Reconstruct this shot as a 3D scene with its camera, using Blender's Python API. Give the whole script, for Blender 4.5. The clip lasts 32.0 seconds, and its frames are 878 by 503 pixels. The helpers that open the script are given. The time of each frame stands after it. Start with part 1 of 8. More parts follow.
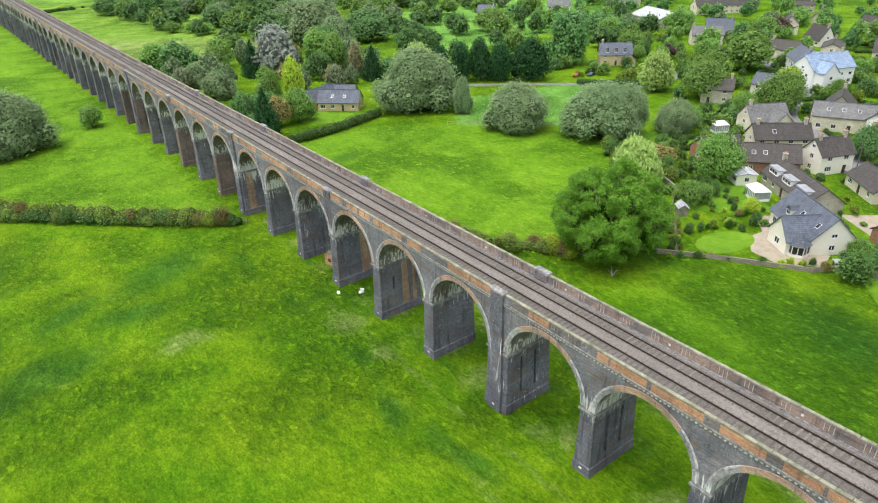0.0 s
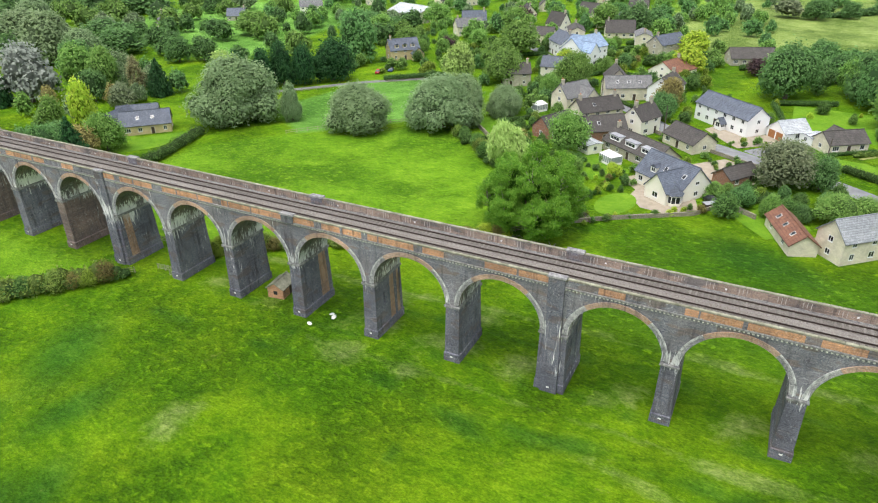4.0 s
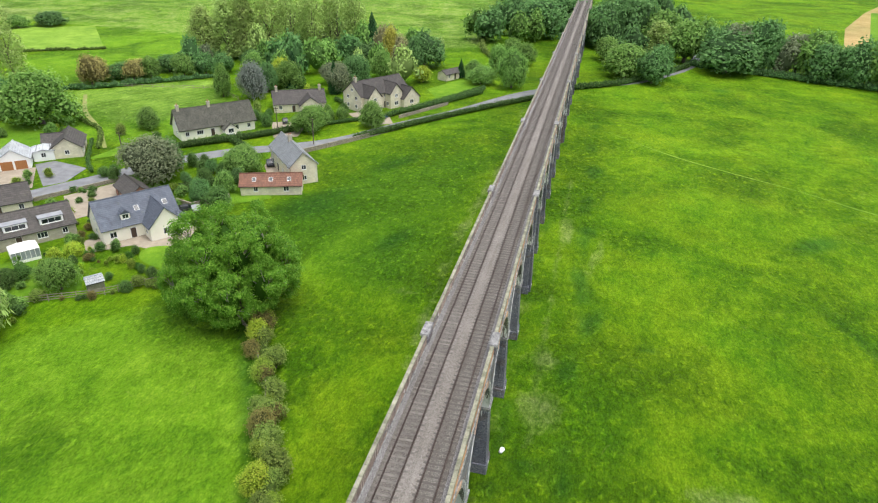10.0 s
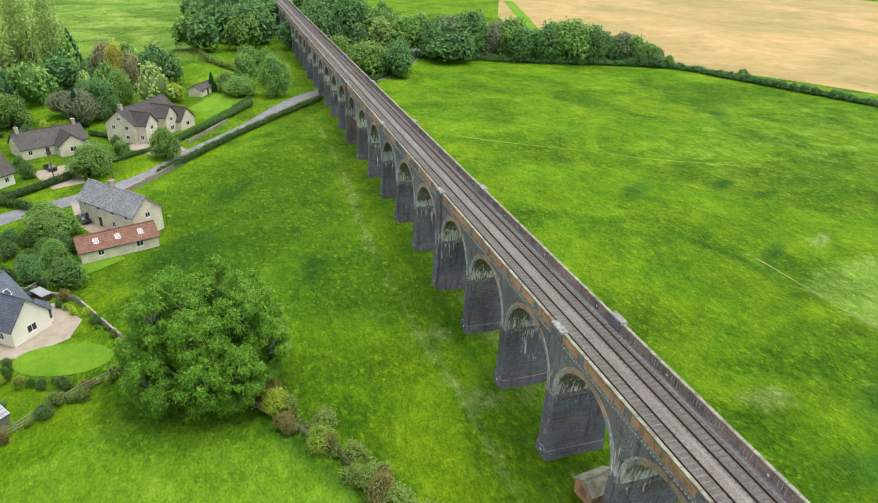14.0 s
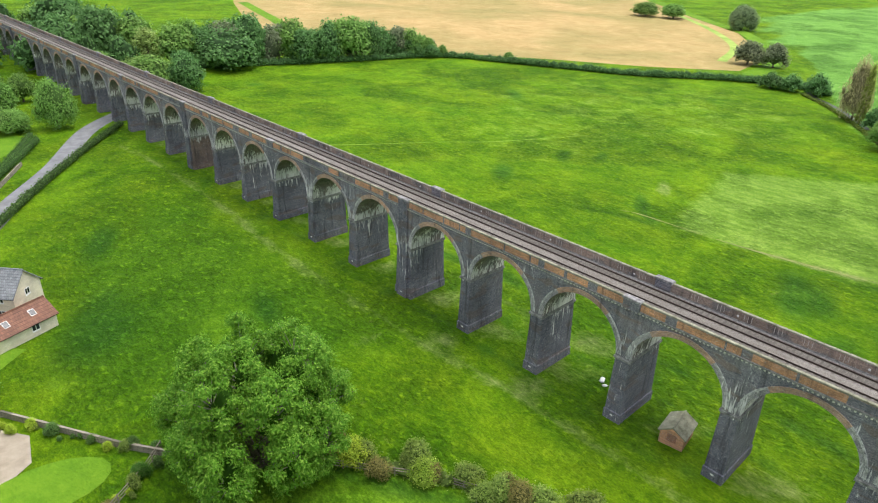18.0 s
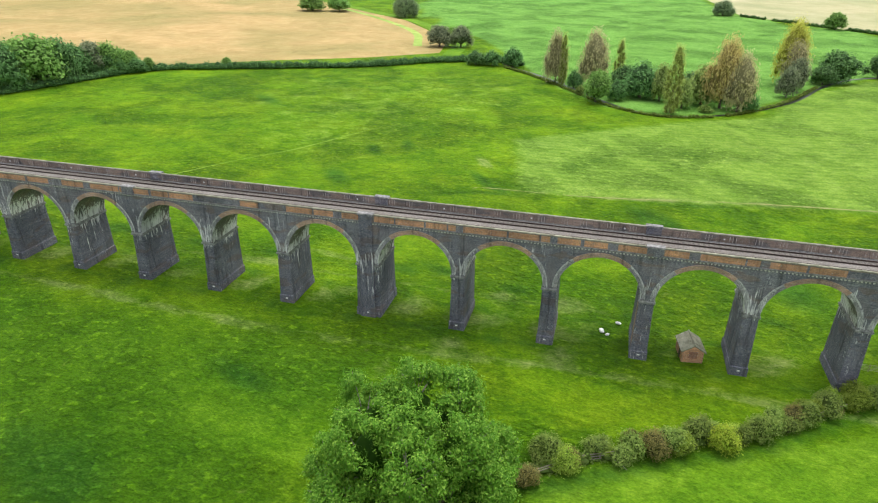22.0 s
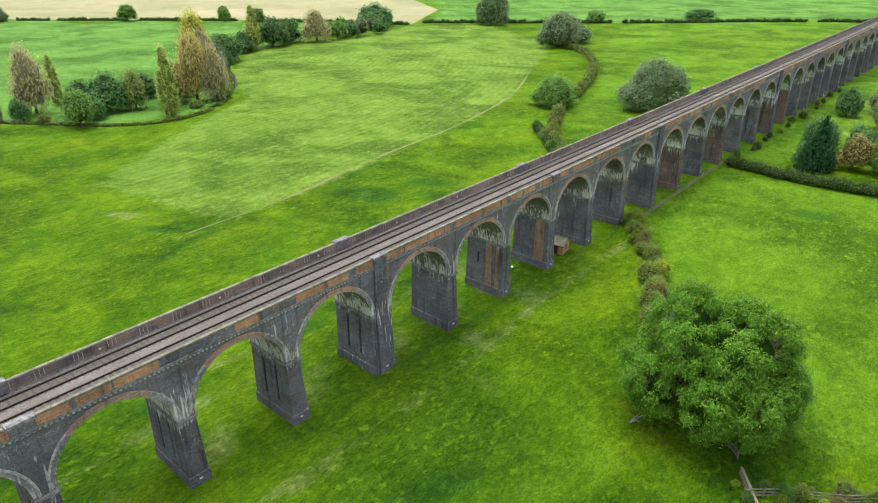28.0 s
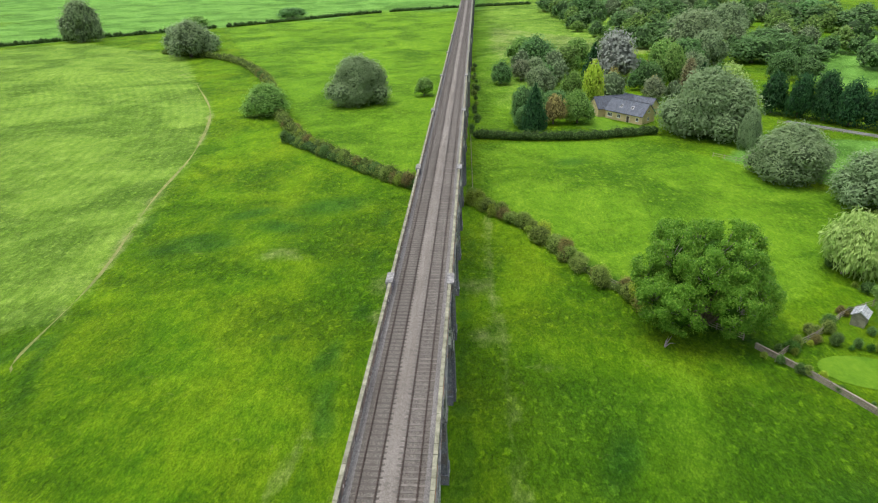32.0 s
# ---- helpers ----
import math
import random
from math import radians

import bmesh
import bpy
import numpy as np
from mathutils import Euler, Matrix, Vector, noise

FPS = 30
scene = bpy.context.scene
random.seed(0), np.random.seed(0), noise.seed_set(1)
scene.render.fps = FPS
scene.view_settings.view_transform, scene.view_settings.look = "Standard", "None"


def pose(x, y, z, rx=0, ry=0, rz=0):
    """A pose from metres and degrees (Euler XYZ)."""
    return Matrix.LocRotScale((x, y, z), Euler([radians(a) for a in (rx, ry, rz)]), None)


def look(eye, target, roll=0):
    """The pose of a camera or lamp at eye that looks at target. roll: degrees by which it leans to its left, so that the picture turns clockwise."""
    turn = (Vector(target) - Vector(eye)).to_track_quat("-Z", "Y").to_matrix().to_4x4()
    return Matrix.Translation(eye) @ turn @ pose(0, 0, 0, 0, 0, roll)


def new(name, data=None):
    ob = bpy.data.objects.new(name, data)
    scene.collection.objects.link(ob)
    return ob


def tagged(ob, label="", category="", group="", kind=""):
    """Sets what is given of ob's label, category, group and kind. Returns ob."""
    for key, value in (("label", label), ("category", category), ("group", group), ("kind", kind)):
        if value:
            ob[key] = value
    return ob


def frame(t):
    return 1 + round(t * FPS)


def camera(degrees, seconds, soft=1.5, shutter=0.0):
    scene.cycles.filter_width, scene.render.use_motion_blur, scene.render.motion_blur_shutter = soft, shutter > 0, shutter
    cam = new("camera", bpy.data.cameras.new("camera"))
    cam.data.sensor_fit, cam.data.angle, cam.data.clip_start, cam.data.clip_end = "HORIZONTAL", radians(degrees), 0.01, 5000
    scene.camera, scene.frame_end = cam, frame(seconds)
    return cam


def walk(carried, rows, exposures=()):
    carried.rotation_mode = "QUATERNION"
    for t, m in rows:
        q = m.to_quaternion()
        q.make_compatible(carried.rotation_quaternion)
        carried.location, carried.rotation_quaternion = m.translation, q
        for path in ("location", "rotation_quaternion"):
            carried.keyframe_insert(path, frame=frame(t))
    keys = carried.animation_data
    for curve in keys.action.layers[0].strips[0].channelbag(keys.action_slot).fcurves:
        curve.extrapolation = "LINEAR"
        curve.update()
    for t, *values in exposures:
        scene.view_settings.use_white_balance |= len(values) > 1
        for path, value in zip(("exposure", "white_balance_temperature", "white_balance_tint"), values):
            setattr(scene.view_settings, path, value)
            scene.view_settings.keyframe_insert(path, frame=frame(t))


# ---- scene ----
EXPOSURES = ((0.0, 1.02), (5.0, 1.02), (8.0, 0.98), (12.0, 0.88), (17.0, 0.94), (20.0, 0.92), (25.0, 0.84), (30.0, 0.80), (32.0, 0.74))
cam = camera(68.38, 32.0, 1.15)
ROWS = [
    (0.0, 7.613, -3.253, 58.069, 62.274, 1.580, -37.475),
    (0.5, 5.681, -1.623, 58.177, 62.223, 1.516, -39.207),
    (1.0, 3.539, 0.248, 58.267, 62.177, 1.422, -41.099),
    (1.5, 0.994, 2.656, 58.384, 62.103, 1.356, -43.439),
    (2.0, -1.809, 5.556, 58.477, 62.034, 1.245, -46.141),
    (2.5, -4.915, 9.192, 58.684, 61.959, 1.124, -49.361),
    (4.5, -17.719, 34.502, 58.528, 61.674, 0.685, -68.649),
    (5.0, -20.096, 44.367, 58.478, 61.640, 0.551, -75.697),
    (5.5, -21.437, 56.047, 58.572, 61.603, 0.460, -83.896),
    (6.0, -20.825, 70.020, 58.468, 61.624, 0.235, -93.591),
    (6.5, -17.421, 85.696, 58.491, 61.679, 0.047, -104.749),
    (7.0, -10.430, 101.463, 58.344, 61.743, -0.334, -116.662),
    (7.5, -1.749, 114.516, 58.450, 61.801, -0.501, -127.579),
    (8.0, 8.252, 124.846, 58.279, 61.974, -0.807, -137.434),
    (8.5, 18.332, 132.169, 57.939, 62.168, -1.005, -145.991),
    (9.0, 28.196, 137.477, 57.779, 62.328, -1.164, -153.641),
    (9.5, 37.348, 140.927, 57.429, 62.480, -1.256, -160.459),
    (10.0, 45.792, 143.195, 57.480, 62.554, -1.414, -166.386),
    (10.5, 53.875, 144.244, 57.218, 62.717, -1.497, -171.888),
    (11.0, 61.119, 144.548, 56.927, 62.842, -1.594, -176.751),
    (11.5, 67.511, 144.384, 56.795, 62.968, -1.692, 178.900),
    (12.0, 73.330, 143.781, 56.575, 63.126, -1.767, 174.939),
    (12.5, 78.297, 142.926, 56.552, 63.223, -1.837, 171.518),
    (13.0, 82.747, 141.917, 56.481, 63.328, -1.858, 168.447),
    (13.5, 87.084, 140.720, 56.455, 63.431, -1.864, 165.338),
    (14.0, 91.412, 139.239, 56.473, 63.502, -1.874, 162.256),
    (14.5, 95.582, 137.527, 56.388, 63.581, -1.819, 159.164),
    (16.5, 111.452, 128.847, 56.461, 63.801, -1.683, 146.922),
    (17.0, 115.229, 126.007, 56.403, 63.862, -1.577, 143.740),
    (17.5, 119.016, 122.803, 56.372, 63.919, -1.486, 140.339),
    (18.0, 122.558, 119.388, 56.271, 63.968, -1.410, 136.971),
    (18.5, 126.272, 115.363, 56.243, 64.013, -1.312, 133.244),
    (19.0, 129.469, 111.319, 56.143, 64.077, -1.268, 129.701),
    (19.5, 132.650, 106.660, 56.066, 64.115, -1.155, 125.811),
    (20.0, 135.666, 101.650, 55.917, 64.174, -1.051, 121.745),
    (20.5, 138.121, 96.632, 55.841, 64.182, -0.995, 117.905),
    (21.0, 140.441, 91.132, 55.608, 64.265, -0.823, 113.710),
    (21.5, 142.432, 85.133, 55.462, 64.263, -0.705, 109.393),
    (22.0, 143.958, 79.134, 55.268, 64.337, -0.550, 105.153),
    (22.5, 145.083, 72.527, 55.222, 64.353, -0.380, 100.593),
    (23.0, 145.703, 65.844, 55.034, 64.398, -0.223, 95.980),
    (23.5, 145.745, 58.905, 54.980, 64.411, -0.008, 91.233),
    (24.0, 145.283, 51.780, 54.858, 64.441, 0.136, 86.360),
    (24.5, 144.104, 44.343, 54.754, 64.446, 0.306, 81.236),
    (25.0, 142.168, 36.756, 54.563, 64.437, 0.375, 75.943),
    (25.5, 139.566, 29.123, 54.389, 64.433, 0.513, 70.459),
    (27.5, 121.499, 0.488, 54.961, 64.136, 0.374, 47.305),
    (28.0, 115.290, -5.137, 54.833, 64.133, 0.488, 41.628),
    (28.5, 109.003, -9.804, 54.830, 64.140, 0.559, 36.318),
    (29.0, 102.234, -13.923, 54.807, 64.178, 0.543, 30.982),
    (29.5, 95.633, -17.096, 54.908, 64.153, 0.587, 25.998),
    (30.0, 88.783, -19.668, 55.084, 64.109, 0.689, 21.002),
    (30.5, 82.177, -21.471, 55.187, 64.077, 0.705, 16.438),
    (31.0, 75.657, -22.664, 55.547, 63.943, 0.838, 11.876),
    (31.5, 68.837, -23.384, 55.583, 63.889, 0.779, 7.322),
    (32.0, 62.550, -23.662, 55.722, 63.836, 0.828, 3.096),
]
walk(cam, [(t, pose(*p)) for t, *p in ROWS], EXPOSURES)

# world, sun
SUN_AZ, SUN_EL = 285.0, 76.0
world = bpy.data.worlds.new("sky")
scene.world = world
world.use_nodes = True
_wn = world.node_tree
_sky = _wn.nodes.new("ShaderNodeTexSky")
_sky.sky_type, _sky.sun_disc = "NISHITA", False
_sky.sun_elevation, _sky.sun_rotation = radians(SUN_EL), radians(SUN_AZ)
_sky.air_density, _sky.dust_density, _sky.ozone_density = 1.0, 4.0, 1.0
_wn.nodes["Background"].inputs[1].default_value = 0.15
_hs = _wn.nodes.new("ShaderNodeHueSaturation")  # thin overcast takes the blue out of the sky
_hs.inputs["Saturation"].default_value, _hs.inputs["Value"].default_value = 0.35, 1.0
_wn.links.new(_sky.outputs[0], _hs.inputs["Color"])
_wn.links.new(_hs.outputs[0], _wn.nodes["Background"].inputs[0])
sun = new("sun", bpy.data.lights.new("sun", "SUN"))
sun.data.energy, sun.data.angle, sun.data.color = 0.68, radians(55), (1.0, 0.97, 0.92)
_d = Vector((math.sin(radians(SUN_AZ)), math.cos(radians(SUN_AZ)), math.tan(radians(SUN_EL))))
sun.matrix_world = look(_d * 300, (0, 0, 0))


# ---------------------------------------------------------------- materials


def nodes_of(m):
    m.use_nodes = True
    t = m.node_tree
    return t, t.nodes["Principled BSDF"]


def ramp(t, fac, stops):
    r = t.nodes.new("ShaderNodeValToRGB")
    while len(r.color_ramp.elements) < len(stops):
        r.color_ramp.elements.new(0.5)
    for e, (p, c) in zip(r.color_ramp.elements, stops):
        e.position, e.color = p, (*c, 1) if len(c) == 3 else c
    t.links.new(fac, r.inputs[0])
    return r.outputs[0]


def pos(t, scale=(1, 1, 1), local=False):
    n = t.nodes.new("ShaderNodeTexCoord" if local else "ShaderNodeNewGeometry")
    m = t.nodes.new("ShaderNodeMapping")
    m.inputs["Scale"].default_value = scale
    t.links.new(n.outputs["Object" if local else "Position"], m.inputs[0])
    return m.outputs[0]


def nz(t, vec, scale, detail=4.0, rough=0.55, dist=0.0):
    n = t.nodes.new("ShaderNodeTexNoise")
    n.inputs["Scale"].default_value, n.inputs["Detail"].default_value = scale, detail
    n.inputs["Roughness"].default_value, n.inputs["Distortion"].default_value = rough, dist
    t.links.new(vec, n.inputs["Vector"])
    return n.outputs[0]


def mix(t, fac, a, b, kind="MIX"):
    n = t.nodes.new("ShaderNodeMix")
    n.data_type, n.blend_type = "RGBA", kind
    for s, v in ((0, fac), (6, a), (7, b)):
        if hasattr(v, "links"):
            t.links.new(v, n.inputs[s])
        else:
            n.inputs[s].default_value = v if s == 0 else (*v, 1)
    return n.outputs[2]


def fmath(t, op, a, b=0.0):
    n = t.nodes.new("ShaderNodeMath")
    n.operation = op
    for i, v in enumerate((a, b)):
        if hasattr(v, "links"):
            t.links.new(v, n.inputs[i])
        else:
            n.inputs[i].default_value = v
    return n.outputs[0]


def bump(t, bs, height, strength=0.4, dist=0.05):
    b = t.nodes.new("ShaderNodeBump")
    b.inputs["Strength"].default_value, b.inputs["Distance"].default_value = strength, dist
    t.links.new(height, b.inputs["Height"])
    t.links.new(b.outputs[0], bs.inputs["Normal"])


def island(t):
    return t.nodes.new("ShaderNodeNewGeometry").outputs["Random Per Island"]


def objrand(t):
    return t.nodes.new("ShaderNodeObjectInfo").outputs["Random"]


def simple(name, a, b, scale=3.0, rough=0.85, metal=0.0, bumps=0.3, fine=25.0, rnd=0.0, spec=0.3):
    """A surface between two colours by noise at two scales, with fine relief."""
    m = bpy.data.materials.new(name)
    t, bs = nodes_of(m)
    p = pos(t)
    n1, n2 = nz(t, p, scale), nz(t, p, fine, 3.0)
    f = fmath(t, "ADD", fmath(t, "MULTIPLY", n1, 0.65), fmath(t, "MULTIPLY", n2, 0.35))
    c = ramp(t, f, [(0.34, a), (0.66, b)])
    if rnd:
        v = fmath(t, "ADD", fmath(t, "MULTIPLY", objrand(t), rnd), 1 - rnd / 2)
        h = t.nodes.new("ShaderNodeHueSaturation")
        t.links.new(v, h.inputs["Value"])
        t.links.new(c, h.inputs["Color"])
        c = h.outputs[0]
    t.links.new(c, bs.inputs["Base Color"])
    bs.inputs["Roughness"].default_value, bs.inputs["Metallic"].default_value = rough, metal
    bs.inputs["Specular IOR Level"].default_value = spec
    if bumps:
        bump(t, bs, f, bumps, 0.03)
    return m


def brick(name, c1, c2, c3, mortar, streak=0.0, patch=None, lime=0.19):
    """Brickwork in courses, with patches, lime runs that go down the wall, and soot."""
    m = bpy.data.materials.new(name)
    t, bs = nodes_of(m)
    g = t.nodes.new("ShaderNodeNewGeometry")
    sp = t.nodes.new("ShaderNodeSeparateXYZ")
    t.links.new(g.outputs["Position"], sp.inputs[0])
    cm = t.nodes.new("ShaderNodeCombineXYZ")
    t.links.new(fmath(t, "ADD", sp.outputs[0], sp.outputs[1]), cm.inputs[0])
    t.links.new(sp.outputs[2], cm.inputs[1])
    br = t.nodes.new("ShaderNodeTexBrick")
    br.inputs["Scale"].default_value = 1.0
    br.inputs["Brick Width"].default_value, br.inputs["Row Height"].default_value = 0.23, 0.077
    br.inputs["Mortar Size"].default_value, br.inputs["Mortar Smooth"].default_value = 0.009, 0.3
    br.inputs["Color1"].default_value, br.inputs["Color2"].default_value = (*c1, 1), (*c2, 1)
    br.inputs["Mortar"].default_value = (*mortar, 1)
    t.links.new(cm.outputs[0], br.inputs["Vector"])
    p = pos(t)
    big = nz(t, p, 0.35, 5.0, 0.6)
    c = mix(t, ramp(t, big, [(0.42, (0, 0, 0)), (0.62, (1, 1, 1))]), br.outputs[0], c3)
    c = mix(t, 0.45, c, br.outputs[0])
    if patch:
        pn = nz(t, pos(t, (0.5, 0.5, 1.4)), 0.5, 2.0)
        c = mix(t, ramp(t, pn, [(0.56, (0, 0, 0)), (0.62, (0.85, 0.85, 0.85))]), c, patch)
    # courses of differing tone
    rows = nz(t, pos(t, (0.15, 0.15, 6.0)), 1.0, 3.0)
    c = mix(t, 0.8, c, ramp(t, rows, [(0.3, (0.72, 0.72, 0.72)), (0.7, (1.25, 1.22, 1.2))]), "MULTIPLY")
    grit = nz(t, p, 7.0, 3.0, 0.8)
    c = mix(t, 0.9, c, ramp(t, grit, [(0.34, (0.62, 0.62, 0.64)), (0.66, (1.42, 1.4, 1.38))]), "MULTIPLY")
    spk = nz(t, p, 3.5, 4.0, 0.7)
    c = mix(t, ramp(t, spk, [(0.60, (0, 0, 0)), (0.68, (0.75, 0.75, 0.75))]), c, (0.48, 0.48, 0.48))
    if streak:
        # lime that weeps out at the springings and runs down, and loose splashes of it
        dz = fmath(t, "MULTIPLY", fmath(t, "SUBTRACT", sp.outputs[2], 10.2), 0.42)
        near = fmath(t, "POWER", 2.718, fmath(t, "MULTIPLY", fmath(t, "MULTIPLY", dz, dz), -1.0))
        sn = nz(t, pos(t, (2.2, 2.2, 0.22)), 1.7, 5.0, 0.65, 0.4)
        sm = nz(t, pos(t, (1, 1, 0.6)), 0.24, 2.0)
        f = fmath(t, "ADD", fmath(t, "MULTIPLY", fmath(t, "SUBTRACT", sn, 0.5), 1.0), fmath(t, "ADD", fmath(t, "MULTIPLY", near, lime), fmath(t, "MULTIPLY", fmath(t, "SUBTRACT", sm, 0.5), 0.55)))
        c = mix(t, fmath(t, "MULTIPLY", ramp(t, f, [(0.185, (0, 0, 0)), (0.25, (1, 1, 1))]), streak * 0.92), c, (0.78, 0.78, 0.77))
        wf = nz(t, pos(t, (2.6, 2.6, 0.34)), 2.2, 4.0, 0.7, 0.3)
        c = mix(t, fmath(t, "MULTIPLY", ramp(t, wf, [(0.64, (0, 0, 0)), (0.73, (0.55, 0.55, 0.55))]), streak), c, (0.46, 0.48, 0.52))
        sk = nz(t, pos(t, (1.1, 1.1, 0.1)), 1.3, 3.0)
        c = mix(t, ramp(t, sk, [(0.54, (0, 0, 0)), (0.72, (0.6, 0.6, 0.6))]), c, (0.035, 0.035, 0.04))
        bl = nz(t, p, 0.16, 4.0, 0.6)
        c = mix(t, 0.85, c, ramp(t, bl, [(0.34, (0.62, 0.63, 0.66)), (0.66, (1.25, 1.22, 1.2))]), "MULTIPLY")
    t.links.new(c, bs.inputs["Base Color"])
    bs.inputs["Roughness"].default_value = 0.8
    bs.inputs["Specular IOR Level"].default_value = 0.25
    bump(t, bs, fmath(t, "ADD", br.outputs[1], fmath(t, "MULTIPLY", spk, -1.0)), -0.5, 0.02)
    return m


M_BLUE = brick("blue_engineering_brick", (0.072, 0.080, 0.118), (0.190, 0.197, 0.238), (0.125, 0.122, 0.144), (0.250, 0.255, 0.275), 1.0, (0.150, 0.130, 0.134), 0.17)
M_SPAN = brick("blue_brick_spandrel", (0.098, 0.105, 0.144), (0.265, 0.268, 0.300), (0.188, 0.174, 0.180), (0.300, 0.306, 0.315), 1.0, (0.215, 0.178, 0.165), 0.15)
M_VAULT = brick("limey_vault_brick", (0.095, 0.095, 0.115), (0.190, 0.182, 0.185), (0.235, 0.172, 0.142), (0.270, 0.262, 0.252), 1.0, None, 0.26)
M_BROWN = brick("brown_brick", (0.15, 0.105, 0.095), (0.21, 0.145, 0.125), (0.13, 0.11, 0.11), (0.22, 0.19, 0.18), 0.8)
M_ORANGE = brick("orange_stained_brick", (0.36, 0.215, 0.125), (0.46, 0.29, 0.18), (0.26, 0.18, 0.14), (0.36, 0.29, 0.24), 0.4)
M_RED = brick("red_brick", (0.58, 0.285, 0.140), (0.70, 0.385, 0.21), (0.42, 0.24, 0.16), (0.38, 0.29, 0.22), 0.15)
M_RING = brick("pale_ring_brick", (0.54, 0.31, 0.185), (0.47, 0.31, 0.22), (0.36, 0.29, 0.25), (0.52, 0.45, 0.39), 0.35)
M_RINGD = brick("dark_ring_brick", (0.230, 0.230, 0.253), (0.414, 0.414, 0.420), (0.172, 0.172, 0.190), (0.483, 0.483, 0.471), 1.0)
M_PARA = brick("parapet_inner_brick", (0.27, 0.20, 0.15), (0.36, 0.27, 0.205), (0.22, 0.19, 0.165), (0.32, 0.28, 0.25), 0.3, (0.17, 0.165, 0.16))
M_COPING = simple("lichened_coping_stone", (0.13, 0.13, 0.085), (0.36, 0.355, 0.265), 1.1, 0.9, fine=7.0, rnd=0.3)
M_IMPOST = simple("impost_stone", (0.08, 0.08, 0.085), (0.40, 0.395, 0.38), 1.9, 0.9, fine=7.0)
M_DENTIL = simple("dentil_brick", (0.3, 0.29, 0.26), (0.8, 0.78, 0.72), 2.4, 0.9)
M_RAIL = simple("rail_steel", (0.055, 0.040, 0.034), (0.11, 0.085, 0.075), 6.0, 0.5, 0.5)
M_SLEEPER = simple("sleeper_concrete", (0.117, 0.105, 0.094), (0.211, 0.195, 0.176), 2.0, 0.9, rnd=0.3)
M_SLEEPERB = simple("ballast_dusted_sleeper", (0.085, 0.076, 0.066), (0.135, 0.124, 0.110), 2.0, 0.95, rnd=0.2)
M_LIME = simple("lime_streak", (0.42, 0.38, 0.33), (0.62, 0.58, 0.52), 5.0, 0.9)
M_LIMED = simple("limed_ring_brick", (0.15, 0.15, 0.16), (0.72, 0.72, 0.70), 1.9, 0.9, fine=6.0)
M_WHITE = simple("white_paint", (0.72, 0.72, 0.70), (0.84, 0.84, 0.82), 4.0, 0.5)
M_BLACK = simple("black_paint", (0.015, 0.015, 0.017), (0.03, 0.03, 0.033), 4.0, 0.5)


def ballast(name, dark, mid, light):
    m = bpy.data.materials.new(name)
    t, bs = nodes_of(m)
    p = pos(t)
    v = t.nodes.new("ShaderNodeTexVoronoi")
    v.inputs["Scale"].default_value = 16.0
    t.links.new(p, v.inputs["Vector"])
    st = ramp(t, v.outputs["Color"], [(0.15, dark), (0.5, mid), (0.9, light)])
    along = nz(t, pos(t, (1.4, 0.05, 1)), 1.0, 3.0)
    c = mix(t, 0.8, st, ramp(t, along, [(0.3, (0.78, 0.74, 0.7)), (0.65, (1.12, 1.1, 1.08))]), "MULTIPLY")
    blot = nz(t, p, 0.22, 3.0)
    c = mix(t, 0.7, c, ramp(t, blot, [(0.35, (0.84, 0.82, 0.8)), (0.65, (1.12, 1.12, 1.12))]), "MULTIPLY")
    t.links.new(c, bs.inputs["Base Color"])
    bs.inputs["Roughness"].default_value = 0.95
    bump(t, bs, v.outputs["Distance"], 0.8, 0.05)
    return m


M_BALLAST = ballast("ballast_in_track", (0.082, 0.076, 0.067), (0.130, 0.121, 0.109), (0.205, 0.192, 0.175))
M_BALMID = ballast("ballast_between_tracks", (0.128, 0.118, 0.106), (0.195, 0.182, 0.165), (0.285, 0.268, 0.246))
M_BALSIDE = ballast("ballast_grey_edge", (0.12, 0.12, 0.123), (0.2, 0.2, 0.2), (0.3, 0.3, 0.3))


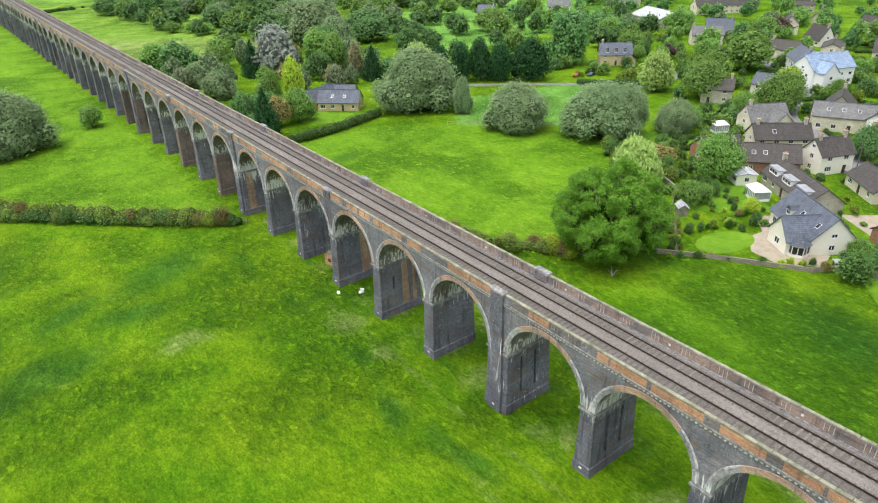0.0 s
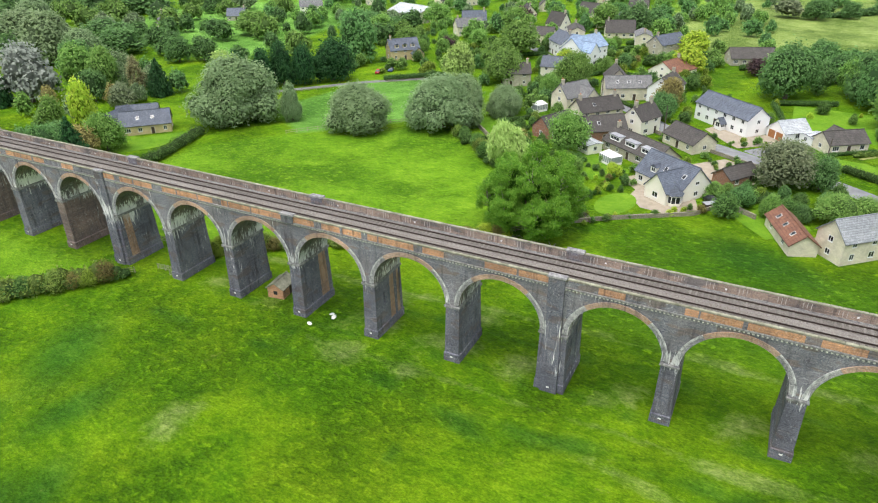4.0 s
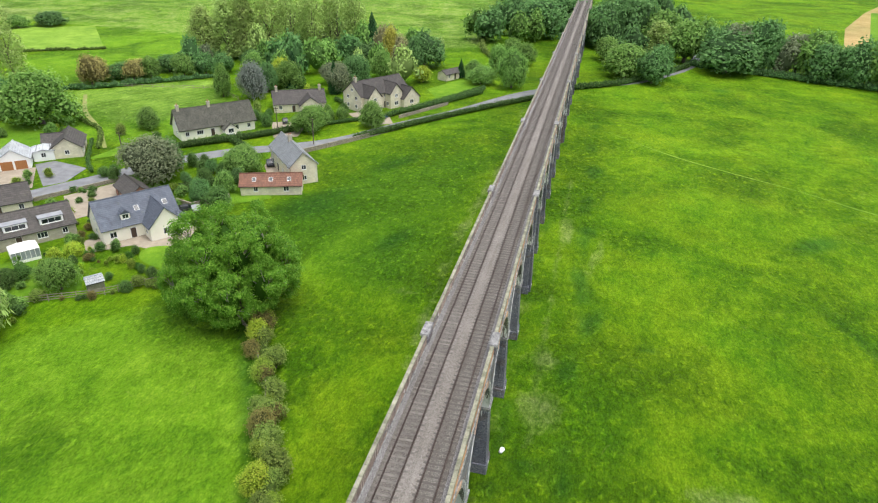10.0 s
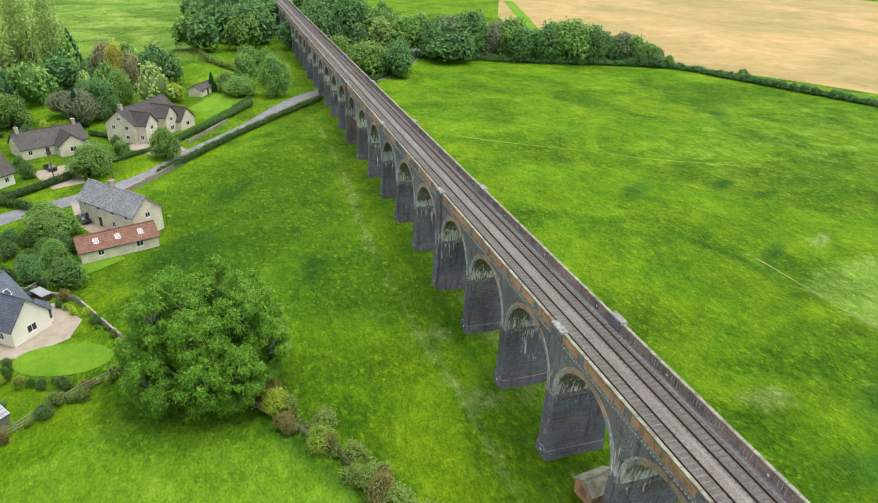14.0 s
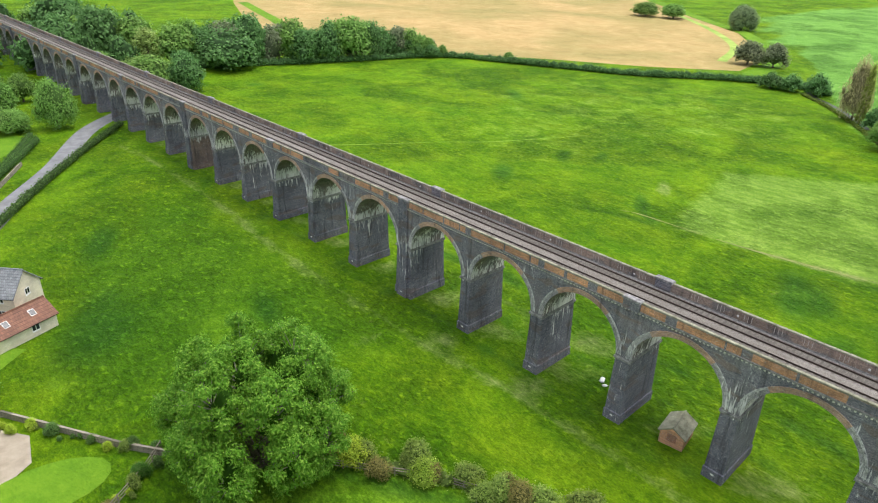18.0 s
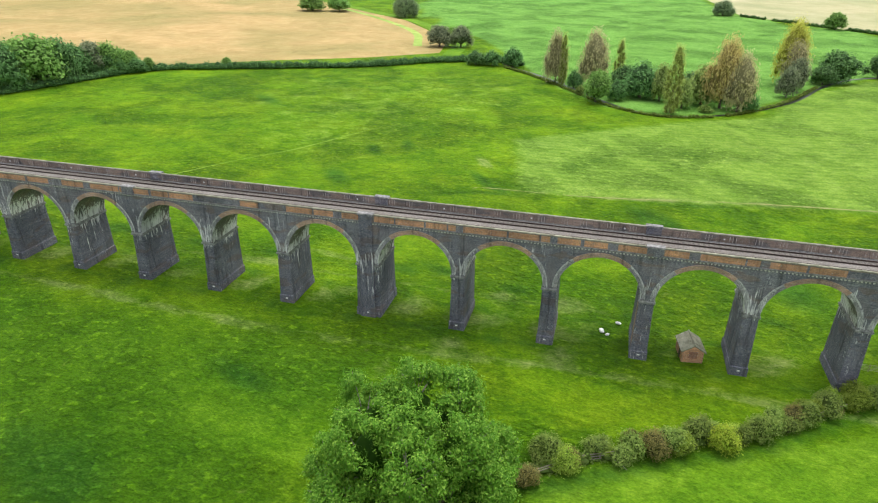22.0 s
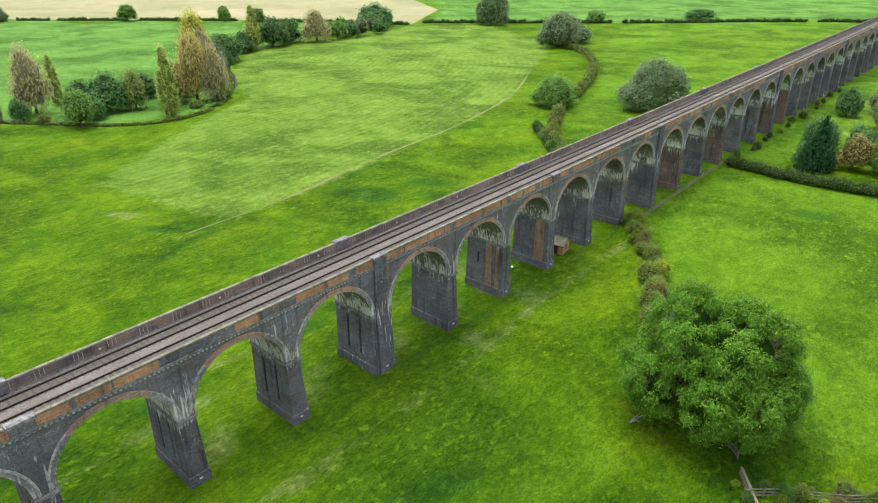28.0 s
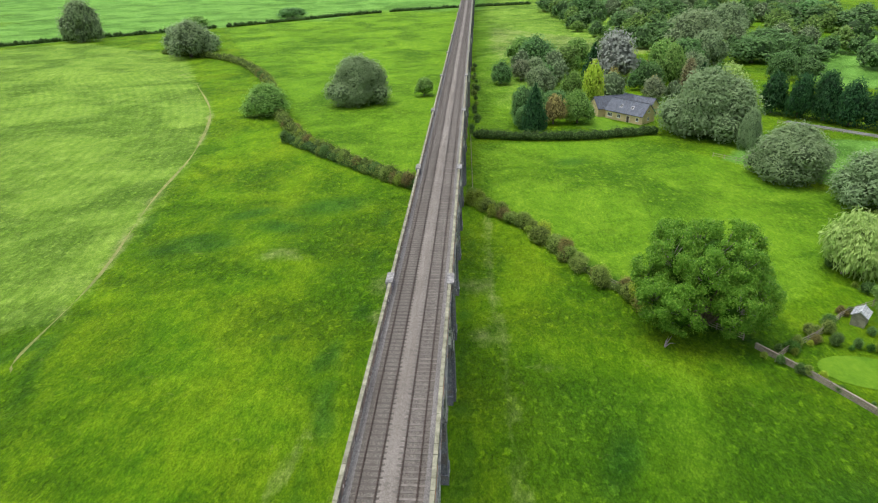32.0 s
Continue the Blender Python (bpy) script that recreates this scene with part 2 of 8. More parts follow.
def grass(name, dark, mid, light, straw, wisp=1.0, mott=0.06, dist=1.0, strawy=0.66, rows=0.0, rowdir=(1, 0), mowed=0.0):
    """Pasture: broad patches, tussocks and wisps laid over by the wind."""
    m = bpy.data.materials.new(name)
    t, bs = nodes_of(m)
    p = pos(t)
    broad = nz(t, p, mott * 0.35, 3.0, 0.55, 0.4)
    patch = nz(t, p, mott * 2.2, 5.0, 0.65, 0.5)
    tuss = nz(t, pos(t, (1.0, 0.55, 1)), 0.55 * wisp, 5.0, 0.7, 0.9 * dist)
    fine = nz(t, pos(t, (1.0, 0.45, 1)), 2.6 * wisp, 4.0, 0.75, 0.6 * dist)
    f = fmath(t, "ADD", fmath(t, "MULTIPLY", patch, 0.42), fmath(t, "ADD", fmath(t, "MULTIPLY", tuss, 0.33), fmath(t, "MULTIPLY", fine, 0.25)))
    c = ramp(t, f, [(0.36, dark), (0.49, mid), (0.62, light)])
    c = mix(t, 1.0, c, ramp(t, broad, [(0.35, (0.80, 0.86, 0.8)), (0.65, (1.2, 1.10, 1.2))]), "MULTIPLY")
    s2 = nz(t, pos(t, (1, 1, 1)), 0.16, 6.0, 0.75, 0.6)
    c = mix(t, ramp(t, s2, [(strawy, (0, 0, 0)), (strawy + 0.12, (0.7, 0.7, 0.7))]), c, straw)
    if rows:
        w = t.nodes.new("ShaderNodeTexWave")
        w.inputs["Scale"].default_value, w.inputs["Distortion"].default_value = rows, 1.5
        w.inputs["Detail"].default_value = 2.0
        mp = t.nodes.new("ShaderNodeMapping")
        mp.inputs["Rotation"].default_value = (0, 0, math.atan2(rowdir[1], rowdir[0]))
        t.links.new(p, mp.inputs[0])
        t.links.new(mp.outputs[0], w.inputs[0])
        c = mix(t, mowed, c, ramp(t, w.outputs[1], [(0.2, (0.84, 0.86, 0.8)), (0.8, (1.14, 1.1, 1.1))]), "MULTIPLY")
    t.links.new(c, bs.inputs["Base Color"])
    bs.inputs["Roughness"].default_value = 0.9
    bs.inputs["Specular IOR Level"].default_value = 0.12
    bump(t, bs, fmath(t, "ADD", fmath(t, "MULTIPLY", tuss, 1.4), fmath(t, "MULTIPLY", fine, 0.7)), 0.75, 0.35)
    return m


def pasture():
    """The open ground: five sorts of grass, blended at ragged edges by what grows where."""
    m = bpy.data.materials.new("pasture")
    t, bs = nodes_of(m)
    p = pos(t)
    broad = nz(t, p, 0.022, 3.0, 0.55, 0.4)
    patch = nz(t, p, 0.13, 5.0, 0.68, 0.6)
    tuss = nz(t, pos(t, (1.0, 0.5, 1)), 0.6, 5.0, 0.72, 1.2)
    fine = nz(t, pos(t, (1.0, 0.5, 1)), 3.2, 6.0, 0.85, 0.8)
    f = fmath(t, "ADD", fmath(t, "MULTIPLY", patch, 0.32), fmath(t, "ADD", fmath(t, "MULTIPLY", tuss, 0.34), fmath(t, "MULTIPLY", fine, 0.34)))
    A = t.nodes.new("ShaderNodeAttribute")
    A.attribute_name = "sward"
    B = t.nodes.new("ShaderNodeAttribute")
    B.attribute_name = "growth"
    sa, sb = t.nodes.new("ShaderNodeSeparateColor"), t.nodes.new("ShaderNodeSeparateColor")
    t.links.new(A.outputs["Color"], sa.inputs[0])
    t.links.new(B.outputs["Color"], sb.inputs[0])
    rag = fmath(t, "MULTIPLY", fmath(t, "SUBTRACT", fmath(t, "ADD", fmath(t, "MULTIPLY", patch, 0.6), fmath(t, "MULTIPLY", tuss, 0.4)), 0.5), 1.5)

    def weight(o, lo=0.32, hi=0.72):
        return ramp(t, fmath(t, "ADD", o, rag), [(lo, (0, 0, 0)), (hi, (1, 1, 1))])

    def tone(d, c, l):
        return ramp(t, f, [(0.385, d), (0.49, c), (0.60, l)])

    c = tone((0.050, 0.146, 0.002), (0.107, 0.238, 0.003), (0.204, 0.350, 0.008))
    yel = nz(t, p, 0.05, 4.0, 0.6, 0.5)
    c = mix(t, ramp(t, yel, [(0.42, (0, 0, 0)), (0.66, (0.7, 0.7, 0.7))]), c, tone((0.080, 0.159, 0.002), (0.150, 0.258, 0.004), (0.246, 0.360, 0.011)))
    rank = nz(t, pos(t, (1.0, 0.7, 1)), 0.085, 5.0, 0.62, 0.9)
    c = mix(t, ramp(t, rank, [(0.50, (0, 0, 0)), (0.66, (0.36, 0.36, 0.36))]), c, tone((0.032, 0.130, 0.003), (0.072, 0.215, 0.005), (0.145, 0.320, 0.011)))
    c = mix(t, weight(sa.outputs[2]), c, tone((0.078, 0.208, 0.007), (0.138, 0.296, 0.010), (0.218, 0.390, 0.022)))
    c = mix(t, weight(sb.outputs[0]), c, tone((0.11, 0.27, 0.035), (0.155, 0.345, 0.055), (0.21, 0.42, 0.085)))
    c = mix(t, weight(sb.outputs[2]), c, tone((0.036, 0.128, 0.004), (0.084, 0.215, 0.006), (0.170, 0.335, 0.013)))
    c = mix(t, weight(sa.outputs[0]), c, tone((0.115, 0.24, 0.020), (0.185, 0.33, 0.036), (0.285, 0.43, 0.078)))
    c = mix(t, fmath(t, "MULTIPLY", weight(sa.outputs[1], 0.30, 0.92), 0.8), c, tone((0.018, 0.085, 0.006), (0.038, 0.138, 0.010), (0.085, 0.215, 0.018)))
    c = mix(t, fmath(t, "MULTIPLY", weight(sb.outputs[1]), 0.8), c, tone((0.135, 0.205, 0.042), (0.230, 0.305, 0.082), (0.345, 0.395, 0.155)))
    c = mix(t, 1.0, c, ramp(t, broad, [(0.35, (0.93, 0.95, 0.93)), (0.65, (1.07, 1.04, 1.07))]), "MULTIPLY")
    # rough areas stand in tufts, the rest is even; long wind-laid streaks run over both
    rough = ramp(t, fmath(t, "ADD", nz(t, p, 0.034, 4.0, 0.6, 0.6), fmath(t, "MULTIPLY", sb.outputs[2], 0.22)), [(0.44, (0.12, 0.12, 0.12)), (0.60, (1, 1, 1))])
    warp = t.nodes.new("ShaderNodeVectorMath")
    warp.operation = "MULTIPLY_ADD"
    wn = t.nodes.new("ShaderNodeTexNoise")
    wn.inputs["Scale"].default_value, wn.inputs["Detail"].default_value = 0.7, 3.0
    t.links.new(p, wn.inputs["Vector"])
    t.links.new(wn.outputs["Color"], warp.inputs[0])
    warp.inputs[1].default_value = (2.2, 2.2, 0)
    t.links.new(pos(t, (1.0, 0.72, 1)), warp.inputs[2])
    clump = t.nodes.new("ShaderNodeTexVoronoi")
    clump.feature = "SMOOTH_F1"
    clump.inputs["Scale"].default_value, clump.inputs["Smoothness"].default_value = 0.75, 0.35
    clump.inputs["Detail"].default_value = 1.5
    t.links.new(warp.outputs[0], clump.inputs["Vector"])
    tuft = clump.outputs["Distance"]
    c = mix(t, rough, c, ramp(t, tuft, [(0.16, (1.12, 1.10, 1.12)), (0.40, (1.0, 1.0, 1.0)), (0.68, (0.52, 0.60, 0.48))]), "MULTIPLY")
    flow = t.nodes.new("ShaderNodeMapping")
    flow.inputs["Rotation"].default_value, flow.inputs["Scale"].default_value = (0, 0, 0.42), (1.0, 0.42, 1.0)
    t.links.new(p, flow.inputs[0])
    lay = nz(t, flow.outputs[0], 1.1, 6.0, 0.72, 1.4)
    c = mix(t, 0.9, c, ramp(t, lay, [(0.33, (0.76, 0.80, 0.74)), (0.5, (1.0, 1.0, 1.0)), (0.67, (1.22, 1.18, 1.22))]), "MULTIPLY")
    tips = nz(t, pos(t, (1.0, 0.6, 1)), 4.2, 3.0, 0.7, 0.5)
    c = mix(t, 0.8, c, ramp(t, tips, [(0.33, (0.66, 0.70, 0.64)), (0.5, (1.0, 1.0, 1.0)), (0.67, (1.36, 1.30, 1.34))]), "MULTIPLY")
    blade = nz(t, pos(t, (1.0, 0.45, 1)), 1.5, 4.0, 0.75, 1.6)
    c = mix(t, fmath(t, "ADD", fmath(t, "MULTIPLY", rough, 0.6), 0.3), c, ramp(t, blade, [(0.34, (0.62, 0.68, 0.58)), (0.5, (1.0, 1.0, 1.0)), (0.66, (1.3, 1.24, 1.3))]), "MULTIPLY")
    C = t.nodes.new("ShaderNodeAttribute")
    C.attribute_name = "rows"
    sc = t.nodes.new("ShaderNodeSeparateColor")
    t.links.new(C.outputs["Color"], sc.inputs[0])
    swath = fmath(t, "SINE", fmath(t, "ADD", fmath(t, "MULTIPLY", sc.outputs[0], 2.1), fmath(t, "MULTIPLY", patch, 2.5)))
    c = mix(t, fmath(t, "MULTIPLY", weight(sa.outputs[0]), 0.42), c, ramp(t, fmath(t, "ADD", fmath(t, "MULTIPLY", swath, 0.5), 0.5), [(0.0, (0.80, 0.84, 0.78)), (1.0, (1.16, 1.12, 1.16))]), "MULTIPLY")
    st = nz(t, p, 0.3, 6.0, 0.8, 0.8)
    c = mix(t, ramp(t, st, [(0.62, (0, 0, 0)), (0.78, (0.55, 0.55, 0.55))]), c, (0.30, 0.32, 0.09))
    t.links.new(c, bs.inputs["Base Color"])
    bs.inputs["Roughness"].default_value = 0.9
    bs.inputs["Specular IOR Level"].default_value = 0.1
    bump(t, bs, fmath(t, "ADD", fmath(t, "MULTIPLY", tuss, 1.6), fmath(t, "ADD", fmath(t, "MULTIPLY", fine, 0.9), fmath(t, "MULTIPLY", fmath(t, "MULTIPLY", tuft, rough), -2.2))), 0.9, 0.4)
    return m


M_GRASS = pasture()
G_S = (0.30, 0.31, 0.09)
M_MEADOW = grass("meadow_grass", (0.10, 0.22, 0.02), (0.17, 0.31, 0.03), (0.26, 0.41, 0.06), G_S, 0.8, 0.05)
M_HAY = grass("pale_cut_meadow", (0.18, 0.31, 0.05), (0.27, 0.40, 0.08), (0.38, 0.49, 0.14), (0.42, 0.42, 0.17), 0.7, 0.05)
M_LAWN = grass("lawn", (0.074, 0.185, 0.010), (0.116, 0.252, 0.013), (0.168, 0.311, 0.020), (0.210, 0.277, 0.032), 1.5, 0.1, 0.5, 0.74)
M_STUBBLE = grass("stubble", (0.29, 0.215, 0.08), (0.375, 0.29, 0.115), (0.45, 0.355, 0.155), (0.32, 0.30, 0.10), 0.6, 0.04, 1.0, 0.68, 0.5, (0.35, 1), 0.6)
M_PALESTUB = grass("pale_stubble", (0.33, 0.33, 0.16), (0.39, 0.38, 0.2), (0.44, 0.42, 0.24), (0.28, 0.36, 0.12), 0.5, 0.03, 1.0, 0.6)


SHADE_CORE = {}


def leaves(name, a, b, c, rnd=0.35, rough=0.65, inner=False, thin=0.4):
    """Foliage: each leaf clump takes its own tone, each plant its own cast."""
    m = bpy.data.materials.new(name)
    t, bs = nodes_of(m)
    col = ramp(t, island(t), [(0.0, a), (0.55, b), (1.0, c)])
    h = t.nodes.new("ShaderNodeHueSaturation")
    r = objrand(t)
    t.links.new(fmath(t, "ADD", fmath(t, "MULTIPLY", r, rnd), 1 - rnd / 2), h.inputs["Value"])
    t.links.new(fmath(t, "ADD", fmath(t, "MULTIPLY", r, 0.014), 0.497), h.inputs["Hue"])
    t.links.new(col, h.inputs["Color"])
    t.links.new(h.outputs[0], bs.inputs["Base Color"])
    bs.inputs["Roughness"].default_value = rough
    bs.inputs["Specular IOR Level"].default_value = 0.2
    tr = t.nodes.new("ShaderNodeBsdfTranslucent")
    t.links.new(h.outputs[0], tr.inputs[0])
    ad = t.nodes.new("ShaderNodeMixShader")
    ad.inputs[0].default_value = thin
    t.links.new(bs.outputs[0], ad.inputs[1])
    t.links.new(tr.outputs[0], ad.inputs[2])
    t.links.new(ad.outputs[0], t.nodes["Material Output"].inputs[0])
    # half-dark copy for the cores: shade among the leaves, given as colour
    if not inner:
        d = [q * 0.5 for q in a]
        SHADE_CORE[m.name] = leaves(name + "_inner_shade", d, [q * 1.15 for q in d], [q * 1.3 for q in d], rnd, rough, True)
    return m


L_DARK = leaves("leaves_dark_green", (0.104, 0.218, 0.066), (0.146, 0.288, 0.088), (0.205, 0.368, 0.118))
L_MID = leaves("leaves_mid_green", (0.156, 0.292, 0.060), (0.214, 0.370, 0.080), (0.290, 0.458, 0.112))
L_WILLOW = leaves("leaves_grey_willow", (0.205, 0.300, 0.138), (0.255, 0.355, 0.168), (0.305, 0.410, 0.205), 0.15)
L_ASH = leaves("leaves_ash", (0.074, 0.195, 0.012), (0.138, 0.300, 0.020), (0.260, 0.430, 0.050), 0.05, thin=0.25)
L_CEDAR = leaves("needles_blue_grey", (0.17, 0.20, 0.17), (0.23, 0.265, 0.225), (0.32, 0.35, 0.31), 0.1)
L_GREYASH = leaves("leaves_grey_brown", (0.18, 0.225, 0.12), (0.24, 0.285, 0.155), (0.32, 0.36, 0.21), 0.1)
L_TAN = leaves("leaves_tan_poplar", (0.500, 0.453, 0.237), (0.581, 0.520, 0.281), (0.661, 0.594, 0.326), 0.15)
L_GOLD = leaves("leaves_gold_poplar", (0.529, 0.520, 0.085), (0.609, 0.592, 0.110), (0.690, 0.676, 0.150), 0.1)
L_RUST = leaves("leaves_rust_poplar", (0.572, 0.452, 0.176), (0.650, 0.520, 0.209), (0.728, 0.594, 0.264), 0.1)
L_OLIVE = leaves("leaves_olive_poplar", (0.425, 0.495, 0.112), (0.510, 0.585, 0.143), (0.629, 0.702, 0.188), 0.15)
L_WEED = leaves("leaves_nettle", (0.060, 0.165, 0.020), (0.085, 0.215, 0.026), (0.125, 0.275, 0.036), 0.3)
L_THORN = leaves("leaves_thorn", (0.20, 0.30, 0.035), (0.28, 0.38, 0.045), (0.38, 0.47, 0.075), 0.45)
L_SILVER = leaves("leaves_silver", (0.33, 0.375, 0.315), (0.38, 0.42, 0.36), (0.43, 0.47, 0.41), 0.2)
L_YELLOW = leaves("leaves_yellow_green", (0.327, 0.462, 0.041), (0.435, 0.570, 0.053), (0.534, 0.588, 0.075))
L_AUTUMN = leaves("leaves_autumn", (0.310, 0.270, 0.098), (0.402, 0.351, 0.121), (0.506, 0.448, 0.167))
L_OCHRE = leaves("leaves_ochre_poplar", (0.36, 0.345, 0.17), (0.42, 0.40, 0.20), (0.49, 0.46, 0.24), 0.2)
L_POPLAR = leaves("leaves_poplar", (0.310, 0.425, 0.115), (0.380, 0.494, 0.144), (0.460, 0.575, 0.190))
L_CONIFER = leaves("needles_dark", (0.031, 0.101, 0.032), (0.042, 0.128, 0.039), (0.062, 0.159, 0.047), 0.25)
L_PURPLE = leaves("leaves_purple", (0.093, 0.057, 0.062), (0.120, 0.075, 0.075), (0.156, 0.102, 0.093))
L_HEDGE = leaves("leaves_hedge", (0.089, 0.176, 0.041), (0.120, 0.225, 0.053), (0.165, 0.279, 0.071))
L_RUSTBUSH = leaves("leaves_hawthorn_berry", (0.165, 0.165, 0.050), (0.235, 0.200, 0.065), (0.30, 0.25, 0.085), 0.4)
L_HEDGEB = leaves("leaves_bramble", (0.172, 0.258, 0.050), (0.236, 0.330, 0.065), (0.333, 0.420, 0.100))
M_BARK = simple("bark", (0.07, 0.055, 0.04), (0.17, 0.145, 0.115), 4.0, 0.95, fine=14.0)
M_DEAD = simple("dead_wood", (0.2, 0.18, 0.15), (0.36, 0.33, 0.29), 4.0, 0.9)


# ---------------------------------------------------------------- mesh helpers


def gz(x, y):
    """The ground falls gently to the north."""
    return 0.4 - 0.010 * (y - 46.0)


class Shape:
    """Gathers vertices and faces (with a material slot each) for one mesh."""

    def __init__(self):
        self.v, self.f, self.m = [], [], []

    def quad(self, *p, m=0):
        n = len(self.v)
        self.v += [tuple(q) for q in p]
        self.f.append(tuple(range(n, n + len(p))))
        self.m.append(m)

    def hexa(self, c, m=0):
        """Eight corners: four below, then four above, both anticlockwise."""
        n = len(self.v)
        self.v += [tuple(q) for q in c]
        for a in ((3, 2, 1, 0), (4, 5, 6, 7), (0, 1, 5, 4), (1, 2, 6, 5), (2, 3, 7, 6), (3, 0, 4, 7)):
            self.f.append(tuple(n + i for i in a))
            self.m.append(m)

    def box(self, x0, x1, y0, y1, z0, z1, m=0, top=0.0):
        """A box; top: how far the upper face is drawn in on each side."""
        e = top
        self.hexa([(x0, y0, z0), (x1, y0, z0), (x1, y1, z0), (x0, y1, z0),
                   (x0 + e, y0 + e, z1), (x1 - e, y0 + e, z1), (x1 - e, y1 - e, z1), (x0 + e, y1 - e, z1)], m)

    def tube(self, pts, radii, n=7, m=0):
        """A tapered limb through points."""
        base = len(self.v)
        for i, (p, r) in enumerate(zip(pts, radii)):
            a = Vector(pts[min(i + 1, len(pts) - 1)]) - Vector(pts[max(i - 1, 0)])
            a.normalize()
            u = a.orthogonal().normalized()
            w = a.cross(u)
            for k in range(n):
                t = 2 * math.pi * k / n
                q = Vector(p) + (u * math.cos(t) + w * math.sin(t)) * r
                self.v.append(tuple(q))
        for i in range(len(pts) - 1):
            for k in range(n):
                a, b = base + i * n + k, base + i * n + (k + 1) % n
                self.f.append((a, b, b + n, a + n))
                self.m.append(m)
        self.f.append(tuple(base + (len(pts) - 1) * n + k for k in range(n)))
        self.m.append(m)
        return self

    def mesh(self, name, *mats):
        me = bpy.data.meshes.new(name)
        me.from_pydata(self.v, [], self.f)
        for m in mats:
            me.materials.append(m)
        if len(mats) > 1:
            me.polygons.foreach_set("material_index", self.m)
        me.update()
        return me


def put(name, me, parent=None, label="", at=None):
    ob = new(name, me)
    if parent is not None:
        ob.parent = parent
    if at is not None:
        ob.matrix_basis = at
    if label:
        tagged(ob, label)
    return ob


def thing(name, label, category, at=None, group="", kind=""):
    ob = new(name)
    if at is not None:
        ob.matrix_basis = at
    return tagged(ob, label, category, group, kind)


def fast_mesh(name, verts, quads, *mats):
    """A mesh of quads from arrays."""
    me = bpy.data.meshes.new(name)
    nv, nq = len(verts), len(quads)
    me.vertices.add(nv)
    me.vertices.foreach_set("co", np.asarray(verts, np.float32).ravel())
    me.loops.add(nq * 4)
    me.loops.foreach_set("vertex_index", np.asarray(quads, np.int32).ravel())
    me.polygons.add(nq)
    me.polygons.foreach_set("loop_start", np.arange(0, nq * 4, 4, dtype=np.int32))
    me.update(calc_edges=True)
    for m in mats:
        me.materials.append(m)
    return me


# ---------------------------------------------------------------- ground
def sheet(name, pts, mat, lift, label="", category="field"):
    """A flat piece of land, laid a little above the ground."""
    s = Shape()
    s.quad(*[(x, y, gz(x, y) + lift) for x, y in pts])
    ob = put(name, s.mesh(name, mat))
    return tagged(ob, label, category, kind="structure")


def ribbon(name, pts, width, mat, lift, label, category, thick=0.0):
    """A strip of even or given width along a line."""
    s = Shape()
    w = list(width) if isinstance(width, (list, tuple)) else [width] * 2
    w = np.interp(np.linspace(0, 1, len(pts)), np.linspace(0, 1, len(w)), w)
    L = []
    for i, p in enumerate(pts):
        d = Vector(pts[min(i + 1, len(pts) - 1)]) - Vector(pts[max(i - 1, 0)])
        n = Vector((-d.y, d.x)).normalized() * w[i] / 2
        a, b = (p[0] + n.x, p[1] + n.y), (p[0] - n.x, p[1] - n.y)
        L.append(((*a, gz(*a) + lift), (*b, gz(*b) + lift)))
    for (a, b), (c, d) in zip(L, L[1:]):
        s.quad(a, b, d, c)
    ob = put(name, s.mesh(name, mat))
    return tagged(ob, label, category, kind="structure")


def smooth(pts, n=6):
    """A curve through points."""
    P = [Vector(p) for p in pts]
    P = [P[0] * 2 - P[1], *P, P[-1] * 2 - P[-2]]
    out = []
    for i in range(1, len(P) - 2):
        a, b, c, d = P[i - 1:i + 3]
        for k in range(n):
            t = k / n
            q = 0.5 * (2 * b + (c - a) * t + (2 * a - 5 * b + 4 * c - d) * t * t + (3 * b - a - 3 * c + d) * t ** 3)
            out.append(tuple(q))
    out.append(tuple(P[-2]))
    return out


def inside(px, py, poly, soft):
    """About 1 inside a polygon and 0 outside, over a soft rim."""
    n, d = len(poly), np.full(px.shape, 1e9)
    odd = np.zeros(px.shape, bool)
    for i in range(n):
        (x0, y0), (x1, y1) = poly[i], poly[(i + 1) % n]
        dx, dy = x1 - x0, y1 - y0
        t = np.clip(((px - x0) * dx + (py - y0) * dy) / (dx * dx + dy * dy), 0, 1)
        d = np.minimum(d, np.hypot(px - x0 - t * dx, py - y0 - t * dy))
        if y0 != y1:
            odd ^= ((y0 > py) != (y1 > py)) & (px < dx * (py - y0) / dy + x0)
    return np.clip(0.5 + np.where(odd, d, -d) / (2 * soft), 0, 1)


def blob(px, py, x, y, a, b, turn):
    c, s = math.cos(radians(turn)), math.sin(radians(turn))
    u, v = (px - x) * c + (py - y) * s, -(px - x) * s + (py - y) * c
    return np.clip(1.25 - np.hypot(u / a, v / b) * 0.75, 0, 1)


gxs = np.concatenate([[-3000, -1000, -700, -560, -460, -400, -340], np.arange(-290, -120, 6.0), np.arange(-120, -40, 2.5), np.arange(-40, 116, 1.6), np.arange(116, 140, 2.5), np.arange(140, 290, 6.0), [300, 340, 420, 600, 1000, 3000]])
gys = np.concatenate([[-3000, -1000, -600, -460, -380], np.arange(-320, -70, 7.0), np.arange(-70, -20, 2.5), np.arange(-20, 150, 1.6), np.arange(150, 265, 2.5), np.arange(265, 470, 7.0), [480, 540, 620, 800, 1200, 3000]])
PX, PY = [q.ravel() for q in np.meshgrid(gxs, gys)]
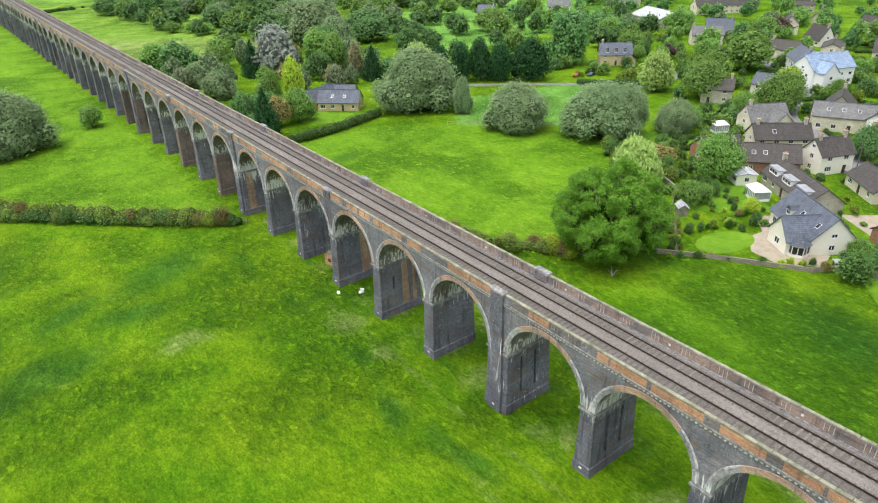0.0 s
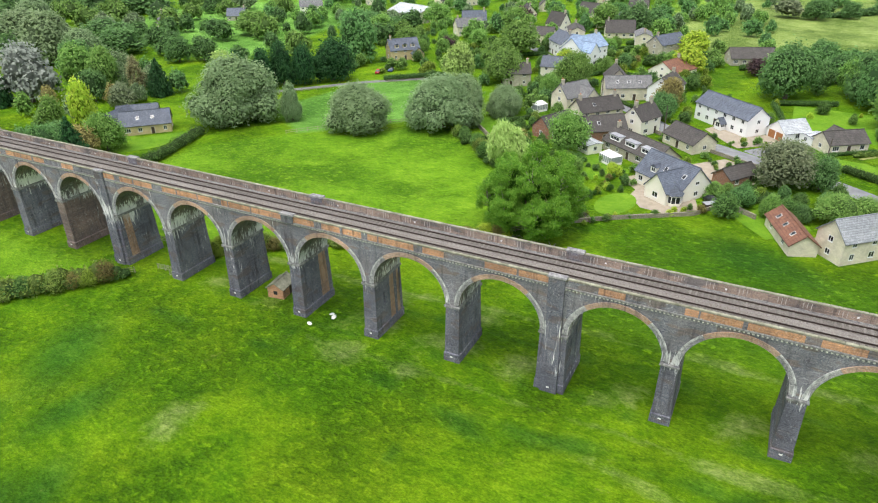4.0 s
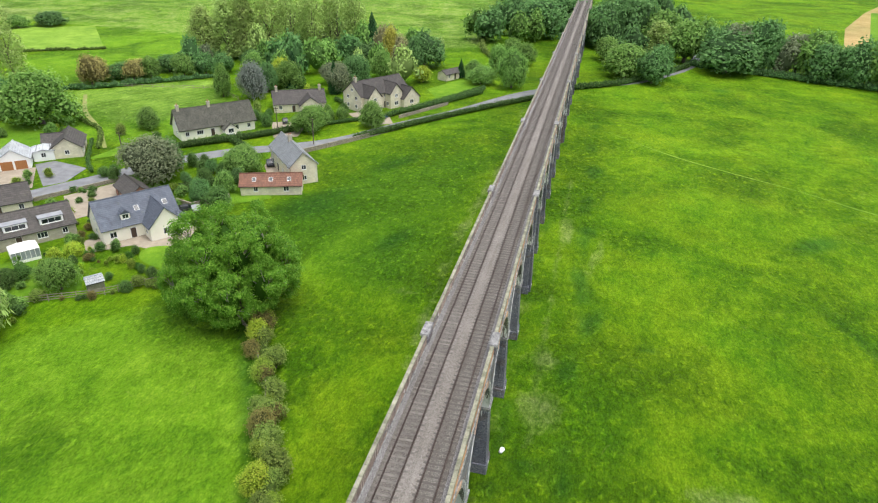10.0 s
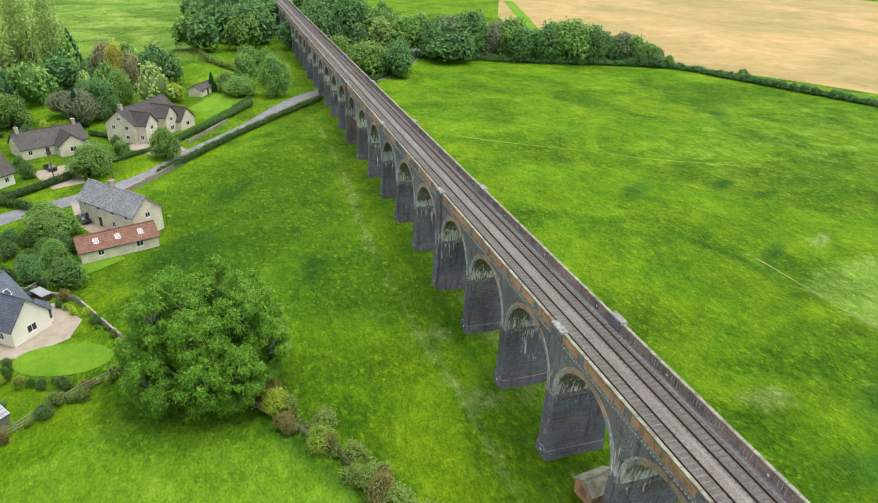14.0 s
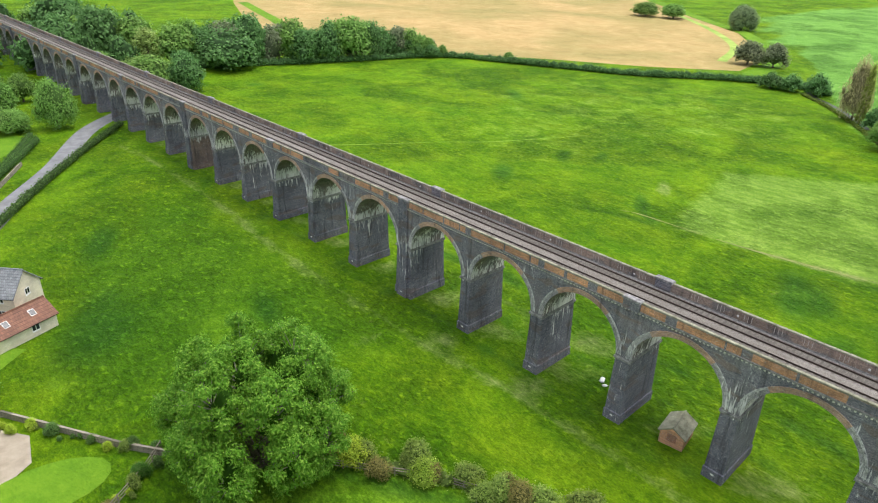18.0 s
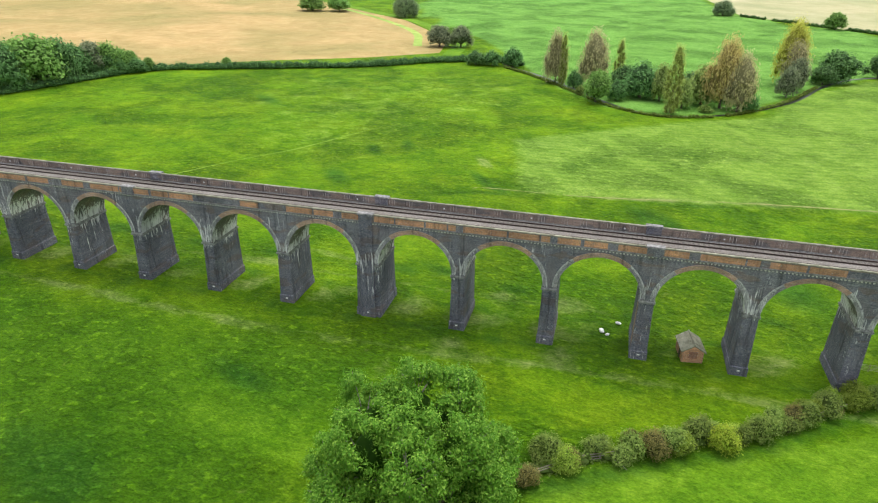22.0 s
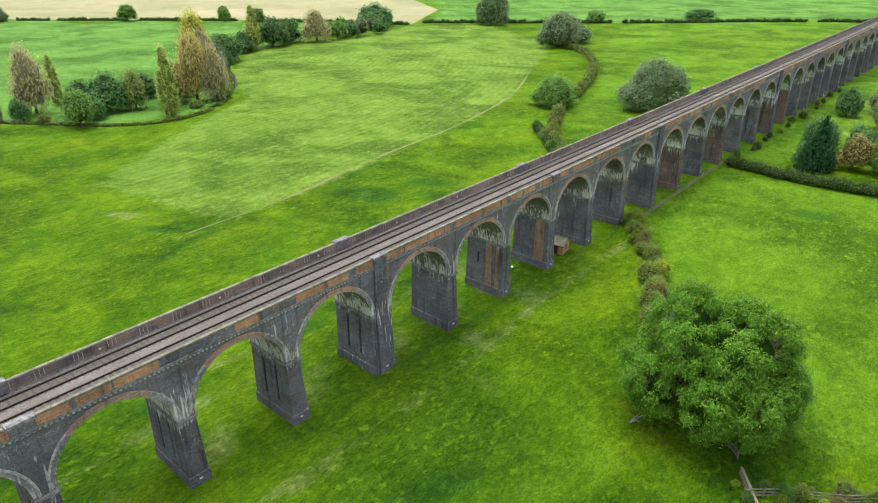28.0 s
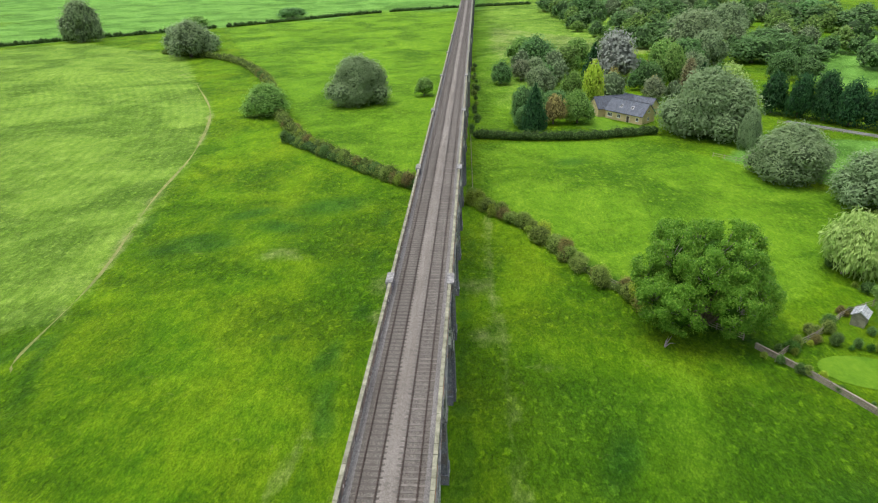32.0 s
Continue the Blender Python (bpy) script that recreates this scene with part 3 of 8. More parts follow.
hay = inside(PX, PY, [(-4, 60), (-12, 115), (-19, 156), (-34, 205), (-60, 257), (-98, 335), (-190, 392), (-232, 350), (-214, 262), (-207, 200), (-150, 152), (-108, 134), (-88, 100), (-50, 52)], 4.5)
hay = np.maximum(hay, inside(PX, PY, [(288, -52), (330, -85), (400, -160), (520, -200), (620, 60), (420, 95), (337, 70), (306, 10)], 8))
hay = np.maximum(hay, inside(PX, PY, [(262, 64), (292, 26), (306, 8), (292, -24), (282, -40), (304, -92), (370, -168), (520, -250), (640, -60), (520, 60), (420, 60), (330, 90)], 7))
hay = np.maximum(hay, 0.85 * inside(PX, PY, [(221, -43), (211, -50), (185, -75), (158, -44), (170, -20), (184, -15), (205, -26)], 5))
hay = np.maximum(hay, 0.34 * inside(PX, PY, [(-110, 70), (-60, 40), (-20, 30), (0, -10), (-60, -60), (-120, -60), (-160, 0), (-140, 50)], 22))
hay = np.maximum(hay, 0.62 * inside(PX, PY, [(64, 215), (86, 205), (110, 300), (170, 420), (330, 560), (200, 900), (62, 900)], 12))
meadow = inside(PX, PY, [(-62, 330), (-36, 282), (-14, 235), (-4, 205), (14, 170), (34, 146), (50, 128), (51, 620), (-20, 570), (-120, 460)], 4)
meadow = np.maximum(meadow, inside(PX, PY, [(62, 165), (64, 122), (75, 104), (89, 76), (104, 62), (122, 78), (140, 100), (155, 118), (140, 128), (128, 152), (110, 168)], 4))
meadow = np.maximum(meadow, inside(PX, PY, [(62, 180), (80, 178), (90, 300), (150, 480), (60, 600)], 5))
meadow = np.maximum(meadow, inside(PX, PY, [(205, -52), (172, -62), (150, -30), (160, 0), (200, -4), (214, -30)], 5))
far = inside(PX, PY, [(-215, 20), (-260, 0), (-345, -55), (-480, -120), (-900, -60), (-900, 150), (-495, 168), (-366, 275), (-240, 350), (-232, 240), (-206, 192), (-145, 146), (-108, 122), (-99, 98), (-105, 76), (-129, 60), (-157, 45)], 4)
far = np.maximum(far, inside(PX, PY, [(-230, 372), (-120, 470), (-7, 577), (120, 645), (120, 1300), (-700, 1300), (-520, 640), (-300, 466)], 5))
meadow = np.maximum(meadow, inside(PX, PY, [(90, -165), (98, -210), (100, -316), (105, -620), (520, -620), (420, -170), (210, -140)], 5))
meadow = np.maximum(meadow, inside(PX, PY, [(235, -45), (276, -77), (272, -103), (300, -156), (340, -202), (420, -330), (300, -330), (215, -140), (190, -98)], 4))
far = np.maximum(far, inside(PX, PY, [(130, 150), (150, 175), (195, 164), (210, 142), (170, 118), (150, 128)], 3))
far = np.maximum(far, inside(PX, PY, [(200, 240), (330, 260), (420, 330), (380, 420), (230, 380)], 8))
lush = inside(PX, PY, [(66, 58), (100, 52), (112, 40), (108, 20), (100, 2), (86, -18), (64, -22)], 9) * 0.6
lush = np.maximum(lush, inside(PX, PY, [(-4, 60), (0, 36), (40, 20), (54, 24), (50, 118), (30, 128), (8, 140), (-8, 110)], 12) * 0.2)
lush = np.maximum(lush, inside(PX, PY, [(58, 20), (64, 20), (66, 110), (58, 120)], 4) * 0.1)
damp = np.zeros(PX.shape)
for x, y, a, b, q in ((8, 91, 8, 3.4, 20), (29, 113, 10, 5.5, 30), (21, 101, 7, 3.5, -10), (12, 108, 7, 3, 35), (5, 94, 7, 3, 25), (41, 53, 1.8, 5, -14), (43.5, 40, 1.7, 5, 10), (43, 19.5, 2.2, 3.2, 0), (42.6, -17, 2.6, 3.6, 10)):
    damp = np.maximum(damp, blob(PX, PY, x, y, a, b, q))
for x, y, a, b, q in ((33, 58, 1.8, 1.3, 0), (-74, -46, 12, 3.5, 52), (-11, 49, 7, 1.8, 35), (-33, 22, 6, 1.8, 20), (1, 88, 4, 2, 20), (101, 17, 7, 4, 40), (-5, 54, 6, 1.6, 60), (88.6, 147, 6, 4, 20), (48, 86, 2.2, 1.5, 0), (61, 66, 1.6, 2.4, 0)):
    damp = np.maximum(damp, blob(PX, PY, x, y, a, b, q) * 0.9)
for k in range(-8, 11):
    yk = 45.2 + 14.0 * (3 - k)
    damp = np.maximum(damp, blob(PX, PY, 51.6 + (k * 7 % 3) * 0.3, yk + 3.2, 1.6, 2.0, 0) * 0.75)
    damp = np.maximum(damp, blob(PX, PY, 61.2 - (k * 5 % 3) * 0.4, yk - 2.6, 1.8, 2.2, 0) * 0.7)
for x, y, a, b, q in ((-1.8, 13, 7, 3, 40), (-26.8, 14, 6, 2, 30), (-46, -112, 9, 2, 10), (-61, -86, 6, 2, 10), (-1, -118, 5, 2, 0), (3.7, 90, 9, 3.5, 25), (103, 24, 10, 6, 50), (92, -8, 9, 3, 60), (80, 34, 6, 2.5, 70)):
    damp = np.maximum(damp, blob(PX, PY, x, y, a, b, q))
# rank growth in a broken line along the foot of the viaduct
for xa, wid, ph in ((43.4, 1.7, 0.0), (52.2, 1.2, 2.0), (61.0, 1.3, 4.0)):
    run = np.exp(-((PX - xa - 0.8 * np.sin(PY * 0.11 + ph)) / wid) ** 2) * (PY > -60) * (PY < 112)
    damp = np.maximum(damp, run * np.clip(0.45 + 0.55 * np.sin(PY * 0.31 + ph) + 0.3 * np.sin(PY * 0.87 + 2 * ph), 0, 0.95 if xa < 50 else 0.75))
lush = np.maximum(lush, 0.2 * np.exp(-((PX - 44.5) / 4.0) ** 2) * (PY < 115))
lush = np.maximum(lush, 0.45 * inside(PX, PY, [(70, 60), (92, 58), (106, 44), (110, 26), (98, 6), (84, 12), (72, 34)], 8))
pale = blob(PX, PY, 25, 87, 5.5, 3.6, 10) * 0.6
pale = np.maximum(pale, 0.5 * np.exp(-((PX - 47.7) / 1.0) ** 2) * (PY < 84) * (PY > -10))
pale = np.maximum(pale, 0.52 * np.exp(-((PX - 55.5) / 5.5) ** 2) * np.clip(0.6 + 0.5 * np.sin(PY * 0.45 + PX * 0.3), 0, 1) * (PY < 112) * (PY > -75))
for x, y, a, b, q in ((47, 76, 3.4, 4.5, 0), (47.5, 65, 2.4, 3, 0), (63, 76, 3, 3.5, 0), (64, 59, 2.4, 3, 0), (41, 30, 1.4, 9, -8), (47, 20, 1.5, 8, 4), (-26, 46, 7, 2, 30), (56, 60, 3, 4, 0), (56, 74, 3, 4, 0), (72, 52, 3, 1.6, 0)):
    pale = np.maximum(pale, blob(PX, PY, x, y, a, b, q) * 0.62)
pale = np.maximum(pale, 0.55 * np.exp(-((PX - 66.5 - 1.5 * np.sin(PY * 0.05)) ** 2) / 2.2) * (PY < 118) * (PY > -70))
def off(px, py, line):
    """Distance to a line, greater than 0 on its west side."""
    d, sgn = np.full(px.shape, 1e9), np.ones(px.shape)
    for (x0, y0), (x1, y1) in zip(line, line[1:]):
        dx, dy = x1 - x0, y1 - y0
        t = np.clip(((px - x0) * dx + (py - y0) * dy) / (dx * dx + dy * dy), 0, 1)
        q = np.hypot(px - x0 - t * dx, py - y0 - t * dy)
        near = q < d
        d, sgn = np.where(near, q, d), np.where(near, np.sign(dx * (py - y0) - dy * (px - x0)), sgn)
    return d, d * sgn


fl, fside = off(PX, PY, [(61, 117), (66, 110), (73, 101), (80, 87), (87, 75), (92, 67), (103, 58)])
damp = np.maximum(damp, 0.9 * np.exp(-((fside - 2.2) / 1.8) ** 2) * (fl < 6))
PATH = smooth([(0, 38), (-4.9, 53), (-6.5, 78), (-14, 115), (-20, 156), (-34, 205), (-60, 257), (-84, 290)])
worn, mow = off(PX, PY, PATH)
pale = np.maximum(pale, 0.95 * np.exp(-(worn / 1.3) ** 2) * np.clip(0.55 + 0.35 * np.sin(PY * 0.23) + 0.3 * np.sin(PY * 0.071 + 1), 0.1, 1) * (PY > 42))
damp = np.maximum(damp, 0.85 * np.exp(-((mow + 3.0) / 1.6) ** 2) * np.clip(0.5 + 0.6 * np.sin(PY * 0.12 + 2), 0, 1) * (PY > 36) * (PY < 110))
pale = np.maximum(pale, inside(PX, PY, [(262, 64), (292, 26), (306, 8), (292, -24), (282, -40), (304, -92), (370, -168), (520, -250), (640, -60), (520, 60), (420, 60), (330, 90)], 7))
pale = np.maximum(pale, 0.5 * inside(PX, PY, [(90, -165), (98, -210), (100, -316), (105, -620), (520, -620), (420, -170), (210, -140)], 6))
pale = np.maximum(pale, 0.6 * inside(PX, PY, [(68, 345), (75, 322), (110, 318), (150, 330), (180, 352), (110, 420), (70, 460)], 6))
rise = 0.85 * np.exp(-((PX - 25) ** 2 + (PY - 87) ** 2) / 14.0)
nx, ny = len(gxs), len(gys)
_i = (np.arange(ny - 1)[:, None] * nx + np.arange(nx - 1)[None]).ravel()
me = fast_mesh("ground", np.stack([PX, PY, gz(PX, PY) + rise], 1), np.stack([_i, _i + 1, _i + nx + 1, _i + nx], 1), M_GRASS)
for nm, chans in (("sward", (hay, damp, meadow)), ("growth", (far, pale, lush)), ("rows", (mow, mow * 0, mow * 0))):
    at = me.attributes.new(nm, "FLOAT_COLOR", "POINT")
    at.data.foreach_set("color", np.stack([*chans, np.ones(PX.shape)], 1).astype(np.float32).ravel())
ground = tagged(put("ground", me), "lush green pasture with tussocks and darker damp patches", "ground", kind="structure")


# fields, roads and water
M_ROAD = simple("asphalt", (0.15, 0.155, 0.165), (0.25, 0.255, 0.265), 0.5, 0.9, fine=20.0)
M_GRAVEL = simple("gravel_drive", (0.27, 0.23, 0.175), (0.40, 0.345, 0.27), 0.8, 0.95, fine=14.0)
M_WATER = simple("river_water", (0.012, 0.016, 0.012), (0.03, 0.036, 0.03), 0.3, 0.35, spec=0.15, bumps=0.05)
M_STRAW = grass("straw_path", (0.14, 0.22, 0.04), (0.25, 0.28, 0.09), (0.33, 0.35, 0.13), (0.38, 0.38, 0.16), 1.5, 0.3)
sheet("field", [(-105, -143), (-150, -84), (-174, -46), (-203, -14), (-255, -22), (-341, -77), (-400, -140), (-560, -300), (-520, -620), (-260, -640), (-132, -390), (-95, -303), (-60, -180)], M_STUBBLE, 0.05, "golden stubble field after harvest")
ribbon("field_margin", smooth([(-196, -6), (-250, -16), (-340, -70), (-400, -132), (-560, -290)]), 9, M_LAWN, 0.08, "green strip along the stubble", "field")
ribbon("field_margin", smooth([(-222, -32), (-280, -52), (-350, -104), (-420, -170)]), 5, M_HAY, 0.09, "mown strip in the stubble", "field")
ribbon("field_margin", smooth([(-92, -140), (-76, -180), (-112, -300), (-140, -390)]), 8, M_LAWN, 0.09, "green strip along the stubble", "field")
sheet("field", [(-760, 160), (-497, 178), (-366, 290), (-238, 362), (-300, 460), (-520, 620), (-900, 620)], M_PALESTUB, 0.045, "pale harvested field in the distance")
ribbon("footpath", smooth([(-3.4, 48), (-4.9, 53), (-6.5, 78), (-14, 115), (-20, 156), (-34, 205), (-60, 257)]), [0.1, 0.5, 0.05, 0.6, 0.3, 0.05, 0.8, 0.6, 0.05, 0.4, 0.9, 0.7, 0.3, 1.0, 1.1, 0.2, 0.9, 0.5, 0.05], M_STRAW, 0.06, "trodden straw-coloured path through the grass", "path")
ribbon("footpath", smooth([(40, -52), (20.7, -33.5), (-6, -16.8), (-17.5, -8.3), (-29.4, -2.2), (-52, 8)]), [0.1, 0.6, 0.3, 0.7, 0.5, 0.1], M_MEADOW, 0.055, "faint trodden line across the pasture", "path")
ROAD = smooth([(-2, -260), (-1.6, -202), (4.8, -163), (27.6, -124), (50, -107), (69, -89), (86, -60), (100, -40), (112, -21), (125, -10), (136, -3), (148, 10), (160, 30), (174, 50), (192, 66), (205, 84), (228, 94), (283, 107), (330, 130)])
ribbon("road", ROAD, 5.4, M_ROAD, 0.06, "grey village road", "road")
ribbon("lane", smooth([(164, 191), (192, 165), (209, 142), (226, 140), (250, 150)]), 3.0, M_ROAD, 0.065, "grey lane along the paddock", "lane")
ribbon("river", smooth([(-190, 22), (-175, 29), (-158, 45), (-131, 64), (-108, 80), (-98, 96), (-107, 120), (-138, 147), (-176, 167), (-206, 192), (-228, 250), (-250, 330)]), 2.0, M_WATER, 0.07, "narrow dark river", "river")
sheet("allotment", [(288, -86), (257, -108), (300, -156), (333, -138)], M_MEADOW, 0.07, "rough overgrown allotment ground", "field")
ribbon("track", smooth([(169, 4), (182, -10), (197, -23), (211, -40)]), [1.0, 1.4, 1.2], M_STRAW, 0.075, "worn grass track to the paddock", "track")
sheet("lawn", [(266, 94), (282, 100), (301, 77), (281, 72)], M_LAWN, 0.07, "mown garden lawn", "lawn")
sheet("lawn", [(260, 76), (270, 62), (279, 64), (269, 79)], M_LAWN, 0.075, "mown garden lawn", "lawn")
ribbon("street", smooth([(205, 84), (214, 96), (232, 108), (250, 112), (268, 122), (292, 142), (330, 160)]), 4.6, M_ROAD, 0.068, "grey village street between the houses", "road")
# gardens and drives
sheet("lawn", [(117.4 + 6.6 * math.cos(q * 0.3491) , 52.2 + 4.0 * math.sin(q * 0.3491) - 0.8 * math.cos(q * 0.3491)) for q in range(18)], M_LAWN, 0.075, "round mown garden lawn", "lawn")
sheet("terrace", [(117.5, 47), (123, 50.5), (127, 50), (133, 55), (137, 51), (127, 37), (121, 35.5), (116.5, 42)], M_GRAVEL, 0.07, "pale gravel terrace round the cream house", "terrace")
sheet("lawn", [(125, 66), (133.9, 73.2), (142.4, 75.2), (149, 68), (143, 61), (138, 53), (131, 58)], M_LAWN, 0.07, "mown garden lawn", "lawn")
sheet("lawn", [(150, 92), (165, 88), (175, 100), (160, 108)], M_LAWN, 0.07, "mown garden lawn", "lawn")
sheet("lawn", [(96, 198), (106, 208), (108, 190), (120, 180), (104, 178), (95, 184)], M_LAWN, 0.07, "bright mown lawn before the house", "lawn")
sheet("lawn", [(85, -88), (97, -72), (104, -84), (95, -103), (88, -100)], M_LAWN, 0.07, "mown garden lawn", "lawn")
sheet("lawn", [(186, 20), (216, 20), (212, -6), (184, -4), (181, 8)], M_LAWN, 0.07, "mown lawn behind the white house", "lawn")
sheet("lawn", [(156, 2), (168, 14), (166, 3), (160, -5)], M_LAWN, 0.07, "mown front garden", "lawn")
sheet("lawn", [(120, 14), (112, 22), (122, 30), (130, 20)], M_LAWN, 0.07, "mown garden lawn", "lawn")
sheet("driveway", [(120, -4), (126, -8), (123, 4), (116, 15), (112, 12)], M_GRAVEL, 0.075, "gravel yard", "driveway")
sheet("driveway", [(166, 32), (171, 36), (180, 42), (184, 40), (177.5, 31), (181, 26), (175, 21)], M_GRAVEL, 0.08, "pale gravel forecourt", "driveway")
sheet("driveway", [(161.5, 27), (164.5, 30.5), (176.6, 19.5), (174, 16), (168, 17), (163.2, 18)], M_ROAD, 0.085, "grey asphalt drive", "driveway")
sheet("driveway", [(128, -36), (138, -30), (131, -17), (125, -20)], M_GRAVEL, 0.08, "gravel drive", "driveway")
sheet("driveway", [(107, -48), (103, -40), (110, -36), (120, -46), (115, -50)], M_GRAVEL, 0.08, "gravel drive", "driveway")
sheet("driveway", [(136, 30), (148, 20), (156, 34), (146, 44)], M_GRAVEL, 0.085, "pale gravel drive", "driveway")


# ---------------------------------------------------------------- viaduct
XC, HALF = 56.0, 3.72
Z_SPRING, Z_TOP, Z_PARA, Z_COPE = 9.75, 16.75, 16.95, 18.0
E_KING, PITCH = 0.80, (84.0 - 1.6) / 6
HW, HWK = 1.0, 1.8
Y3 = 45.2
K0, K1 = -46, 26


def pier_y(k):
    n, m = divmod(3 - k, 6)
    return Y3 + 84.0 * n + (m * PITCH + E_KING if m else 0.0)


def pier_hw(k):
    return HWK if (3 - k) % 6 == 0 else HW


viaduct = thing("viaduct", "long brick railway viaduct of round arches on tall piers", "viaduct", pose(XC, 0, 0))


def pier_shape(k):
    """Battered shaft on a plinth, with an impost band and, on some, deep upright chases in the south face."""
    h, s = pier_hw(k), Shape()
    y = pier_y(k)
    zg = gz(XC, y) - 0.6
    zp = gz(XC, y) + 1.35
    hx = HALF - 0.05

    def rim(z, gx, gy):
        return [(-hx - gx, y - h - gy, z), (hx + gx, y - h - gy, z), (hx + gx, y + h + gy, z), (-hx - gx, y + h + gy, z)]

    def band(z0, g0, z1, g1, m=0, faces=(0, 1, 2, 3)):
        a, b = rim(z0, *g0), rim(z1, *g1)
        for i in faces:
            j = (i + 1) % 4
            s.quad(a[i], a[j], b[j], b[i], m=m)

    band(zg, (0.34, 0.26), zp, (0.32, 0.24), m=0)
    band(zp, (0.32, 0.24), zp + 0.1, (0.19, 0.13))
    zt = Z_SPRING - 0.42
    slots = k in (1, 3, 4, 5, 6, 7, -8, -9)
    band(zp + 0.1, (0.19, 0.13), zt, (0.0, 0.0), faces=(1, 2, 3) if slots else (0, 1, 2, 3))
    if slots:
        za, zb = (zp + (3.6 if k == 1 else 1.2)), zt - (0.9 if k != 1 else 2.2)

        def at(x, z, d=0.0):
            f = (z - zp - 0.1) / (zt - zp - 0.1)
            g, gx = 0.13 * (1 - f), 0.19 * (1 - f)
            return (x * (hx + gx) / hx, y - h - g + d, z)

        xs = [-hx, -1.45, -1.05, 0.95, 1.35, hx]
        for i in range(5):
            if i in (1, 3):
                for z0, z1 in ((zp + 0.1, za), (zb, zt)):
                    s.quad(at(xs[i], z0), at(xs[i + 1], z0), at(xs[i + 1], z1), at(xs[i], z1))
                a, b, c, d = at(xs[i], za), at(xs[i + 1], za), at(xs[i + 1], zb), at(xs[i], zb)
                A, B, C, D = at(xs[i], za, .5), at(xs[i + 1], za, .5), at(xs[i + 1], zb, .5), at(xs[i], zb, .5)
                for q in ((a, b, B, A), (b, c, C, B), (c, d, D, C), (d, a, A, D), (A, B, C, D)):
                    s.quad(*q)
            else:
                s.quad(at(xs[i], zp + 0.1), at(xs[i + 1], zp + 0.1), at(xs[i + 1], zt), at(xs[i], zt))
    return s


BROWN_PIERS = {-4: M_BROWN, -6: M_BROWN, -9: M_BROWN, -10: M_BROWN, 3: M_BLUE, 9: M_BROWN}
for k in range(K0, K1 + 1):
    y, h = pier_y(k), pier_hw(k)
    pier = put("pier", pier_shape(k).mesh("pier", BROWN_PIERS.get(k, M_BLUE)), viaduct)
    s = Shape()
    e = 0.17
    s.box(-HALF - e, HALF + e, y - h - e, y + h + e, Z_SPRING - 0.42, Z_SPRING - 0.12)
    s.box(-HALF - 0.05, HALF + 0.05, y - h - 0.05, y + h + 0.05, Z_SPRING - 0.12, Z_SPRING)
    put("impost", s.mesh("impost", M_IMPOST), pier)
    if (3 - k) % 6 == 0:
        for sg in (-1, 1):
            s = Shape()
            xo, xi = sg * (HALF + 0.36), sg * (HALF - 0.1)
            x0, x1 = min(xo, xi), max(xo, xi)
            s.box(x0, x1, y - 1.05, y + 1.05, Z_SPRING - 0.0, Z_COPE + 0.05)
            xo = sg * (HALF + 0.62)
            x0, x1 = min(xo, xi), max(xo, xi)
            s.hexa([(x0, y - 1.2, gz(XC, y) - 0.6), (x1, y - 1.2, gz(XC, y) - 0.6), (x1, y + 1.2, gz(XC, y) - 0.6), (x0, y + 1.2, gz(XC, y) - 0.6),
                    (min(sg * (HALF + 0.36), xi), y - 1.05, Z_SPRING), (max(sg * (HALF + 0.36), xi), y - 1.05, Z_SPRING),
                    (max(sg * (HALF + 0.36), xi), y + 1.05, Z_SPRING), (min(sg * (HALF + 0.36), xi), y + 1.05, Z_SPRING)])
            put("pilaster", s.mesh("pilaster", M_BLUE), pier)
    if (3 - k) % 3 == 0:
        for sg in (-1, 1):
            s = Shape()
            xo, xi = sg * (HALF + 0.46), sg * (HALF - 0.52)
            x0, x1 = min(xo, xi), max(xo, xi)
            s.box(x0, x1, y - 1.25, y + 1.25, Z_COPE + 0.05, Z_COPE + 0.3, top=0.06)
            put("cap_stone", s.mesh("cap_stone", M_IMPOST), pier)
            s = Shape()
            xo = sg * (HALF + 0.3)
            x0, x1 = min(xo, sg * (HALF - .40)), max(xo, sg * (HALF - .40))
            s.box(x0, x1, y - 1.08, y + 1.08, Z_TOP, Z_COPE + 0.05)
            put("refuge_block", s.mesh("refuge_block", M_SPAN), pier)


def span_shape(k):
    """Vault and spandrels between the middles of two piers."""
    s = Shape()
    ya, yb = pier_y(k), pier_y(k + 1)
    c0, c1 = ya - pier_hw(k), yb + pier_hw(k + 1)
    yc, r = (c0 + c1) / 2, (c0 - c1) / 2
    N = 28
    arc = [(yc + r * math.cos(math.pi * i / N), Z_SPRING + r * math.sin(math.pi * i / N)) for i in range(N + 1)]
    for sg in (-1, 1):
        x = sg * HALF
        for (y0, z0), (y1, z1) in zip(arc, arc[1:]):
            s.quad((x, y0, z0), (x, y1, z1), (x, y1, Z_TOP), (x, y0, Z_TOP))
        s.quad((x, ya, Z_SPRING), (x, c0, Z_SPRING), (x, c0, Z_TOP), (x, ya, Z_TOP))
        s.quad((x, yb, Z_SPRING), (x, c1, Z_SPRING), (x, c1, Z_TOP), (x, yb, Z_TOP))
    for (y0, z0), (y1, z1) in zip(arc, arc[1:]):
        s.quad((-HALF, y0, z0), (HALF, y0, z0), (HALF, y1, z1), (-HALF, y1, z1), m=1)
    s.quad((-HALF, ya, Z_TOP), (HALF, ya, Z_TOP), (HALF, yb, Z_TOP), (-HALF, yb, Z_TOP))
    return s, yc, r


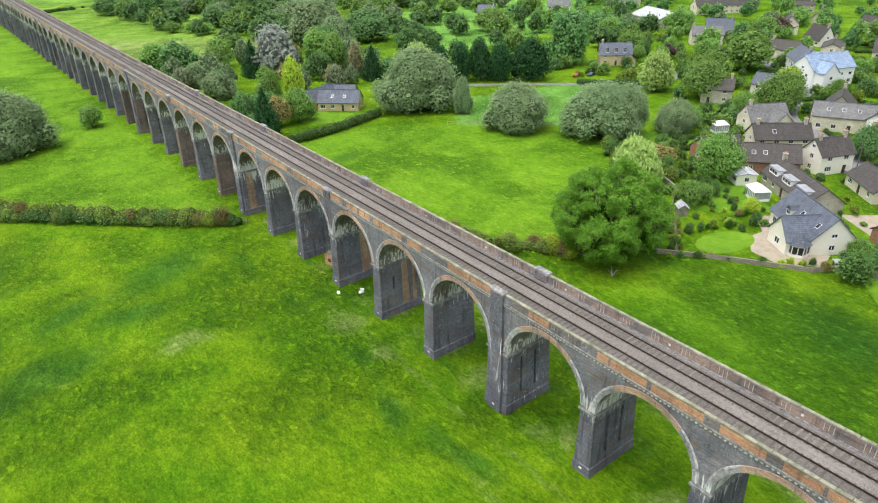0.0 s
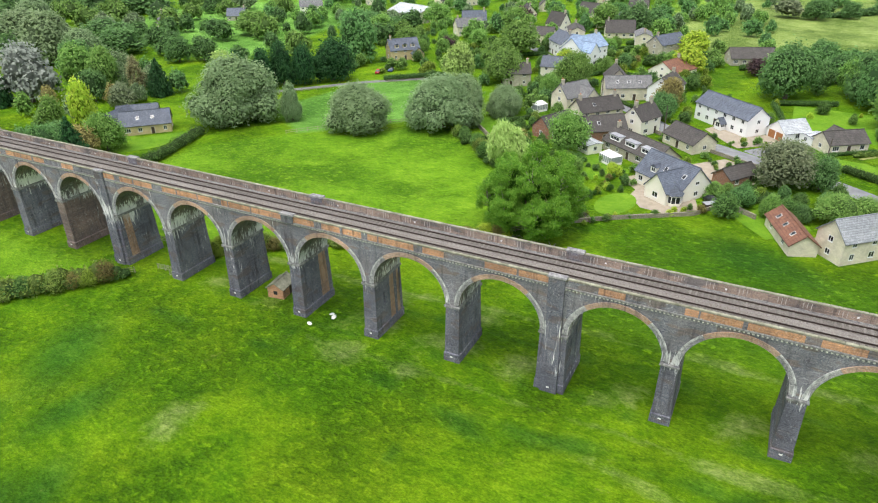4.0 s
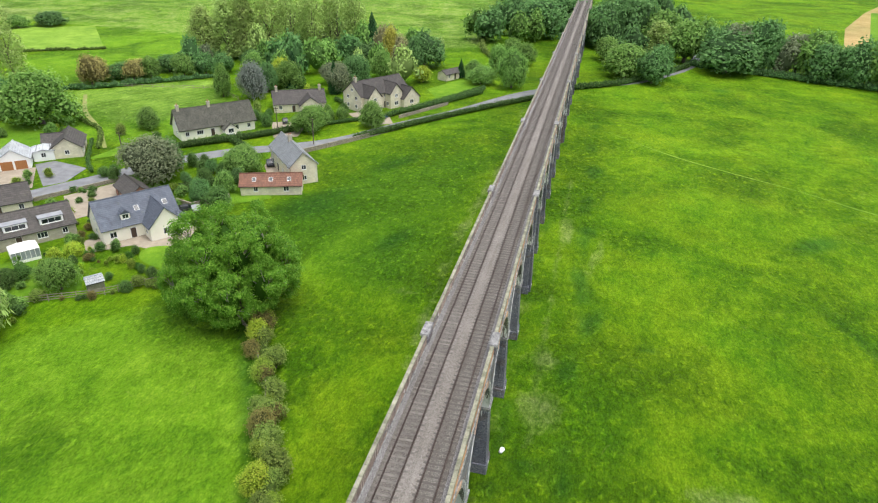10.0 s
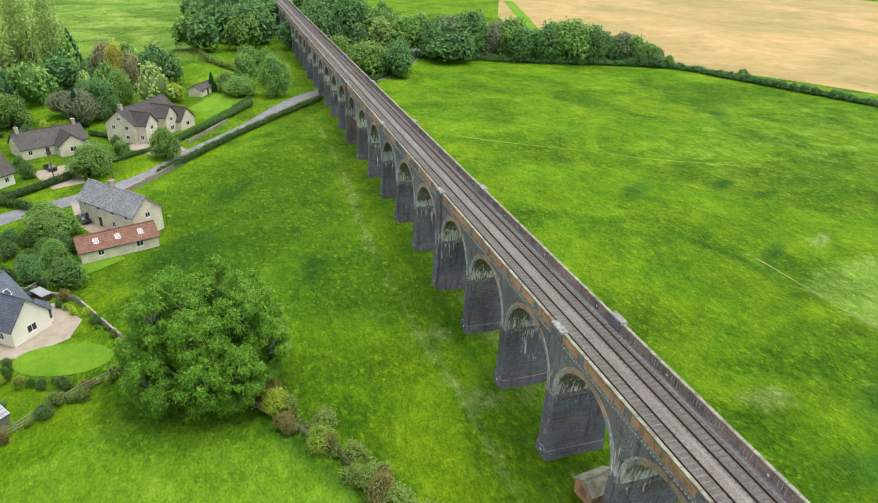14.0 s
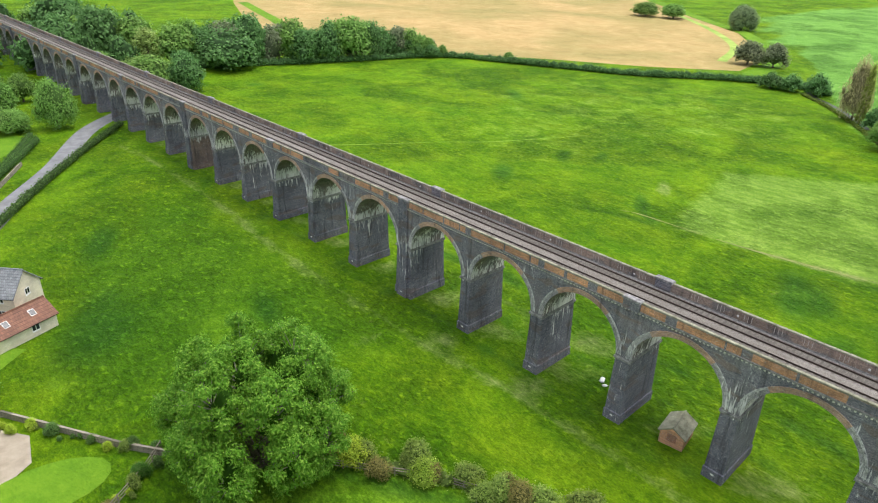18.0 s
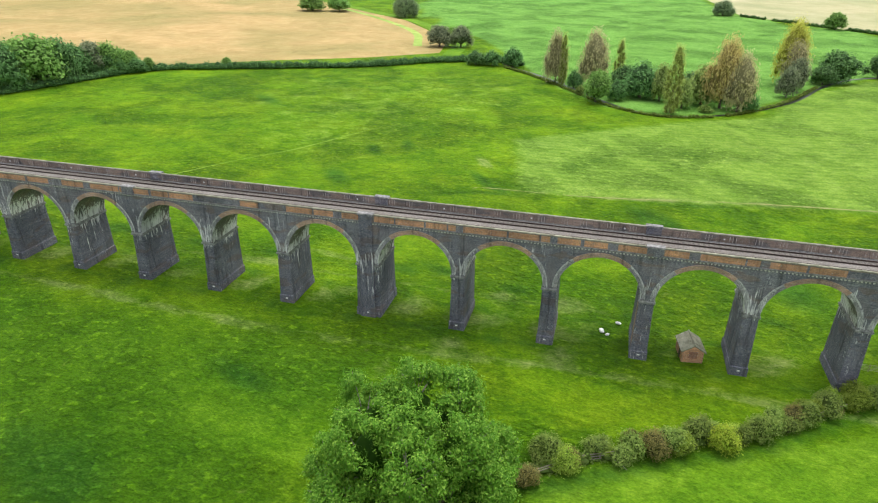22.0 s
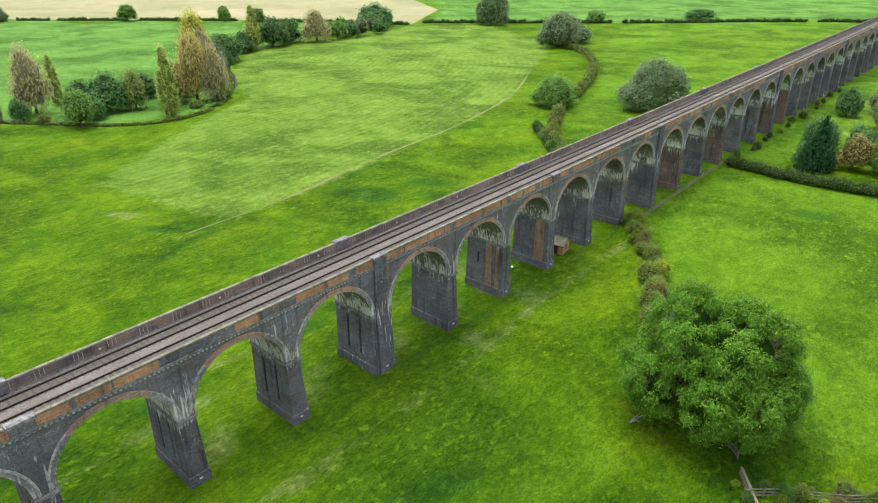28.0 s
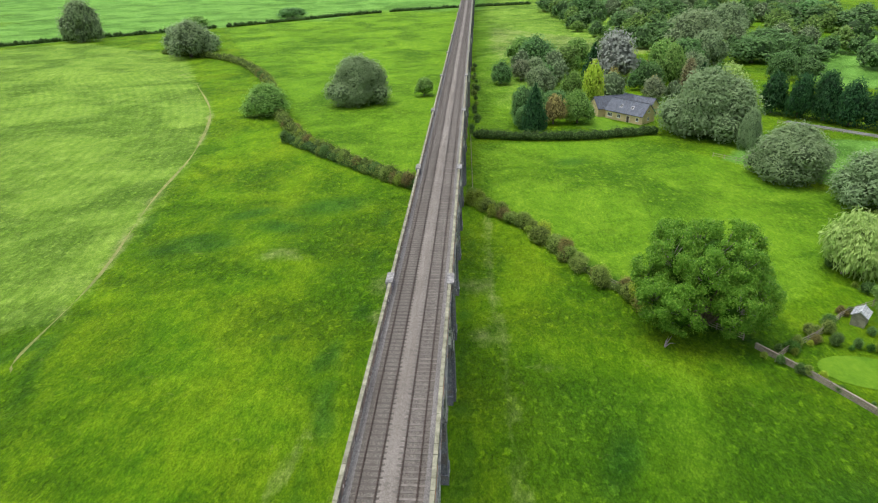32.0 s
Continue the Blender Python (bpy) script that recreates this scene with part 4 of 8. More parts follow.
def ring_shape(yc, r, sg, a0, a1):
    """Three brick rings in steps, each standing a little proud of the one below it."""
    s = Shape()
    n = max(6, int((a1 - a0) / 6))
    prof = [(0.0, -0.05)]
    for q in range(3):
        prof += [(0.235 * q + (0.014 if q else 0.0), 0.05 + 0.02 * q), (0.235 * (q + 1) - 0.014, 0.05 + 0.02 * q)]
        if q < 2:
            prof += [(0.235 * (q + 1) - 0.012, 0.02), (0.235 * (q + 1) + 0.012, 0.02)]
    prof += [(0.705, -0.05)]
    for i in range(n + 1):
        t = radians(a0 + (a1 - a0) * i / n)
        for d, o in prof:
            s.v.append((sg * (HALF + o), yc + (r + d) * math.cos(t), Z_SPRING + (r + d) * math.sin(t)))
    m = len(prof)
    for i in range(n):
        for q in range(m - 1):
            a = i * m + q
            s.f.append((a, a + 1, a + m + 1, a + m))
            s.m.append(1 if q >= m - 4 else 0)
    return s


for k in range(K0, K1):
    s, yc, r = span_shape(k)
    span = put("span", s.mesh("span", M_SPAN, M_VAULT), viaduct)
    near = -8 <= k <= 10
    for sg in (-1, 1):
        put("arch_ring", ring_shape(yc, r, sg, 52, 128).mesh("arch_ring", M_RING, M_RING), span, "rust-tinted crown of the arch ring")
        for a0, a1 in ((2, 52), (128, 178)):
            put("arch_ring", ring_shape(yc, r, sg, a0, a1).mesh("arch_ring", M_RINGD, M_LIMED), span)
        ya, yb = pier_y(k), pier_y(k + 1)
        s = Shape()
        xo, xi = sg * (HALF + 0.16), sg * (HALF - 0.4)
        s.box(min(xo, xi), max(xo, xi), yb, ya, Z_TOP, Z_PARA)
        put("string_course", s.mesh("string_course", M_IMPOST), span)
        s = Shape()
        n = int((ya - yb) / 0.46)
        for i in range(n):
            y = yb + (i + 0.5) * (ya - yb) / n
            a, b = sg * HALF, sg * (HALF + 0.14)
            s.box(min(a, b), max(a, b), y - 0.1, y + 0.1, Z_TOP - 0.2, Z_TOP)
        tagged(put("dentil_course", s.mesh("dentil_course", M_DENTIL), span), kind="stuff")
        s = Shape()
        xo, xi = sg * (HALF + 0.02), sg * (HALF - 0.3)
        s.box(min(xo, xi), max(xo, xi), yb, ya, Z_PARA, Z_COPE)
        put("parapet_wall", s.mesh("parapet_wall", M_PARA), span)
        # outer skin: dark piers between red panels
        rs = random.Random(k * 7 + sg)
        cuts, y = [], yb + 0.4 + rs.random()
        while y < ya - 1.2:
            w = rs.choice((3.2, 4.4, 5.6, 6.4))
            y1 = min(y + w, ya - 0.5)
            cuts.append((y, y1))
            y = y1 + rs.choice((0.22, 0.3, 0.5, 1.4))
        dark = (3 - k) % 6 in (0,) or rs.random() < 0.12
        a, b = sg * (HALF + 0.02), sg * (HALF + 0.06)
        skins = [(y0, y1, Z_PARA + 0.06, Z_COPE - 0.12, 0 if dark and rs.random() < 0.7 else 1) for y0, y1 in cuts]
        last = yb
        for y0, y1 in cuts + [(ya, ya)]:
            if y0 - last > 0.05:
                skins.append((last, y0, Z_PARA, Z_COPE, 0))
            last = y1
        s = Shape()
        for y0, y1, z0, z1, q in skins:
            if near:
                s = Shape()
            s.box(min(a, b), max(a, b), y0, y1, z0, z1, m=0 if near else q)
            if near:
                put("brick_panel", s.mesh("brick_panel", (M_SPAN, M_RED)[q]), span)
        if not near:
            tagged(put("brick_panelling", s.mesh("brick_panelling", M_SPAN, M_RED), span), kind="stuff")
        s = Shape()
        n = 11
        for i in range(n):
            y0, y1 = yb + (ya - yb) * i / n, yb + (ya - yb) * (i + 1) / n
            xo, xi = sg * (HALF + 0.09), sg * (HALF - 0.33)
            if near:
                s = Shape()
            s.box(min(xo, xi), max(xo, xi), y0 + 0.005, y1 - 0.005, Z_COPE, Z_COPE + 0.15, top=0.03)
            if near:
                put("coping_stone", s.mesh("coping_stone", M_COPING), span)
        if not near:
            tagged(put("coping", s.mesh("coping", M_COPING), span), kind="stuff")

# track
YN, YS = pier_y(K0), pier_y(K1)
s = Shape()
zb = 16.86
for y1, y0 in ((YN, (YN + YS) / 2), ((YN + YS) / 2, YS)):
    prof = [(-3.43, zb - 0.02, 2), (-2.85, zb + 0.05, 0), (-2.0, zb + 0.06, 0), (-0.75, zb + 0.05, 1), (0, zb + 0.14, 1), (0.75, zb + 0.05, 0), (2.0, zb + 0.06, 0), (2.85, zb + 0.05, 2), (3.43, zb - 0.02, 2)]
    for (a, za, q), (b, zc, _) in zip(prof, prof[1:]):
        s.quad((a, y0, za), (b, y0, zc), (b, y1, zc), (a, y1, za), m=q)
railway = thing("railway_track", "double railway track with rusty rails on stone ballast", "railway", pose(XC, 0, 0))
put("ballast_bed", s.mesh("ballast_bed", M_BALLAST, M_BALMID, M_BALSIDE), railway, "brown and grey stone ballast")
for x in (-2.34, -0.9, 0.9, 2.34):
    s = Shape()
    s.box(x - 0.07, x + 0.07, YS, YN, zb + 0.05, zb + 0.09)
    s.box(x - 0.012, x + 0.012, YS, YN, zb + 0.09, zb + 0.2)
    s.box(x - 0.036, x + 0.036, YS, YN, zb + 0.2, zb + 0.245, top=0.006)
    put("rail", s.mesh("rail", M_RAIL), railway)
s = Shape()
s.box(-1.28, 1.28, -0.13, 0.13, 0, 0.14, top=0.02)
SLEEPER, SLEEPERB = s.mesh("sleeper", M_SLEEPER), s.mesh("dusted_sleeper", M_SLEEPERB)
rest = Shape()
for xc in (-1.62, 1.62):
    y, n = 130.0, 0
    for i in range(int((YN - YS) / 0.7)):
        y = YS + i * 0.7
        if 0 < y < 105:
            put("sleeper", SLEEPER if xc > 0 else SLEEPERB, railway, at=pose(xc, y, zb - 0.05 if xc > 0 else zb - 0.065, 0, 0, 0))
        else:
            rest.box(xc - 1.28, xc + 1.28, y - 0.13, y + 0.13, zb - 0.05, zb + (0.09 if xc > 0 else 0.075), m=0 if xc > 0 else 1, top=0.02)
tagged(put("sleeper_run", rest.mesh("sleeper_run", M_SLEEPER, M_SLEEPERB), railway), kind="stuff")
# lime runs and distance plates on the inner faces
for k in range(-10, 12):
    for sg in (-1, 1):
        rs = random.Random(k * 31 + sg)
        s = Shape()
        for f in (0.16, 0.42, 0.68, 0.92):
            y0 = pier_y(k) - PITCH * f + rs.uniform(-0.4, 0.4)
            for q in range(3):
                x0, x1 = sg * (HALF - 0.29), sg * (HALF - 0.312)
                y = y0 - q * 0.42
                s.box(min(x0, x1), max(x0, x1), y - 0.03, y + 0.03, zb + 0.1 + rs.random() * 0.3, Z_COPE - 0.12)
        put("lime_runs", s.mesh("lime_runs", M_LIME), viaduct).name = "lime_run"
        s = Shape()
        y = pier_y(k) - PITCH * 0.3
        x0, x1 = sg * (HALF - 0.29), sg * (HALF - 0.33)
        s.box(min(x0, x1), max(x0, x1), y - 0.11, y + 0.11, Z_COPE - 0.7, Z_COPE - 0.48)
        put("marker_plate", s.mesh("marker_plate", M_WHITE), viaduct)

# ochre stains below leaking joints, and small plates near the foot of the piers
for k, x0, x1 in ((0, 0.9, 2.9), (1, 0.3, 1.6), (1, 2.3, 3.1), (-3, -2.9, -1.2)):
    y, h = pier_y(k), pier_hw(k)
    za, zt = gz(XC, y) + 1.45, Z_SPRING - 0.42
    s = Shape()
    s.hexa([(x0, y - h - 0.142, za), (x1, y - h - 0.142, za), (x1, y - h - 0.05, za), (x0, y - h - 0.05, za),
            (x0 + 0.1, y - h - 0.012, zt), (x1 - 0.1, y - h - 0.012, zt), (x1 - 0.1, y - h + 0.05, zt), (x0 + 0.1, y - h + 0.05, zt)])
    put("stained_facing", s.mesh("stained_facing", M_ORANGE), viaduct)
for k in range(-6, 9):
    for sg in (-1, 1):
        y, z = pier_y(k), gz(XC, pier_y(k)) + 0.75
        s = Shape()
        xo = sg * (HALF + (0.3 if (3 - k) % 6 else 0.62))
        s.box(min(xo, xo + sg * 0.03), max(xo, xo + sg * 0.03), y - 0.2, y + 0.2, z, z + 0.22)
        put("pier_plate", s.mesh("pier_plate", M_WHITE), viaduct)


# ---------------------------------------------------------------- plants
def leaf_quads(c, nrm, size, rng, long=1.0, droop=0.0, jitter=0.6, flat=1.0):
    """Quads at c, facing about nrm."""
    n = len(c)
    nrm = nrm + rng.normal(0, jitter, (n, 3))
    nrm /= np.linalg.norm(nrm, axis=1, keepdims=True) + 1e-9
    a = rng.normal(0, 1, (n, 3))
    if droop:
        a = a * (1 - droop) + np.array([0, 0, -1.0]) * droop * 2
    u = a - nrm * np.sum(a * nrm, 1, keepdims=True)
    u /= np.linalg.norm(u, axis=1, keepdims=True) + 1e-9
    w = np.cross(nrm, u)
    s = (size * rng.uniform(0.6, 1.35, n))[:, None]
    u, w = u * np.array([1, 1, flat]), w * np.array([1, 1, flat])
    v = np.stack([c - u * s * long, c + w * s * 0.62, c + u * s * long, c - w * s * 0.62], 1).reshape(-1, 3)
    return v, np.arange(4 * n).reshape(-1, 4)


def lumps(cs, rs, squash, shrink):
    """Rounded cores for a crown, coarse and uneven."""
    V, Q, base = [], [], 0
    nu, nv = 6, 4
    for c, r in zip(cs, rs):
        th = np.linspace(0, 2 * np.pi, nu, endpoint=False)
        ph = np.linspace(0.15, np.pi - 0.15, nv)
        T, P = np.meshgrid(th, ph)
        p = np.stack([np.sin(P) * np.cos(T), np.sin(P) * np.sin(T), np.cos(P)], -1).reshape(-1, 3) * (r * shrink) * squash + c
        V.append(p)
        for j in range(nv - 1):
            for i in range(nu):
                Q.append((base + j * nu + i, base + j * nu + (i + 1) % nu, base + (j + 1) * nu + (i + 1) % nu, base + (j + 1) * nu + i))
        base += nu * nv
    return np.concatenate(V), np.array(Q)


def crown_mesh(name, mat, seed, lobes=22, count=3600, leaf=0.030, z0=0.06, shape="dome", core=0.70, lobe=0.19, droop=0.0, long=1.0, aspect=1.0, jitter=0.6, shoots=0.17):
    """A crown of unit height and width, of lobes that each carry leaf clumps."""
    rng = np.random.default_rng(seed)
    cs, rs = [], []
    lobes = int(lobes * 1.5)
    for i in range(lobes):
        u = rng.normal(0, 1, 3)
        u /= np.linalg.norm(u)
        if shape == "dome":
            u[2] = abs(u[2]) * 1.12 - 0.52
            r = lobe * rng.uniform(0.75, 1.2)
            az = math.atan2(u[1], u[0])
            rad = (0.5 - r) * rng.uniform(0.62, 1.10) * (1 + (0.14 if lobes > 32 else 0.24) * math.sin(2 * az + seed) + (0.12 if lobes > 32 else 0.2) * math.sin(3 * az + 2 * seed))
            c = np.array([u[0] * rad, u[1] * rad, z0 + (1 - z0) * 0.42 + u[2] * ((1 - z0) * 0.60 - r * 0.8) * rng.uniform(0.85, 1.12)])
        elif shape == "column":
            f = (i + 0.5) / lobes
            w = 0.40 * math.sin(math.pi * min(1, f * 0.80 + 0.18)) ** 0.7
            r = lobe * rng.uniform(0.7, 1.1)
            a = rng.uniform(0, 2 * math.pi)
            c = np.array([math.cos(a) * max(0.02, w - r * 0.5), math.sin(a) * max(0.02, w - r * 0.5), z0 + (0.97 - z0) * f])
        else:
            f = (i / lobes) ** 1.3
            r = lobe * (1.1 - f) * rng.uniform(0.8, 1.15) + 0.02
            a = i * 2.4 + rng.uniform(-0.4, 0.4)
            w = 0.36 * (1 - f) ** 0.85
            c = np.array([math.cos(a) * w, math.sin(a) * w, z0 + 0.06 + (0.9 - z0) * f])
        cs.append(c)
        rs.append(r)
    cs, rs = np.array(cs), np.array(rs)
    squash = np.array([1, 1, aspect])
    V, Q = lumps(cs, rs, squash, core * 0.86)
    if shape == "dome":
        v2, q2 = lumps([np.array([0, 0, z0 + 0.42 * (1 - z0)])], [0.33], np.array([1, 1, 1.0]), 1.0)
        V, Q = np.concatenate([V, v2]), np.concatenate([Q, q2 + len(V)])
    area = rs ** 2 / np.sum(rs ** 2)
    idx = rng.choice(lobes, int(count * 4), p=area)
    d = rng.normal(0, 1, (len(idx), 3))
    d /= np.linalg.norm(d, axis=1, keepdims=True)
    p = cs[idx] + d * (rs[idx] * np.clip(rng.normal(0.96, shoots, len(idx)), 0.5, 1.7))[:, None] * squash
    dist = np.linalg.norm((p[:, None, :] - cs[None]) / squash, axis=2) / rs[None]
    inner = np.sum(dist < 0.66, axis=1)
    keep = (inner == 0) & (p[:, 2] > z0 * 0.5)
    p, d = p[keep][:count], d[keep][:count]
    v3, q3 = leaf_quads(p, d + np.array([0, 0, 0.5]), leaf, rng, long, droop, jitter, 0.4 if shape == "column" else 1.0)
    top, wide = np.percentile(v3[:, 2], 99.6), np.percentile(np.hypot(v3[:, 0], v3[:, 1]), 98.5)
    fit = np.array([0.5 / wide, 0.5 / wide, 1.0 / top])
    return leaves_over_shade(name, V * fit, Q, v3 * fit, q3, mat)


def leaves_over_shade(name, V, Q, v3, q3, mat):
    """Leaves over cores in a darker tone: inner shade put into the colour."""
    me = fast_mesh(name, np.concatenate([V, v3]), np.concatenate([Q, q3 + len(V)]), mat, SHADE_CORE[mat.name])
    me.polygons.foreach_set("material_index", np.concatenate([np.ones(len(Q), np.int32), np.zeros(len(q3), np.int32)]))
    return me


def trunk_mesh(name, seed, z1=0.6, r=0.03, limbs=5):
    rs, s = random.Random(seed), Shape()
    s.tube([(0, 0, -0.03), (0.01, 0, 0.08), (rs.uniform(-.02, .02), rs.uniform(-.02, .02), z1 * 0.55), (rs.uniform(-.04, .04), rs.uniform(-.04, .04), z1)], [r * 1.5, r, r * 0.75, r * 0.3], 8)
    for i in range(limbs):
        a = i * 2 * math.pi / limbs + rs.random()
        z = z1 * rs.uniform(0.3, 0.75)
        w = rs.uniform(0.18, 0.32)
        s.tube([(0, 0, z), (math.cos(a) * w * 0.5, math.sin(a) * w * 0.5, z + 0.10), (math.cos(a) * w, math.sin(a) * w, z + 0.24)], [r * 0.55, r * 0.4, r * 0.15], 5)
    return s.mesh(name, M_BARK)


KINDS = {
    # kind: leaf material, crown settings, label, category
    "willow": (L_WILLOW, dict(lobes=34, count=20000, leaf=0.0140, z0=0.0, lobe=0.165, core=0.9, droop=0.2, long=1.4, aspect=1.15, jitter=0.38), "round grey-green willow with foliage down to the grass", "willow tree"),
    "broad": (L_DARK, dict(lobes=26, count=6500, leaf=0.0212, z0=0.03, lobe=0.165, shoots=0.22), "dark green broadleaf tree with a dense crown", "tree"),
    "mid": (L_MID, dict(lobes=26, count=6500, leaf=0.0212, z0=0.04, lobe=0.165, shoots=0.24), "mid-green broadleaf tree with a rounded crown", "tree"),
    "autumn": (L_AUTUMN, dict(lobes=22, count=2400, leaf=0.028, z0=0.05, lobe=0.165), "tree turning ochre and brown in early autumn", "tree"),
    "autumnY": (L_OCHRE, dict(lobes=30, count=3400, leaf=0.022, z0=0.05, lobe=0.17), "tall poplar turning yellow and orange", "poplar tree"),
    "ochre": (L_OCHRE, dict(lobes=40, count=20000, leaf=0.015, z0=0.04, lobe=0.20, shape="column", aspect=0.5, core=0.6, shoots=0.3), "tall thinning poplar with ochre foliage", "poplar tree"),
    "poplar": (L_POPLAR, dict(lobes=36, count=12000, leaf=0.024, z0=0.03, lobe=0.22, shape="column", aspect=0.4, core=0.5, shoots=0.3), "slender upright poplar, yellow-green", "poplar tree"),
    "tanpoplar": (L_TAN, dict(lobes=40, count=24000, leaf=0.0105, z0=0.03, lobe=0.15, core=0.55, jitter=0.5, droop=0.25, long=1.5, shoots=0.3), "tall poplar with thinning tan foliage", "poplar tree"),
    "rustpoplar": (L_RUST, dict(lobes=40, count=24000, leaf=0.0105, z0=0.03, lobe=0.15, core=0.55, jitter=0.5, droop=0.25, long=1.5, shoots=0.3), "tall poplar turning rusty orange", "poplar tree"),
    "goldpoplar": (L_GOLD, dict(lobes=40, count=24000, leaf=0.0105, z0=0.03, lobe=0.15, core=0.55, jitter=0.5, droop=0.25, long=1.5, shoots=0.3), "tall poplar turning golden yellow", "poplar tree"),
    "olivepoplar": (L_OLIVE, dict(lobes=40, count=20000, leaf=0.015, z0=0.02, lobe=0.2, shape="column", aspect=0.5, core=0.6, shoots=0.3), "narrow upright olive-green poplar", "poplar tree"),
    "barepoplar": (L_POPLAR, dict(lobes=60, count=7000, leaf=0.024, z0=0.14, lobe=0.15, shoots=0.35, shape="column", aspect=0.5, core=0.1), "tall half-bare poplar with thin pale foliage", "poplar tree"),
    "yellow": (L_YELLOW, dict(lobes=22, count=2400, leaf=0.035, z0=0.08, lobe=0.22), "tree with bright yellow-green leaves", "tree"),
    "yellowwillow": (L_POPLAR, dict(lobes=30, count=3600, leaf=0.028, z0=0.04, lobe=0.18, droop=0.4), "yellowish willow with drooping foliage", "willow tree"),
    "silver": (L_SILVER, dict(lobes=30, count=3600, leaf=0.025, z0=0.06, lobe=0.17, core=0.7), "pale tree with silver leaves", "tree"),
    "cedar": (L_CEDAR, dict(lobes=30, count=6000, leaf=0.022, z0=0.02, lobe=0.17, core=0.55, shoots=0.34), "blue-grey conifer with a ragged crown", "conifer"),
    "greyash": (L_GREYASH, dict(lobes=24, count=6000, leaf=0.02, z0=0.06, lobe=0.17, core=0.6), "thin grey-brown tree with sparse leaves", "tree"),
    "ash": (L_MID, dict(lobes=16, count=3600, leaf=0.026, shoots=0.28, z0=0.15, lobe=0.2, core=0.7), "small open garden tree", "tree"),
    "purple": (L_PURPLE, dict(lobes=20, count=2000, leaf=0.032, z0=0.08, lobe=0.21), "tree with dark purple leaves", "tree"),
    "conifer": (L_CONIFER, dict(lobes=34, count=3600, leaf=0.034, z0=0.0, lobe=0.24, shape="cone", droop=0.3), "tall dark evergreen conifer", "conifer"),
    "weeping": (L_POPLAR, dict(lobes=24, count=9000, leaf=0.018, z0=0.0, lobe=0.19, droop=0.85, long=2.4), "weeping willow with hanging yellow-green fronds", "willow tree"),
    "yew": (L_CONIFER, dict(lobes=40, count=4200, leaf=0.024, z0=0.0, lobe=0.17), "dense dark evergreen tree in a tall screen", "conifer"),
    "shrub": (L_HEDGE, dict(lobes=12, count=1500, leaf=0.037, z0=0.0, lobe=0.25, shoots=0.26), "low rounded green shrub", "shrub"),
    "gold": (L_YELLOW, dict(lobes=14, count=2600, leaf=0.028, z0=0.0, lobe=0.24, shoots=0.26), "golden yellow garden shrub", "shrub"),
    "bramble": (L_HEDGEB, dict(lobes=16, count=1900, leaf=0.034, z0=0.0, lobe=0.2, shoots=0.34), "scrubby thorn bush, green and brown", "shrub"),
    "thorn": (L_THORN, dict(lobes=16, count=3200, leaf=0.026, z0=0.0, lobe=0.18, shoots=0.4, core=0.55), "loose yellow-green thorn bush", "shrub"),
    "weed": (L_WEED, dict(lobes=16, count=2200, leaf=0.03, z0=0.0, lobe=0.22, shoots=0.3), "clump of nettles and rank weeds", "weeds"),
    "red": (L_RUSTBUSH, dict(lobes=14, count=2600, leaf=0.027, z0=0.0, lobe=0.21, shoots=0.34), "bush with reddish brown leaves", "shrub"),
}
NAMES = {"willow": "willow_tree", "weeping": "willow_tree", "yellowwillow": "willow_tree", "conifer": "conifer_tree", "cedar": "conifer_tree", "poplar": "poplar_tree", "barepoplar": "poplar_tree", "tanpoplar": "poplar_tree", "rustpoplar": "poplar_tree", "goldpoplar": "poplar_tree", "olivepoplar": "poplar_tree", "ochre": "poplar_tree",
         "autumnY": "poplar_tree", "shrub": "shrub", "gold": "shrub", "bramble": "bush", "thorn": "bush", "red": "bush", "weed": "weed_clump"}
_made, _turn = {}, random.Random(3)


TREE_AT = []


def crowns_joined(label, rows, fine=False):
    """A far wood: many crowns in one mesh."""
    V, Q, I, mats, base = [], [], [], [], 0
    for kind, x, y, h, w in rows:
        mat, kw, _, _ = KINDS[kind]
        kw = dict(kw, count=1900 if fine else int(min(kw["count"] * 0.25, 600)), leaf=kw["leaf"] * (1.6 if fine else 2.6 if kw["count"] > 5000 else 1.5), lobes=min(kw["lobes"], 16))
        v = _turn.randrange(2)
        key = (kind, v, "wood", fine)
        if key not in _made:
            me = crown_mesh(kind + "_far", mat, 5 + 13 * list(KINDS).index(kind) + v, **kw)
            co, lo, mi = np.zeros(len(me.vertices) * 3, np.float32), np.zeros(len(me.loops), np.int32), np.zeros(len(me.polygons), np.int32)
            me.vertices.foreach_get("co", co)
            me.loops.foreach_get("vertex_index", lo)
            me.polygons.foreach_get("material_index", mi)
            _made[key] = co.reshape(-1, 3), lo.reshape(-1, 4), mi
            bpy.data.meshes.remove(me)
        co, lo, mi = _made[key]
        a = _turn.uniform(0, 6.28)
        c, s = math.cos(a), math.sin(a)
        V.append(np.stack([(co[:, 0] * c - co[:, 1] * s) * w + x, (co[:, 0] * s + co[:, 1] * c) * w + y, co[:, 2] * h + gz(x, y)], 1))
        Q.append(lo + base)
        for q in (mat, SHADE_CORE[mat.name]):
            if q not in mats:
                mats.append(q)
        I.append(np.where(mi == 0, mats.index(mat), mats.index(SHADE_CORE[mat.name])))
        base += len(co)
        TREE_AT.append((x, y, w / 2))
    me = fast_mesh("woodland", np.concatenate(V), np.concatenate(Q), *mats)
    me.polygons.foreach_set("material_index", np.concatenate(I).astype(np.int32))
    return tagged(put("woodland", me), label, "woodland", kind="stuff")


